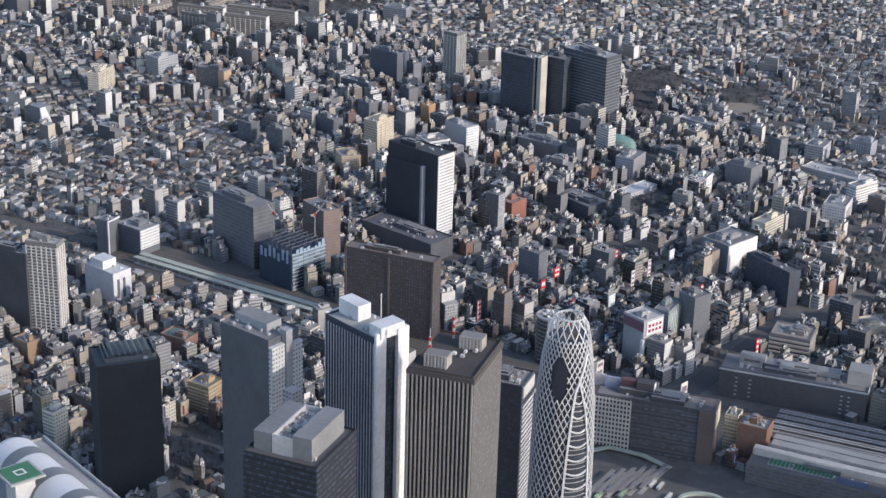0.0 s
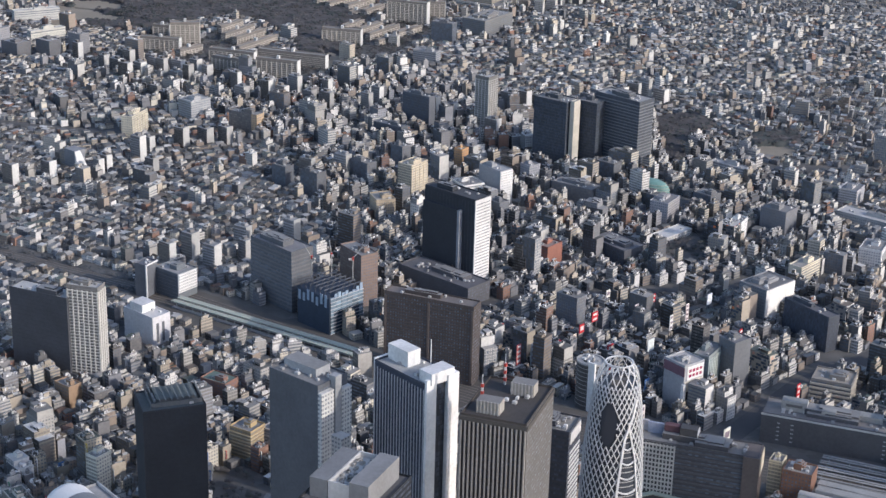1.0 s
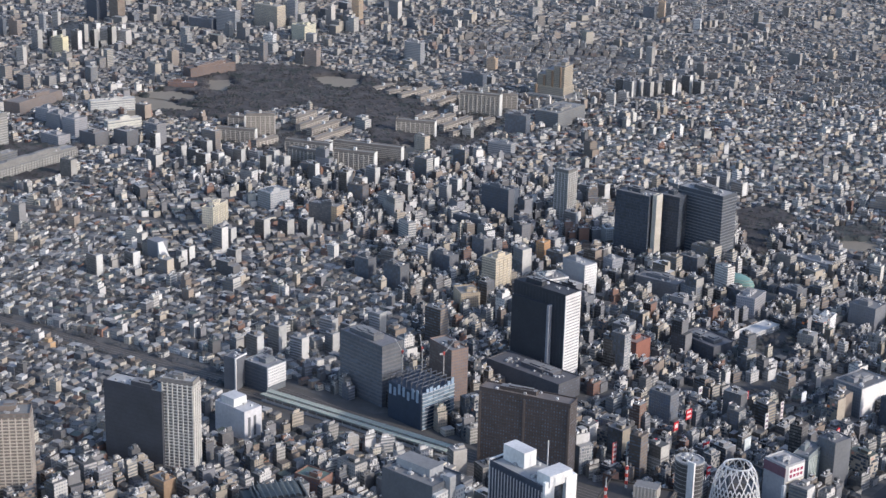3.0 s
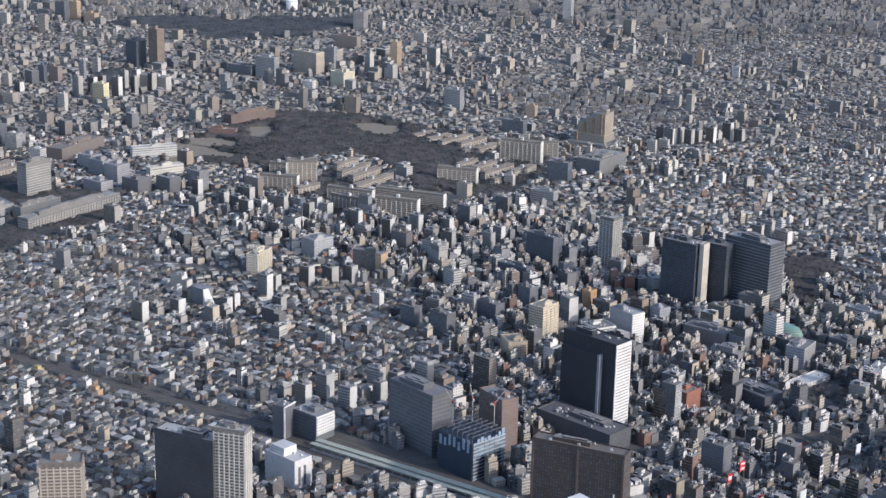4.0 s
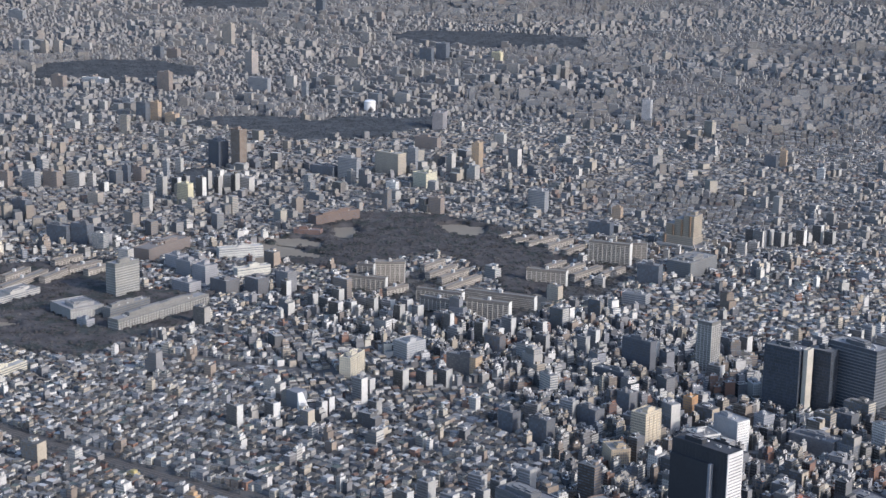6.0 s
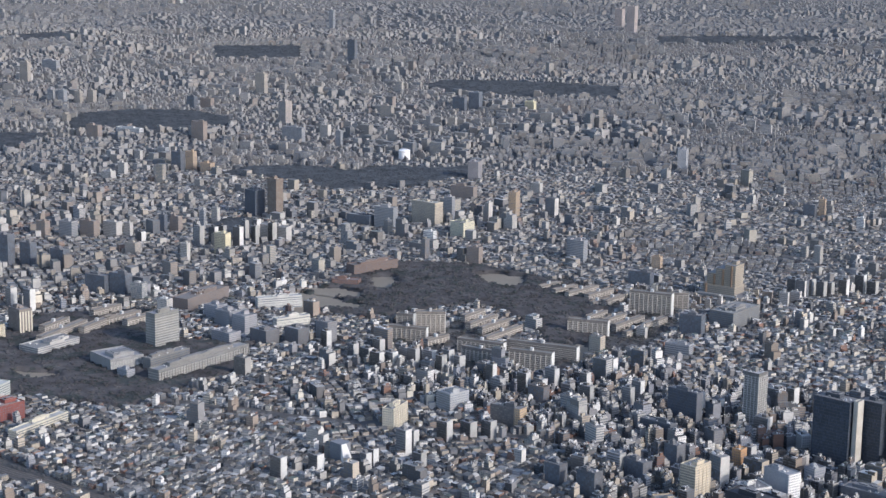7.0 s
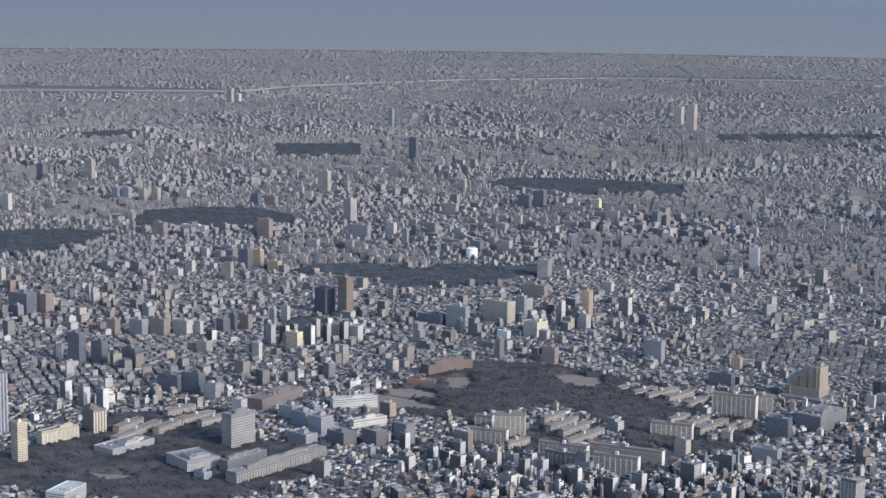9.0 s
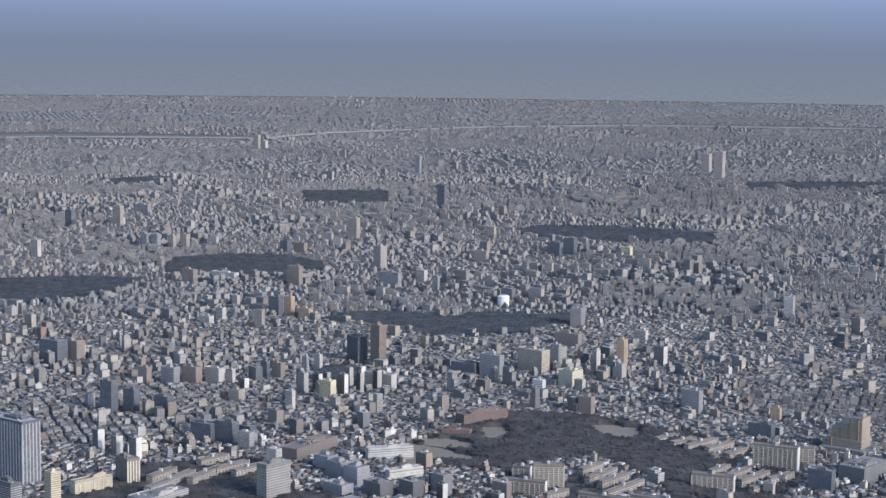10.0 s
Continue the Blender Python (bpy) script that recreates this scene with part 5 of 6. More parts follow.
tower("apartment_tower", "grey apartment tower with white balcony bands", "tower", -1176, 2296, 40, 18, -30, 68, (0.1, 0.11, 0.125), GREY_ROOF, (3, 3, 1, 1), bands=(3.1, 0.9, 0.4, (0.34, 0.35, 0.37)), heads=2, units=2)
tower("apartment_slab", "long cream apartment slab with balconies", "apartments", -1130, 2497, 66, 13, 55.6, 24, (0.42, 0.38, 0.29), GREY_ROOF, (3, 1, 3, 1), bands=(2.9, 0.8, 0.5, (0.56, 0.52, 0.42)), ribs=(("f", 8, 1.4, 0.9, (0.58, 0.54, 0.44)),), units=0)
tower("research_block", "long brown brick research block", "building", -868, 2790, 34, 116, -22, 22, (0.19, 0.16, 0.145), (0.2, 0.185, 0.175), (1, 1, 1, 1), heads=3, units=8)
tower("university_hall", "long red-brown brick hall at the wood's edge", "hall", -622, 3082, 100, 24, 46, 21, (0.16, 0.12, 0.105), (0.17, 0.15, 0.14), (1, 1, 1, 1), heads=3, units=6)
tower("university_hall", "low red-brown brick hall beside the sports ground", "hall", -651, 2972, 48, 20, -6, 12, (0.2, 0.13, 0.11), (0.2, 0.17, 0.16), (1, 1, 1, 1), heads=1, units=2)
tower("school_block", "long white school building beside the sports ground", "school", -735, 2790, 76, 16, 28, 20, (0.46, 0.46, 0.44), (0.4, 0.4, 0.39), (2, 1, 2, 1), bands=(3.8, 1.2, 0.3, (0.5, 0.5, 0.48)))
tower("school_block", "white school building with strip windows", "school", -690, 2670, 60, 14, 40, 17, (0.5, 0.49, 0.44), (0.4, 0.4, 0.39), (2, 1, 2, 1), bands=(3.7, 1.2, 0.3, (0.55, 0.54, 0.48)))
for x, y, w, d, deg, h, g in ((-790, 2660, 34, 26, -35, 26, 0.26), (-755, 2620, 30, 26, -35, 30, 0.3), (-820, 2700, 30, 24, -30, 24, 0.33), (-710, 2560, 36, 28, -35, 24, 0.14), (-660, 2560, 30, 24, -35, 28, 0.13), (-620, 2590, 26, 20, -35, 32, 0.22), (-770, 2560, 40, 24, -35, 18, 0.3)):
    tower("laboratory_block", f"{'dark' if g < 0.2 else 'grey'} laboratory block with flat roof", "building", x, y, w, d, deg, h, (g, g, g * 1.05), (0.27, 0.27, 0.27), (1, 1, 1, 1), group="laboratory blocks")
tower("school_block", "dark red brick school block with white window frames", "school", -964, 2131, 36, 40, -34, 24, (0.2, 0.07, 0.06), (0.3, 0.24, 0.22), (1, 1, 1, 1), heads=1)
tower("school_block", "long cream school building", "school", -904, 2092, 14, 98, -22, 13, (0.52, 0.49, 0.4), (0.4, 0.4, 0.38), (1, 2, 1, 1), heads=1, units=3)
tower("school_gym", "pale school gymnasium with curved light roof", "school", -1014, 2214, 29, 54, -12, 20, (0.46, 0.48, 0.45), (0.5, 0.52, 0.5), (2, 2, 1, 1), heads=0, units=3)
tower("apartment_block", "grey stepped apartment block with rounded top", "apartments", -391, 2266, 28, 34, -42.7, 26, (0.36, 0.37, 0.38), (0.36, 0.36, 0.36), (3, 1, 1, 1), heads=3)
tower("office_block", "long dark office block with low roof", "building", -118, 2180, 46, 15, -34, 24, (0.11, 0.12, 0.135), (0.16, 0.17, 0.18), (4, 1, 1, 1), mat=M_GLASS)
t = tower("stepped_block", "beige apartment building stepping up to a broad tower", "apartments", 6, 2990, 58, 40, -28, 24, (0.35, 0.31, 0.25), TAN, (3, 3, 3, 3), heads=1, units=3)
for w, d, h, x, y in ((17, 30, 20, -18, 2), (18, 32, 30, -1, 2), (20, 34, 38, 17, 2), (9, 14, 44, 19, 2)):
    part("upper_step", solid([(0, 0, 0, w, d, h)], (0.38, 0.335, 0.265), GREY_ROOF, (3, 3, 3, 3)), M_CITY, t, at=(x, y, 24))
for x, z in ((-24, 24), (-12, 40), (4, 50), (20, 58)):
    part("stair_pier", solid([(0, 0, 0, 3.0, 3.0, z + 3)], (0.24, 0.17, 0.12)), M_CITY, t, "brown upright pier", at=(x, -21.2 if z == 24 else -15.5, 0))
part("podium", solid([(0, 0, 0, 84, 56, 11)], (0.4, 0.39, 0.36), GREY_ROOF, (2, 2, 2, 2)), M_CITY, t, "pale low podium", at=(4, -2, 0))

tower("broadcast_block", "wide grey block with set-back upper floor", "building", 14, 2806, 44, 86, -33, 27, (0.2, 0.2, 0.195), (0.26, 0.26, 0.25), (2, 2, 2, 2), heads=3, units=10)
# farther landmarks
tower("office_block", "broad beige office block with small windows", "building", -577.6, 3560, 64, 26, -34, 49, (0.4, 0.355, 0.29), (0.4, 0.38, 0.33), (1, 1, 1, 1), heads=1, units=3)
tower("office_block", "grey-beige office block with ribbon windows", "building", -540, 3666, 39, 22, -30, 37, (0.36, 0.34, 0.3), GREY_ROOF, (2, 1, 1, 1))
tower("apartment_tower", "tall brown apartment tower", "tower", -899, 3558, 27, 20, -36, 87, (0.2, 0.155, 0.125), GREY_ROOF, (3, 3, 3, 3), heads=2)
tower("office_tower", "dark office tower beside the brown one", "tower", -949, 3585, 36, 26, -40, 57, DARK, DARK, (4, 4, 4, 4), mat=M_GLASS)
tower("apartment_tower", "grey-brown far-off apartment tower", "tower", -1165, 4992, 28, 28, -31, 74, (0.33, 0.3, 0.28), GREY_ROOF, (1, 1, 1, 1))
tower("apartment_tower", "brown far-off apartment tower among houses", "tower", -402, 3648, 16, 28, -15, 60, (0.36, 0.28, 0.2), GREY_ROOF, (1, 1, 1, 1))
tower("office_block", "cream office block with flat grey roof", "building", -493, 3446, 34, 36, -32, 31, (0.55, 0.52, 0.4), GREY_ROOF, (1, 1, 1, 1), heads=2)
tower("office_tower", "grey tower at the wood's edge", "tower", -530, 4146, 26, 36, -12, 45, (0.25, 0.24, 0.25), GREY_ROOF, (1, 1, 1, 1))
tower("apartment_tower", "slim grey apartment tower", "tower", -26, 4387, 22, 30, -13, 55, (0.34, 0.35, 0.37), GREY_ROOF, (1, 1, 1, 1))
tower("office_tower", "dark glass tower with pale edge", "tower", -651, 5506, 34, 40, -12, 56, (0.14, 0.16, 0.19), GREY_ROOF, (4, 1, 4, 1), mat=M_GLASS)
for x, y, h in ((-221, 9125, 96), (-157, 8801, 130)):
    tower("apartment_tower", "far pinkish twin apartment tower", "tower", x, y, 40, 46, -20, h, (0.34, 0.3, 0.285), GREY_ROOF, (1, 1, 1, 1), group="far twin towers", units=0)
tower("apartment_tower", "blue-grey apartment tower with white crown", "tower", -1262, 2533, 74, 34, -28, 100, (0.1, 0.115, 0.145), (0.4, 0.4, 0.4), (3, 3, 3, 3), bands=(3.2, 0.6, 0.25, (0.17, 0.19, 0.23)), ribs=(("f", 6.4, 1.7, 0.7, (0.4, 0.42, 0.46)), ("r", 6.6, 1.7, 0.7, (0.4, 0.42, 0.46))), heads=2)
t = thing("storage_tank", "white polished cylinder that glints in the sun", "tank", -739, 4428, 0)
CLEAR.append((-739, 4428, 40, 40, 0))
part("shell", lofted([[(r * math.cos(radians(q)), r * math.sin(radians(q)), z) for q in range(0, 360, 10)] for r, z in ((15, 0), (15, 24), (13, 26), (6, 27.5))], "shell"), plain_material("white_glazed_cladding", (0.82, 0.82, 0.82), 0.25, vary=0.05), t)
part("rim", lofted([[(15.4 * math.cos(radians(q)), 15.4 * math.sin(radians(q)), z) for q in range(0, 360, 10)] for z in (21.5, 23)], "rim"), M_STEEL, t, "grey rim ring")

# station platforms and tracks
for off, wide in ((-6.5, 6.0), (3.5, 7.0)):
    dx, dy = -116 + 307, 1485 - 1604
    length = math.hypot(dx, dy)
    ang = math.degrees(math.atan2(dy, dx))
    t = thing("platform_roof", "long pale green railway platform roof on posts", "station", -211.5 + off * math.sin(radians(-ang)), 1544.5 + off * math.cos(radians(ang)), ang, "platform roofs")
    part("canopy", solid([(0, 0, 7.2, length, wide, 0.9)], PALE), M_BLADE, t)
    part("platform", solid([(0, 0, 0, length, wide - 1.5, 1.2)], MID), M_CONC, t)
    me = solid([(0, 0, 1.2, 0.5, 0.5, 6.0)], PALE)
    for k in range(21):
        part("post", me, M_STEEL, t, at=(-length / 2 + 5 + k * (length - 10) / 20, 0, 0))
    me = solid([(0, 0, 0, 0.7, wide + 0.4, 0.35)], PALE)
    for k in range(42):
        part("canopy_rib", me, M_CONC, t, at=(-length / 2 + 3 + k * (length - 6) / 41, 0, 8.1))


def strip(name, label, pts, half, z, mat, kind="structure", category="road", thick=0.0):
    """A level band along corners, in metres."""
    bm = bmesh.new()
    rows_ = []
    for i, p in enumerate(pts):
        a, b = Vector(pts[max(i - 1, 0)]), Vector(pts[min(i + 1, len(pts) - 1)])
        side = (b - a).normalized()
        side = Vector((-side.y, side.x))
        rows_.append([bm.verts.new(((p[0] + s_ * half * side.x) * S, (p[1] + s_ * half * side.y) * S, z * S)) for s_ in (-1, 1)])
    for a, b in zip(rows_, rows_[1:]):
        bm.faces.new((a[0], b[0], b[1], a[1]))
    if thick:
        out = bmesh.ops.extrude_face_region(bm, geom=bm.faces[:])
        bmesh.ops.translate(bm, vec=(0, 0, -thick * S), verts=[v for v in out["geom"] if isinstance(v, bmesh.types.BMVert)])
    bmesh.ops.recalc_face_normals(bm, faces=bm.faces)
    return tagged(mesh_object(name, bm, mat), label, category, kind=kind)


M_ROAD = plain_material("worn_asphalt", (0.075, 0.076, 0.08), 0.9, vary=0.25)
M_RAIL = plain_material("rusty_rail_steel", (0.16, 0.14, 0.125), 0.6)
for run, half in ((0, 28), (1, 10)):
    strip("railway", "brown ballasted railway tracks through the city", LINES[run][1], half, 0.25 + 0.05 * run, M_BALLAST, category="railway")
    for k in range(8 if run == 0 else 4):
        o = (-17.5 if run == 0 else -7) + 5 * k
        strip("rail", "steel rails", [(x + 0.5 * o, y + 0.87 * o) for x, y in LINES[run][1]], 0.5, 0.5, M_RAIL, category="railway", thick=0.2)
for k, (half, pts) in enumerate(LINES[2:]):
    strip("road", "grey asphalt main road", pts, half - 1, 0.2, M_ROAD)
strip("water", "wide pale river with grassy banks", [(-6400, 9100), (-4600, 11000), (-3095, 11250), (-2820, 12000), (-1870, 13220), (-800, 14000), (900, 14150), (3600, 13650)], 190, 0.3, plain_material("river_grass_and_water", (0.15, 0.15, 0.13), 0.7, vary=0.3, small=30, large=200), category="river")
strip("elevated_expressway", "pale elevated expressway along the far river", [(-6400, 8900), (-4450, 10700), (-3092, 11060), (-2800, 11850), (-1850, 13060), (-700, 13760), (900, 13880), (3600, 13380)], 10, 17, plain_material("pale_viaduct", (0.25, 0.247, 0.24), 0.8), kind="", category="bridge", thick=7)


# ---- more single buildings in the quarters round the station ----
tower("school_building", "long low school building with pale roof edge", "school", 461.6, 1904, 84, 26, -38.8, 11, (0.4, 0.4, 0.39), (0.42, 0.41, 0.4), (1, 0, 1, 0), heads=1, units=4)
t = tower("office_block", "white office block with a framed sunlit front", "building", 435, 1783, 25, 34, -25.3, 20, (0.55, 0.55, 0.56), GREY_ROOF, (1, 0, 1, 1))
part("front_frame", solid(ring(0.8, 34, 0.1, 0.1) + [(0, 0, 3, 0.8, 20, 9)], MID), M_CITY, t, "grey recessed window field", at=(12.6, 0, 3))
tower("apartment_block", "white apartment block with grid of balconies", "apartments", 473, 1835, 13, 38, -51.3, 24, (0.6, 0.6, 0.58), GREY_ROOF, (3, 3, 1, 1), bands=(3.1, 0.9, 0.4, WHITE))
tower("office_block", "cream office block with shaded side", "building", 348, 1723, 16, 40, -40.3, 21, (0.6, 0.55, 0.44), (0.3, 0.29, 0.27), (0, 2, 0, 0))
tower("apartment_block", "grey apartment block with white end", "apartments", 452, 1986, 23, 30, -30, 19, (0.42, 0.42, 0.44), GREY_ROOF, (3, 1, 1, 1))
tower("apartment_block", "blue-grey apartment block with ribbed front", "apartments", 512.7, 2006, 26, 18, -36, 18, (0.34, 0.36, 0.4), GREY_ROOF, (3, 1, 1, 1), ribs=(("f", 3.2, 0.7, 0.5, PALE),))
tower("shop_hall", "low cream hall with blank sunlit wall", "shop", 407, 1476, 26, 36, -70, 13, (0.66, 0.6, 0.46), (0.4, 0.38, 0.35), (0, 0, 0, 0), heads=1, units=8)
tower("office_block", "tall dark grey office block with gridded windows", "building", 343.6, 1869, 33, 26, -38.9, 31, (0.17, 0.175, 0.19), (0.2, 0.2, 0.2), (1, 1, 1, 1), heads=2)
tower("apartment_block", "narrow white apartment block with square windows", "apartments", 294, 1844, 14.5, 22, -27.4, 24, WHITE, GREY_ROOF, (1, 1, 1, 1))
tower("school_building", "long flat white roof over low classrooms", "school", 217, 1843, 20, 56, -44.4, 6, PALE, (0.5, 0.5, 0.49), (1, 1, 1, 1), heads=0, units=2)
tower("office_block", "broad dark office block with flat roof", "building", 152, 1774, 54, 34, -49.7, 19, (0.1, 0.105, 0.12), (0.16, 0.16, 0.17), (4, 0, 0, 0), mat=M_GLASS, heads=2, units=10)
tower("office_block", "red-brown brick office block", "building", 74.8, 1751, 17, 26, -40, 23, (0.27, 0.12, 0.09), (0.26, 0.2, 0.18), (1, 0, 1, 1))
tower("apartment_block", "long dark grey apartment block beside offices", "apartments", 117.4, 1964, 56, 26, -34.5, 21, (0.16, 0.165, 0.18), GREY_ROOF, (3, 1, 1, 1), heads=3)
tower("apartment_block", "stepped grey apartment block with pale corner", "apartments", 216.7, 1906, 23, 34, -30, 25, (0.33, 0.33, 0.35), GREY_ROOF, (1, 3, 1, 1), heads=2)
t = tower("office_block", "glazed office block with white slatted wing", "building", -313, 1636, 33, 27, -36.7, 28, (0.16, 0.18, 0.2), (0.3, 0.3, 0.3), (4, 0, 0, 0), mat=M_GLASS)
part("white_wing", solid([(0, 0, 0, 1.2, 26, 20)], WHITE, style=(0, 1, 0, 0)), M_CITY, t, "white slatted wing", at=(17.1, 0, 8))
t = tower("office_block", "narrow dark block framed by a white portal edge", "building", -342.7, 1631, 14, 19, -27, 35, DARK, DARK, (0, 0, 0, 0), heads=0, units=3)
part("white_edge", solid([(0, 0, 0, 1.4, 1.4, 36)], WHITE), M_CITY, t, "white upright edge", at=(7.2, -9, 0))
part("white_edge", solid([(0, 0, 0, 1.4, 19, 1.6)], WHITE), M_CITY, t, "white roof edge", at=(7.2, 0.4, 34.6))
for x, y, w, d, deg, h, c in ((-200, 1953, 26, 17, -35, 31, 0.12), (-144, 2020, 30, 16, -42, 24, 0.15), (62, 2016, 17, 18, -50, 27, 0.3), (-46, 2027, 24, 16, -50, 24, 0.2), (272, 1950, 25, 22, -42, 19, 0.14),
                              (-864, 2344, 24, 14, -38, 14, 0.3), (-240, 1985, 22, 15, -36, 27, 0.13), (-100, 2070, 20, 16, -40, 30, 0.16), (20, 1880, 22, 16, -44, 26, 0.18), (160, 2040, 28, 18, -38, 26, 0.12)):
    tower("office_block", f"{'dark' if c < 0.17 else 'grey'} office block with flat roof and small windows", "building", x, y, w, d, deg, h, (c, c * 1.03, c * 1.1), (0.2, 0.2, 0.2), (4 if c < 0.17 else 1, 1, 1, 1), group="city blocks")
tower("department_store", "banded cream department store with rounded corner", "shop", 321, 1423, 36, 30, -22, 26, (0.2, 0.19, 0.18), (0.28, 0.26, 0.23), (2, 2, 0, 0), bands=(4.3, 2.0, 0.7, (0.46, 0.42, 0.35)), heads=2, units=16)
t = thing("office_block", "dark drum-shaped office block with a white upright pier", "building", 98, 1402, -40)
CLEAR.append((98, 1402, 28, 28, 0))
part("drum", lofted([[(13 * math.cos(radians(q)), 12 * math.sin(radians(q)), z) for q in range(0, 360, 12)] for z in (0, 44)], "drum"), plain_material("dark_bronze_cladding", (0.07, 0.07, 0.072), 0.5, vary=0.2), t)
part("roof_rim", lofted([[(r * 13 * math.cos(radians(q)), r * 12 * math.sin(radians(q)), z) for q in range(0, 360, 12)] for r, z in ((1.03, 43.6), (1.03, 45.2), (0.92, 45.2), (0.92, 44.2))], "roof_rim"), M_CONC, t, "pale roof rim")
part("roof_plant", clutter(16, 14, 16), M_CITY, t, "mixed cooling units on the roof", at=(0, 0, 44.2))
for k in range(10):
    part("floor_band", lofted([[(13.15 * math.cos(radians(q)), 12.15 * math.sin(radians(q)), 4 + 4 * k + dz) for q in range(0, 360, 12)] for dz in (0, 0.5)], "floor_band"), M_CONC, t)
part("white_pier", solid([(0, 0, 0, 7, 2, 48)], WHITE), M_CITY, t, "white pier", at=(9, -10.5, 0))
tower("apartment_block", "brick apartment house with green roof", "apartments", -236, 1406, 28, 20, -29.5, 14, (0.24, 0.14, 0.11), (0.12, 0.17, 0.15), (1, 1, 1, 1))
tower("apartment_block", "white apartment block with a row of small windows", "apartments", -305, 1214, 12, 16, -34, 36, (0.62, 0.6, 0.52), GREY_ROOF, (3, 1, 1, 1))
tower("apartment_block", "brown and cream apartment block", "apartments", -366, 1374, 20, 14, -39, 20, (0.3, 0.21, 0.14), GREY_ROOF, (1, 0, 1, 1))
tower("apartment_block", "tan apartment block with curved balconies", "apartments", -196, 1290, 22, 20, -30, 26, (0.4, 0.3, 0.17), GREY_ROOF, (3, 3, 1, 1), bands=(3.1, 1.0, 0.5, (0.42, 0.36, 0.26)))
tower("apartment_block", "grey office block with curved banded corner", "building", -172, 1296, 20, 18, -30, 22, (0.25, 0.25, 0.27), GREY_ROOF, (2, 2, 1, 1), bands=(3.3, 1.2, 0.4, (0.36, 0.37, 0.39)))


# sign boards
def billboard(x, y, z, w, h, deg, paint, bars, words):
    t = thing("billboard", words, "sign", x, y, deg, "sign boards", z=z)
    face = part("board", solid([(0, 0, 0, 0.8, w, h)], paint), M_CITY, t)
    for k in range(bars):
        part("sign_bar", solid([(0, 0, 0, 0.2, w * 0.7, h / (2.2 * bars))], (0.62, 0.6, 0.58) if paint[0] > 1.6 * paint[1] or paint[1] > 1.5 * paint[0] else (0.2, 0.16, 0.2)), M_CITY, face, at=(0.45, 0, h * (k + 0.3) / bars))
    me = solid([(0, 0, -z, 0.6, 0.6, z)], (0.2, 0.2, 0.2))
    for s_ in (-0.35, 0.35):
        part("post", me, M_CITY, t, at=(-0.4, s_ * w, 0))


RED, GREEN_S, PINK = (0.5, 0.03, 0.04), (0.03, 0.28, 0.12), (0.45, 0.12, 0.12)
for x, y, z, w, h, paint, bars, words in (
        (112, 1552, 18, 9, 10, RED, 2, "bright red sign board on a rooftop"), (35, 1455, 10, 6, 24, PINK, 5, "upright red sign on a corner block"),
        (64, 1466, 12, 5, 22, GREEN_S, 4, "tall green upright shop sign"), (72, 1462, 12, 5, 24, RED, 4, "tall red upright shop sign"),
        (161, 1490, 16, 10, 12, (0.68, 0.72, 0.7), 0, "blank white sign board on a roof"), (230, 1600, 20, 8, 11, (0.66, 0.68, 0.7), 0, "blank white sign board on a roof"),
        (283, 1392, 6, 5, 26, RED, 5, "tall red upright shop sign"), (204, 1284, 28, 9, 12, (0.7, 0.7, 0.62), 1, "pale lit sign board on a roof"),
        (139, 1345, 14, 10, 14, (0.6, 0.56, 0.54), 2, "pale sign board with dark bars"), (88, 1510, 14, 12, 7, (0.6, 0.52, 0.42), 1, "cream sign band on a roof"),
        (155, 1575, 16, 6, 12, (0.66, 0.58, 0.57), 2, "white and pink sign board"), (124, 1500, 8, 9, 9, (0.4, 0.05, 0.06), 1, "dark red rooftop sign board"),
        (48, 1462, 10, 4, 22, (0.4, 0.48, 0.52), 4, "pale blue upright shop sign"), (140, 1440, 6, 7, 6, (0.7, 0.7, 0.68), 0, "small white sign board"), (120, 1440, 8, 5, 12, RED, 2, "red upright shop sign")):
    billboard(x, y, z, w, h, -42, paint, bars, words)

for x, y, z, w, h, paint, bars, words in (
        (98, 1530, 15, 7, 9, RED, 1, "bright red sign board on a rooftop"), (186, 1545, 14, 5, 16, (0.66, 0.66, 0.64), 3, "white upright sign with dark bars"),
        (175, 1610, 16, 6, 9, RED, 2, "red sign board with pale bars"), (205, 1575, 12, 5, 18, (0.66, 0.6, 0.58), 4, "pale upright sign with dark bars"),
        (20, 1520, 14, 6, 12, PINK, 2, "faded red sign board on a block"), (60, 1580, 16, 7, 8, (0.66, 0.66, 0.65), 0, "blank white sign board on a roof"),
        (130, 1620, 16, 6, 8, (0.64, 0.62, 0.58), 1, "cream sign board on a roof"), (250, 1520, 14, 5, 14, RED, 3, "tall red upright shop sign"),
        (268, 1455, 12, 7, 8, (0.66, 0.66, 0.66), 1, "white sign board on a roof"), (150, 1410, 14, 6, 10, (0.1, 0.2, 0.42), 1, "blue sign board on a roof")):
    billboard(x, y, z, w, h, -42, paint, bars, words)

# bus terminal and ramps before the station
M_DECK = plain_material("grey_deck_concrete", (0.2, 0.195, 0.19), 0.85, vary=0.3)
for k in range(6):
    x, y = 128 + 8.6 * k, 1178 + 2.2 * k
    t = thing("bus_shelter", "long grey bus stop roof on posts", "shelter", x, y, 58, "bus shelters")
    part("canopy", solid([(0, 0, 4.2, 46, 3.4, 0.5)], MID), M_DECK, t)
    part("kerb_island", solid([(0, 0, 0, 50, 4.0, 0.35)], PALE), M_CONC, t)
    me = solid([(0, 0, 0.3, 0.35, 0.35, 4.0)], MID)
    for j in range(8):
        part("post", me, M_STEEL, t, at=(-21 + 6 * j, 0, 0))
CLEAR.append((165, 1168, 140, 116, -17))
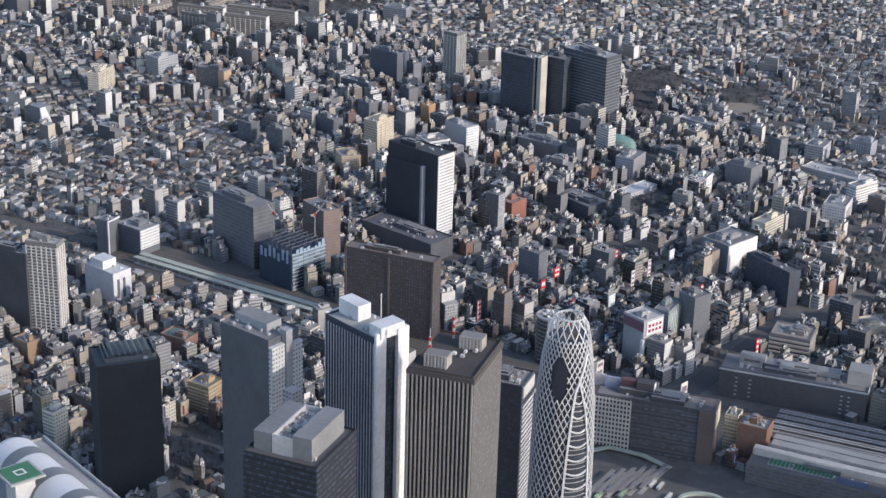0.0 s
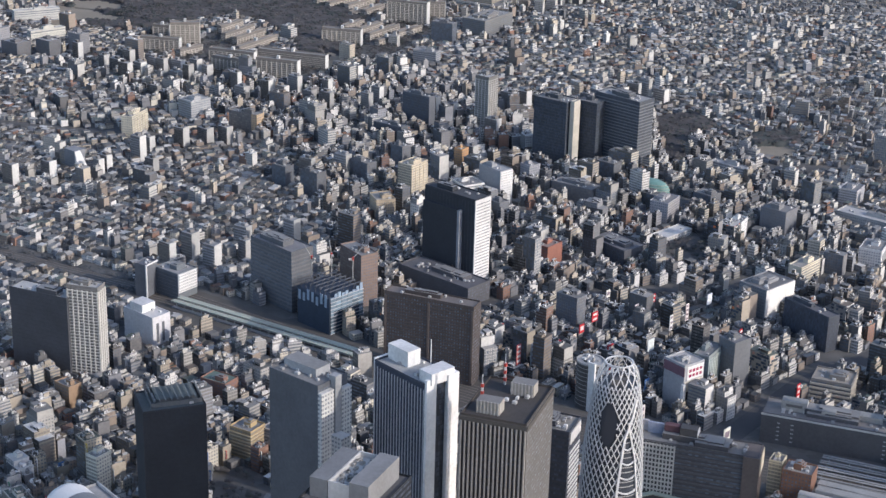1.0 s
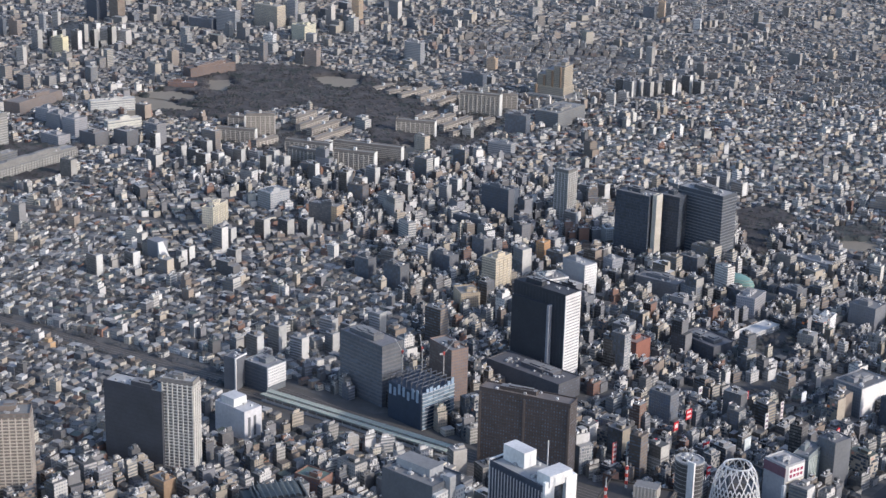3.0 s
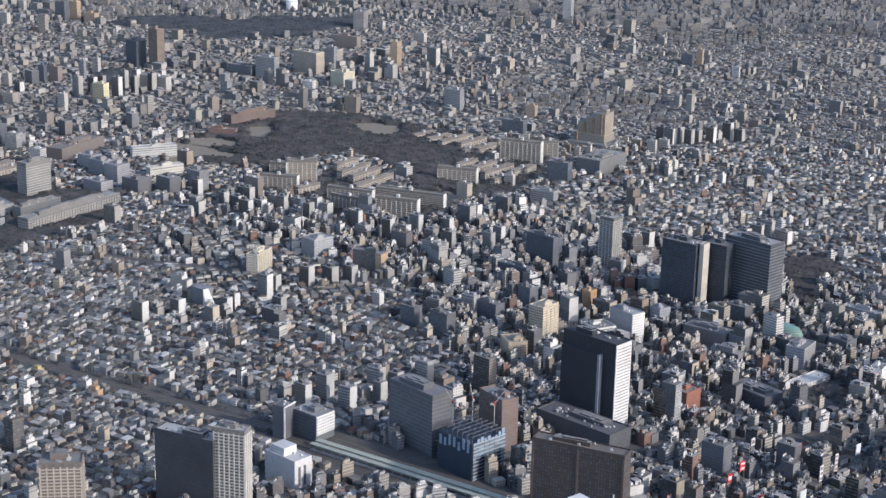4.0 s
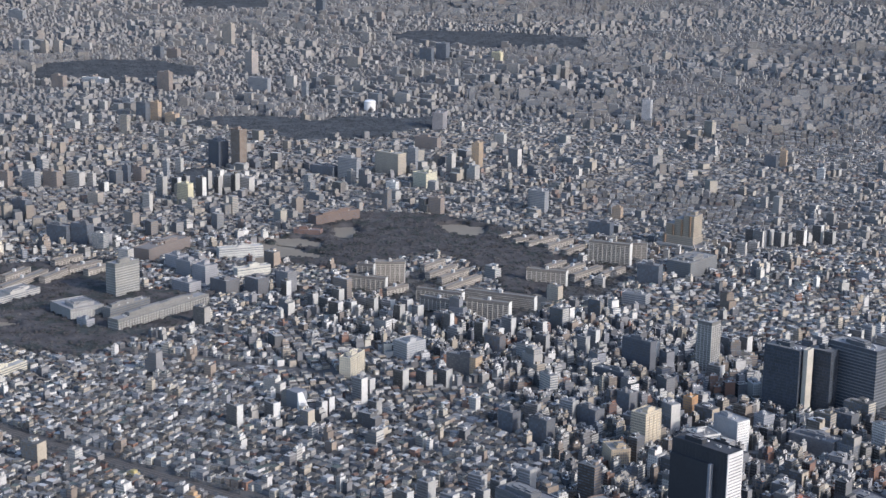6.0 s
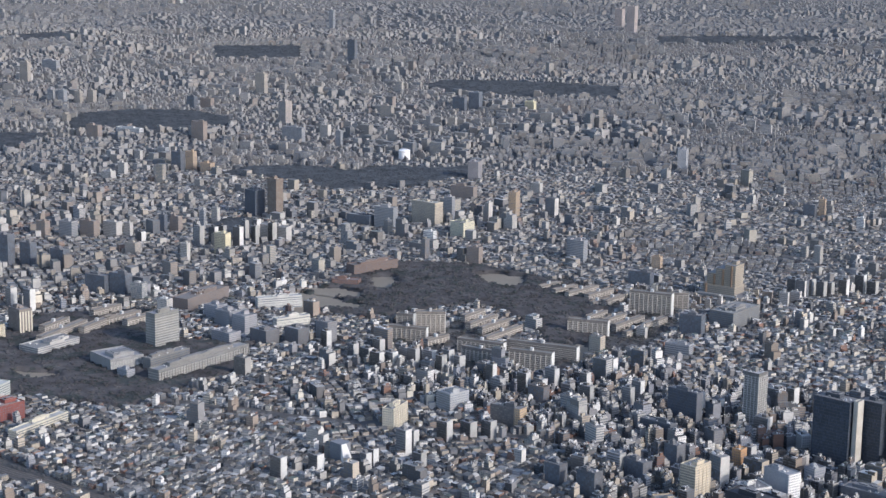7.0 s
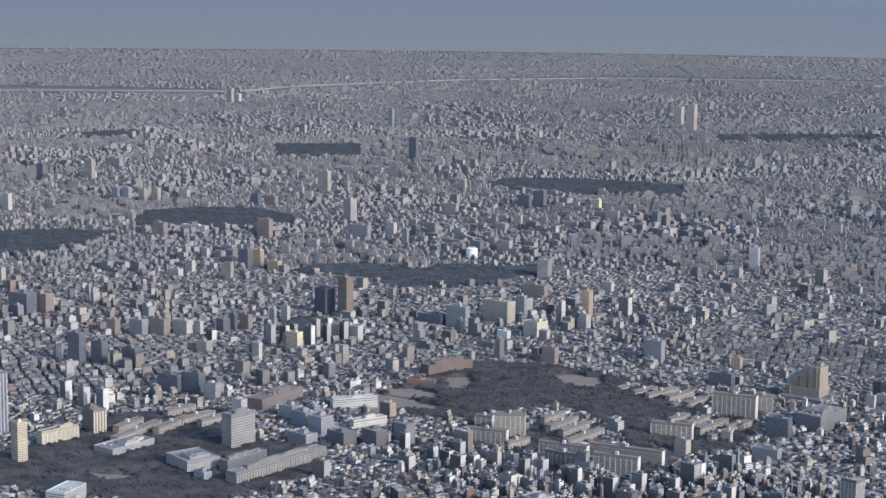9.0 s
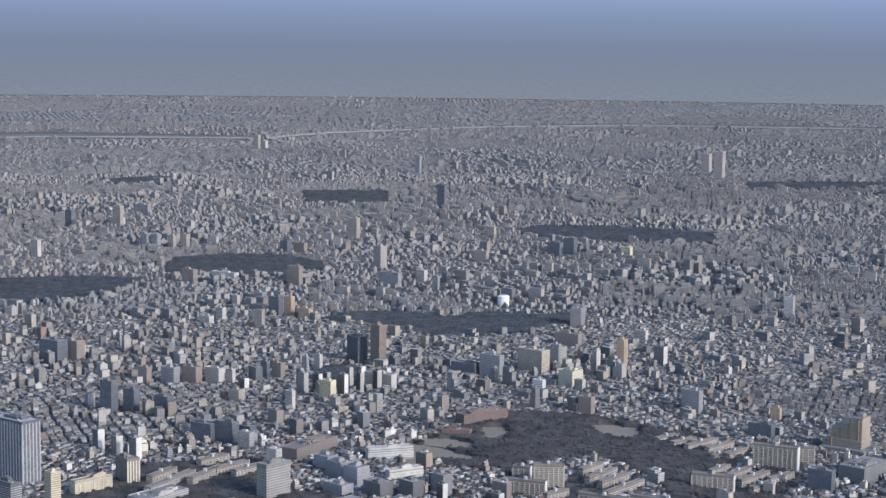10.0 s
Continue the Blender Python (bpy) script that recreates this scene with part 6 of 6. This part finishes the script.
for k in range(9):
    t = thing("bus", "pale city bus parked at a stop", "bus", 124 + 7.2 * k + dress.uniform(-4, 4), 1172 + dress.uniform(-16, 20), 58, "buses")
    part("body", solid([(0, 0, 0.5, 10.5, 2.4, 2.5)], dress.choice([WHITE, (0.5, 0.52, 0.5), (0.3, 0.42, 0.3)])), M_CITY, t)
    part("window_band", solid([(0, 0, 1.6, 10.2, 2.5, 0.8)], BLACK), M_CITY, t, "dark window band")
    for wx in (-3.4, 3.2):
        part("wheel", solid([(wx, -1.05, 0, 1.0, 0.3, 1.0), (wx, 1.05, 0, 1.0, 0.3, 1.0)], BLACK), M_CITY, t)
ramp = [(118, 1228), (140, 1238), (166, 1226), (186, 1206)]
strip("access_ramp", "curved pale ramp down to the station square", ramp, 2.5, 3.0, M_BLADE, kind="", category="ramp", thick=1.0)
loop = [(205 + 17 * math.cos(radians(a)), 1158 + 12 * math.sin(radians(a))) for a in range(-20, 321, 20)]
strip("ramp_loop", "round ventilation ramp with pale kerb", loop, 1.6, 2.0, M_BLADE, kind="", category="ramp", thick=2.0)


# ---- rows of slim apartment towers along the avenues ----
def slim_tower(x, y, w, d, deg, h, wall, end, words):
    top = thing("slim_tower", words, "apartments", x, y, deg, "slim avenue towers")
    CLEAR.append((x, y, w, d, deg))
    # dark walls against pale ends put shade and sun into the paint
    part("wall", solid([(0, 0, 0, w, d, h)], wall, (0.26, 0.26, 0.26), (3, 0, 1, 0)), M_CITY, top)
    part("end_wall", solid([(0, 0, 0, 0.5, d + 0.3, h + 0.8)], end), M_CITY, top, "blank end wall painted pale as if sunlit", at=(w / 2 + 0.28, 0, 0))
    me = solid([(0, -d / 2 - 0.5, 0, w * 0.97, 1.0, 1.0)], tuple(min(0.6, c * 1.1) for c in wall))
    for k in range(1, int(h / 3.1)):
        part("balcony", me, M_CITY, top, at=(0, 0, 3.1 * k))
    part("stair_head", solid([(0, 0, 0, w * 0.35, d * 0.5, 3.4)], wall, GREY_ROOF), M_CITY, top, at=(dress.uniform(-0.2, 0.2) * w, 0, h))
    part("water_tank", solid([(0, 0, 0, 2.6, 2.2, 2.2)], (0.5, 0.5, 0.5)), M_CITY, top, at=(-0.3 * w, 0.2 * d, h))


def avenue(ax, ay, bx, by, n, spread, lo, hi, deg=-36):
    for k in range(n):
        f = (k + dress.uniform(-0.3, 0.3)) / max(n - 1, 1)
        x, y = ax + f * (bx - ax) + dress.uniform(-spread, spread), ay + f * (by - ay) + dress.uniform(-spread, spread)
        if not off_blocks(np.array([x]), np.array([y]), 11)[0]:
            continue
        # g: front paint dark as in shade; e below: end paint pale as in sun
        g = dress.choice([0.09, 0.12, 0.16, 0.2, 0.28])
        warm = dress.choice([1.0, 1.0, 0.92, 0.82])
        wall = (g, g * (1 + warm) / 2, g * warm * 1.03)
        e = dress.choice([0.34, 0.42, 0.5, 0.56])
        h = dress.uniform(0.85 * lo, hi)
        slim_tower(x, y, dress.uniform(11, 20), dress.uniform(8, 12), deg + dress.uniform(-6, 6), h, wall, (e, e, e * 0.97),
                   f"{'slim ' if h > 30 else ''}{colour_word(wall)} apartment tower with {'white' if e > 0.52 else 'pale'} end wall")


avenue(-560, 2500, -230, 2330, 20, 28, 22, 36)
avenue(-640, 2560, -420, 2440, 12, 22, 22, 36)
avenue(-250, 2350, 40, 2250, 12, 30, 22, 36)
avenue(-500, 2020, -330, 2160, 9, 30, 22, 34)
avenue(-250, 2000, 10, 2090, 10, 36, 20, 32)
avenue(-560, 1980, -420, 2030, 5, 20, 22, 32)
avenue(215, 2400, 265, 2400, 9, 12, 26, 34)
avenue(40, 2330, 130, 2310, 5, 12, 22, 32)
avenue(130, 3010, 260, 3060, 9, 20, 26, 36)
avenue(-1200, 2760, -1140, 2700, 5, 12, 30, 40)
avenue(-1060, 3260, -820, 3330, 14, 45, 26, 42)
avenue(-330, 1700, -210, 1800, 8, 26, 20, 34)


# ---- larger blocks beyond the park ----
CLAD = {"tan": ((0.33, 0.3, 0.265), 1), "brown": ((0.25, 0.21, 0.185), 1), "dark": ((0.14, 0.145, 0.16), 4), "grey": ((0.3, 0.305, 0.315), 2),
        "pale": ((0.4, 0.39, 0.375), 3), "white": ((0.6, 0.6, 0.59), 2), "cream": ((0.52, 0.48, 0.34), 3), "orange-tan": ((0.42, 0.32, 0.23), 1)}
SEEN = {1: "small windows", 2: "ribbon windows", 3: "stacked balconies", 4: "glass fronts"}


def far_block(clad, x, y, w, d, h):
    paint, style = CLAD[clad]
    size = "tall slim" if h > 1.6 * w else "long" if w > 2 * h else "mid-rise"
    tower("apartment_block" if style == 3 else "office_block", f"{size} {clad} block with {SEEN[style]} among low houses", "building", x, y, w, d, -24, h, paint, (0.24, 0.24, 0.24), (style, 0 if style == 3 else style, 1, 1), heads=1, units=0, group="blocks beyond the park")


far_block("grey", -1079, 4683, 64, 18, 41)
far_block("brown", -1621, 4610, 41, 18, 41)
far_block("brown", -1341, 4669, 41, 18, 51)
far_block("white", -1559, 4741, 83, 18, 18)
far_block("grey", -1341, 4295, 26, 17, 33)
far_block("dark", -1260, 4136, 29, 18, 48)
far_block("orange-tan", -1229, 4141, 23, 15, 48)
far_block("orange-tan", -1180, 4107, 31, 18, 27)
far_block("pale", -1392, 4248, 18, 11, 30)
far_block("pale", -1371, 4040, 20, 13, 32)
far_block("pale", -1388, 3979, 29, 18, 21)
far_block("brown", -1221, 3307, 36, 18, 34)
far_block("pale", -1177, 3315, 34, 18, 32)
far_block("pale", -1147, 3322, 16, 10, 29)
far_block("grey", -1262, 3299, 33, 18, 33)
far_block("brown", -1310, 3289, 23, 15, 33)
far_block("dark", -1094, 3386, 15, 10, 35)
far_block("brown", -1069, 3393, 22, 14, 32)
far_block("grey", -1023, 3429, 12, 8, 39)
far_block("pale", -1012, 3496, 15, 10, 32)
far_block("pale", -858, 3343, 73, 18, 30)
far_block("cream", -925, 3190, 26, 17, 42)
far_block("pale", -977, 3111, 16, 10, 36)
far_block("dark", -1188, 3027, 32, 18, 35)
far_block("dark", -1248, 3028, 26, 17, 45)
far_block("dark", -1288, 3022, 28, 18, 60)
far_block("dark", -1058, 2838, 44, 18, 34)
far_block("dark", -1016, 2830, 36, 18, 40)
far_block("dark", -985, 2842, 26, 18, 32)
far_block("dark", -1566, 3470, 52, 30, 46)
far_block("brown", -1530, 3490, 40, 24, 42)
far_block("tan", -1091, 3160, 24, 16, 24)
far_block("dark", -1524, 5306, 29, 18, 43)
far_block("brown", -1478, 5316, 40, 18, 36)
far_block("tan", -1870, 5380, 26, 17, 44)
far_block("tan", -1910, 5370, 23, 15, 41)
far_block("grey", -1960, 5360, 26, 17, 45)
far_block("grey", -1997, 5367, 25, 16, 44)
far_block("grey", -537, 3618, 19, 12, 50)
far_block("grey", -656, 3502, 46, 18, 45)
far_block("white", -543, 3312, 22, 14, 35)
far_block("brown", -444, 3183, 26, 16, 34)
far_block("dark", -694, 5431, 43, 18, 47)
far_block("pale", -372, 3977, 24, 15, 25)
far_block("grey", -253, 3231, 30, 18, 44)
far_block("brown", -531, 3871, 59, 18, 31)
far_block("dark", -713, 3523, 57, 18, 23)
far_block("tan", -898, 5241, 39, 18, 38)
far_block("tan", -530, 5391, 22, 14, 34)
far_block("cream", -470, 5407, 32, 18, 43)
far_block("brown", -362, 5394, 29, 18, 34)
far_block("pale", -1001, 4739, 27, 17, 42)
far_block("grey", -945, 4634, 17, 11, 41)
far_block("grey", -258, 3263, 31, 18, 40)
far_block("orange-tan", -106, 3201, 18, 12, 24)
far_block("dark", -136, 3061, 42, 18, 26)
far_block("dark", -57, 2725, 37, 18, 33)
far_block("pale", 105, 2942, 15, 9, 24)
far_block("pale", 128, 2977, 17, 11, 18)
far_block("dark", 232, 3794, 26, 17, 28)
far_block("orange-tan", 258, 3795, 14, 9, 39)
far_block("pale", 220, 3087, 17, 11, 25)
far_block("pale", 241, 3100, 14, 9, 21)
far_block("pale", 257, 3113, 10, 6, 17)
far_block("white", 324, 3667, 16, 10, 25)
far_block("dark", 142, 3011, 19, 12, 32)
far_block("grey", -81, 2589, 39, 18, 20)
far_block("pale", -136, 2690, 15, 10, 17)
far_block("dark", -2427, 5840, 30, 18, 62)
far_block("tan", -2277, 5912, 36, 18, 74)
far_block("grey", -2317, 6300, 70, 20, 42)
far_block("grey", -1642, 8555, 26, 18, 95)
far_block("dark", -1250, 6755, 34, 20, 105)
far_block("tan", -2884, 10140, 36, 24, 85)
far_block("pale", -2841, 10150, 36, 24, 52)
far_block("pale", -2227, 5028, 28, 16, 56)
far_block("pale", -2303, 5970, 66, 18, 27)
far_block("tan", -1386, 5695, 36, 20, 78)


# ---- woods and fields ----
def crown_template(seed, fine=True):
    bm = bmesh.new()
    if fine:
        bmesh.ops.create_icosphere(bm, subdivisions=1, radius=1.0)
    else:
        bmesh.ops.create_uvsphere(bm, u_segments=4, v_segments=3, radius=1.0)
        bmesh.ops.triangulate(bm, faces=bm.faces)
    r = random.Random(seed)
    for v in bm.verts:
        v.co *= r.uniform(0.62, 1.25)
        v.co.z *= 0.7
    vs = np.array([v.co[:] for v in bm.verts])
    fs = np.array([[v.index for v in f.verts] for f in bm.faces])
    bm.free()
    return vs, fs


CROWNS = [crown_template(k) for k in range(6)]
FAR_CROWNS = [crown_template(k, False) for k in range(6)]


def wood(name, label, x, y, size, mat, category="trees", clumps=3, shapes=CROWNS):
    """Many uneven crowns, each of a few clumps on a short trunk, as one mesh."""
    n = len(x)
    spin = rng.uniform(0, 2 * math.pi, n)
    c, s = np.cos(spin), np.sin(spin)
    vs, fs, outs, count = [], [], [], 0
    kind = rng.integers(0, 6, (n, clumps))
    off = rng.uniform(-0.7, 0.7, (n, clumps, 2)) * size[:, None, None]
    up = rng.uniform(1.2, 1.6, (n, clumps)) * size[:, None]
    big = rng.uniform(0.4, 0.75, (n, clumps)) * size[:, None]
    for j in range(clumps):
        for t_, (tv, tf) in enumerate(shapes):
            k = np.where(kind[:, j] == t_)[0]
            if not len(k):
                continue
            v = np.empty((len(k), len(tv), 3))
            v[:, :, 0] = (c[k, None] * tv[:, 0] - s[k, None] * tv[:, 1]) * big[k, j, None] + (x[k] + off[k, j, 0])[:, None]
            v[:, :, 1] = (s[k, None] * tv[:, 0] + c[k, None] * tv[:, 1]) * big[k, j, None] + (y[k] + off[k, j, 1])[:, None]
            v[:, :, 2] = tv[:, 2] * big[k, j, None] + up[k, j, None]
            vs.append(v.reshape(-1, 3))
            outs.append((v - v.mean(1, keepdims=True)).reshape(-1, 3))
            fs.append((tf[None] + (np.arange(len(k)) * len(tv))[:, None, None] + count).reshape(-1, 3))
            count += len(k) * len(tv)
    trunk = np.stack([np.stack([x + dx, y + dy, size * h], -1) for dx, dy, h in ((-0.25, 0, 0), (0.25, 0, 0), (0, 0.4, 0), (0, 0, 1.6))], 1)
    vs.append(trunk.reshape(-1, 3))
    outs.append((trunk - trunk.mean(1, keepdims=True)).reshape(-1, 3))
    fs.append((np.array([(0, 1, 3), (1, 2, 3), (2, 0, 3)])[None] + (np.arange(n) * 4)[:, None, None] + count).reshape(-1, 3))
    me = bpy.data.meshes.new(name)
    me.from_pydata((np.concatenate(vs) * S).tolist(), [], np.concatenate(fs).tolist())
    # normals bent towards the sky imitate light that thin twigs catch from all sides
    lean = np.concatenate(outs)
    lean = lean / (np.linalg.norm(lean, axis=1, keepdims=True) + 1e-6) * 0.4 + np.array([0, 0, 1.0])
    lean /= np.linalg.norm(lean, axis=1, keepdims=True)
    me.polygons.foreach_set("use_smooth", np.ones(len(me.polygons), bool))
    me.normals_split_custom_set_from_vertices(lean.tolist())
    return tagged(mesh_object(name, me, mat), label, category, kind="stuff")


def canopy_fill(poly, cell, height):
    """A sheet of twigs near crown height, added to cover the dark gaps between crowns: uneven, with a ragged edge."""
    lo, hi = poly.min(0) - cell, poly.max(0) + cell
    nx, ny = int((hi[0] - lo[0]) / cell) + 1, int((hi[1] - lo[1]) / cell) + 1
    gx, gy = np.meshgrid(lo[0] + np.arange(nx) * cell, lo[1] + np.arange(ny) * cell)
    gx, gy = gx + rng.uniform(-0.4, 0.4, gx.shape) * cell, gy + rng.uniform(-0.4, 0.4, gy.shape) * cell
    ok = inside(gx, gy, poly) & off_blocks(gx, gy, 2.5)
    for field in FIELDS.values():
        ok &= ~inside(gx, gy, field)
    gz = np.where(ok, height * rng.uniform(0.85, 1.05, gx.shape), 0.3)
    idx = np.arange(nx * ny).reshape(ny, nx)
    quads = np.stack([idx[:-1, :-1], idx[:-1, 1:], idx[1:, 1:], idx[1:, :-1]], -1).reshape(-1, 4)
    some = ok.ravel()[quads].any(1)
    me = bpy.data.meshes.new("canopy_fill")
    me.from_pydata((np.stack([gx, gy, gz], -1).reshape(-1, 3) * S).tolist(), [], quads[some].tolist())
    me.polygons.foreach_set("use_smooth", np.ones(len(me.polygons), bool))
    return me


def scatter(poly, gap):
    lo, hi = poly.min(0), poly.max(0)
    n = int((hi - lo).prod() / gap ** 2)
    p = rng.uniform(lo, hi, (n, 2))
    return p[inside(p[:, 0], p[:, 1], poly)]


for key, gap, r in (("toyama", 5.8, 4.0), ("mid_wood", 6.5, 4.6), ("tower_grove", 7, 4.2), ("west_wood", 8.5, 5.4), ("far_wood", 11, 6.8), ("east_wood", 10, 6.2), ("grave_wood", 9.5, 5.6), ("north_wood", 10, 6.5), ("right_wood", 13, 8), ("school_wood", 5.2, 3.6), ("field_wood", 5.2, 3.6), ("clinic_wood", 6.2, 3.8)):
    p = scatter(PARKS[key], gap)
    ok = off_blocks(p[:, 0], p[:, 1], 2.0)
    for field in FIELDS.values():
        ok &= ~inside(p[:, 0], p[:, 1], field)
    p = p[ok]
    mat = M_WOOD if key in ("toyama", "clinic_wood", "school_wood", "field_wood") else M_HAZED_PINE
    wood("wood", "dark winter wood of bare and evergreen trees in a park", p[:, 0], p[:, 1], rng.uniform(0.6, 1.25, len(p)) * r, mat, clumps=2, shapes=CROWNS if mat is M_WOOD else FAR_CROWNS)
    tagged(mesh_object("canopy_fill", canopy_fill(PARKS[key], 1.1 * gap, 1.65 * r), mat), "sheet of twigs added between park crowns to cover dark gaps", "shrubs", kind="stuff")
for green in GREENS:
    p = scatter(green, 9)
    p = p[off_blocks(p[:, 0], p[:, 1], 2.0)]
    wood("court_trees", "bare trees in courts and squares between buildings", p[:, 0], p[:, 1], rng.uniform(2.2, 4.0, len(p)), M_WOOD)
for key, poly in PARKS.items():
    bm = bmesh.new()
    bm.faces.new([bm.verts.new((x * S, y * S, 0.25 * S)) for x, y in poly])
    bmesh.ops.recalc_face_normals(bm, faces=bm.faces)
    tagged(mesh_object("park_ground", bm, M_LITTER), "brown leaf-covered ground of a park", "ground", kind="structure")
for key, poly in FIELDS.items():
    bm = bmesh.new()
    bm.faces.new([bm.verts.new((x * S, y * S, 0.4 * S)) for x, y in poly])
    bmesh.ops.recalc_face_normals(bm, faces=bm.faces)
    tagged(mesh_object("sports_ground", bm, M_BARE), "bare beige open ground without trees", "field", kind="structure")


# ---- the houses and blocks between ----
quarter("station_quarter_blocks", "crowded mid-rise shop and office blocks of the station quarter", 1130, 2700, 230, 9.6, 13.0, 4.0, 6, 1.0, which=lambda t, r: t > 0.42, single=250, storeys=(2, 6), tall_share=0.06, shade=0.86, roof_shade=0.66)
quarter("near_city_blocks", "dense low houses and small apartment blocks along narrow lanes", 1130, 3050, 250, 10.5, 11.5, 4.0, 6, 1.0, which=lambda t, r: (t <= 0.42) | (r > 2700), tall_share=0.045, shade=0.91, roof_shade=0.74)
# From here outward the haze is put into evener, cooler paint and turned fronts
quarter("park_side_blocks", "low houses and apartment blocks round the park and beyond", 3050, 4300, 300, 13.0, 13.5, 4.0, 6, 0.97, mixed=0.35, shade=0.74, haze_blend=0.2, tall_share=0.08)
quarter("middle_city_blocks", "close-packed pale houses and apartment blocks beyond the park", 4300, 8600, 420, 16.5, 17.5, 4.5, 6, 0.95, mixed=0.7, shade=0.7, haze_blend=0.55, tall_share=0.5, low_share=0.35, facing=-12, swing=22, tint=(0.98, 1.0, 1.03))
quarter("far_city_blocks", "grey spread of distant buildings on the plain", 8600, 13600, 800, 33, 37, 8, 6, 0.9, mixed=0.86, shade=0.63, storeys=(3, 5), tall_share=0.5, haze_blend=0.75, facing=8, swing=25, low_share=0.3, tint=(0.96, 1.0, 1.06))
quarter("farthest_city_blocks", "grey spread of buildings towards the horizon, painted faint as in haze", 13600, 19400, 1100, 56, 62, 10, 6, 0.5, mixed=0.95, shade=0.63, storeys=(3, 4), tall_share=0.12, haze_blend=0.9, facing=24, swing=12, tint=(0.94, 1.0, 1.08))

# low sheds beside the railway
for x, y, w, d, h, paint, words in ((-640, 1775, 14, 9, 7, (0.5, 0.42, 0.2), "small yellow-ochre railway shed"), (-560, 1715, 16, 10, 9, (0.5, 0.34, 0.2), "orange-brown house with stepped roof"),
                                    (-520, 1708, 20, 12, 6, (0.3, 0.3, 0.29), "grey railway depot shed"), (-700, 1830, 24, 10, 6, (0.26, 0.25, 0.24), "long grey depot shed")):
    t = thing("depot_shed", words, "shed", x, y, -30)
    part("wall", solid([(0, 0, 0, w, d, h)], paint, tuple(0.8 * c for c in paint)), M_CITY, t)
    part("upper_box", solid([(0, 0, 0, 0.4 * w, 0.6 * d, 0.5 * h)], paint, tuple(0.8 * c for c in paint)), M_CITY, t, at=(0.15 * w, 0, h))
    part("roof_edge", solid(ring(w + 0.4, d + 0.4, 0.6, 0.5), (0.4, 0.4, 0.38)), M_CONC, t, at=(0, 0, h))

# bushes on the railway bank
bx_ = rng.uniform(0, 1, 260)
side_ = rng.choice([-1.0, 1.0], 260) * rng.uniform(10, 14, 260)
wood("bank_trees", "low dark bushes along the railway bank", -1150 + 551 * bx_ + 0.48 * side_, 2080 - 303 * bx_ + 0.88 * side_, rng.uniform(1.6, 3.2, 260), M_HAZED_PINE, clumps=2)
bx_ = rng.uniform(0, 1, 140)
side_ = rng.choice([-1.0, 1.0], 140) * rng.uniform(10, 14, 140)
wood("bank_trees", "low dark bushes along the railway bank", -599 + 259 * bx_ + 0.47 * side_, 1777 - 139 * bx_ + 0.88 * side_, rng.uniform(1.6, 3.2, 140), M_HAZED_PINE, clumps=2)

# garden and street trees between the houses
n = 2800
r_ = np.sqrt(rng.uniform(1250 ** 2, 5200 ** 2, n))
a_ = np.radians(rng.uniform(-27, 18, n))
gx, gy = r_ * np.sin(a_), r_ * np.cos(a_)
ok = is_free(gx, gy, 1.0)
wood("garden_trees", "small dark trees in gardens and along streets", gx[ok], gy[ok], rng.uniform(2.0, 4.5, ok.sum()), M_HAZED_PINE, clumps=2)
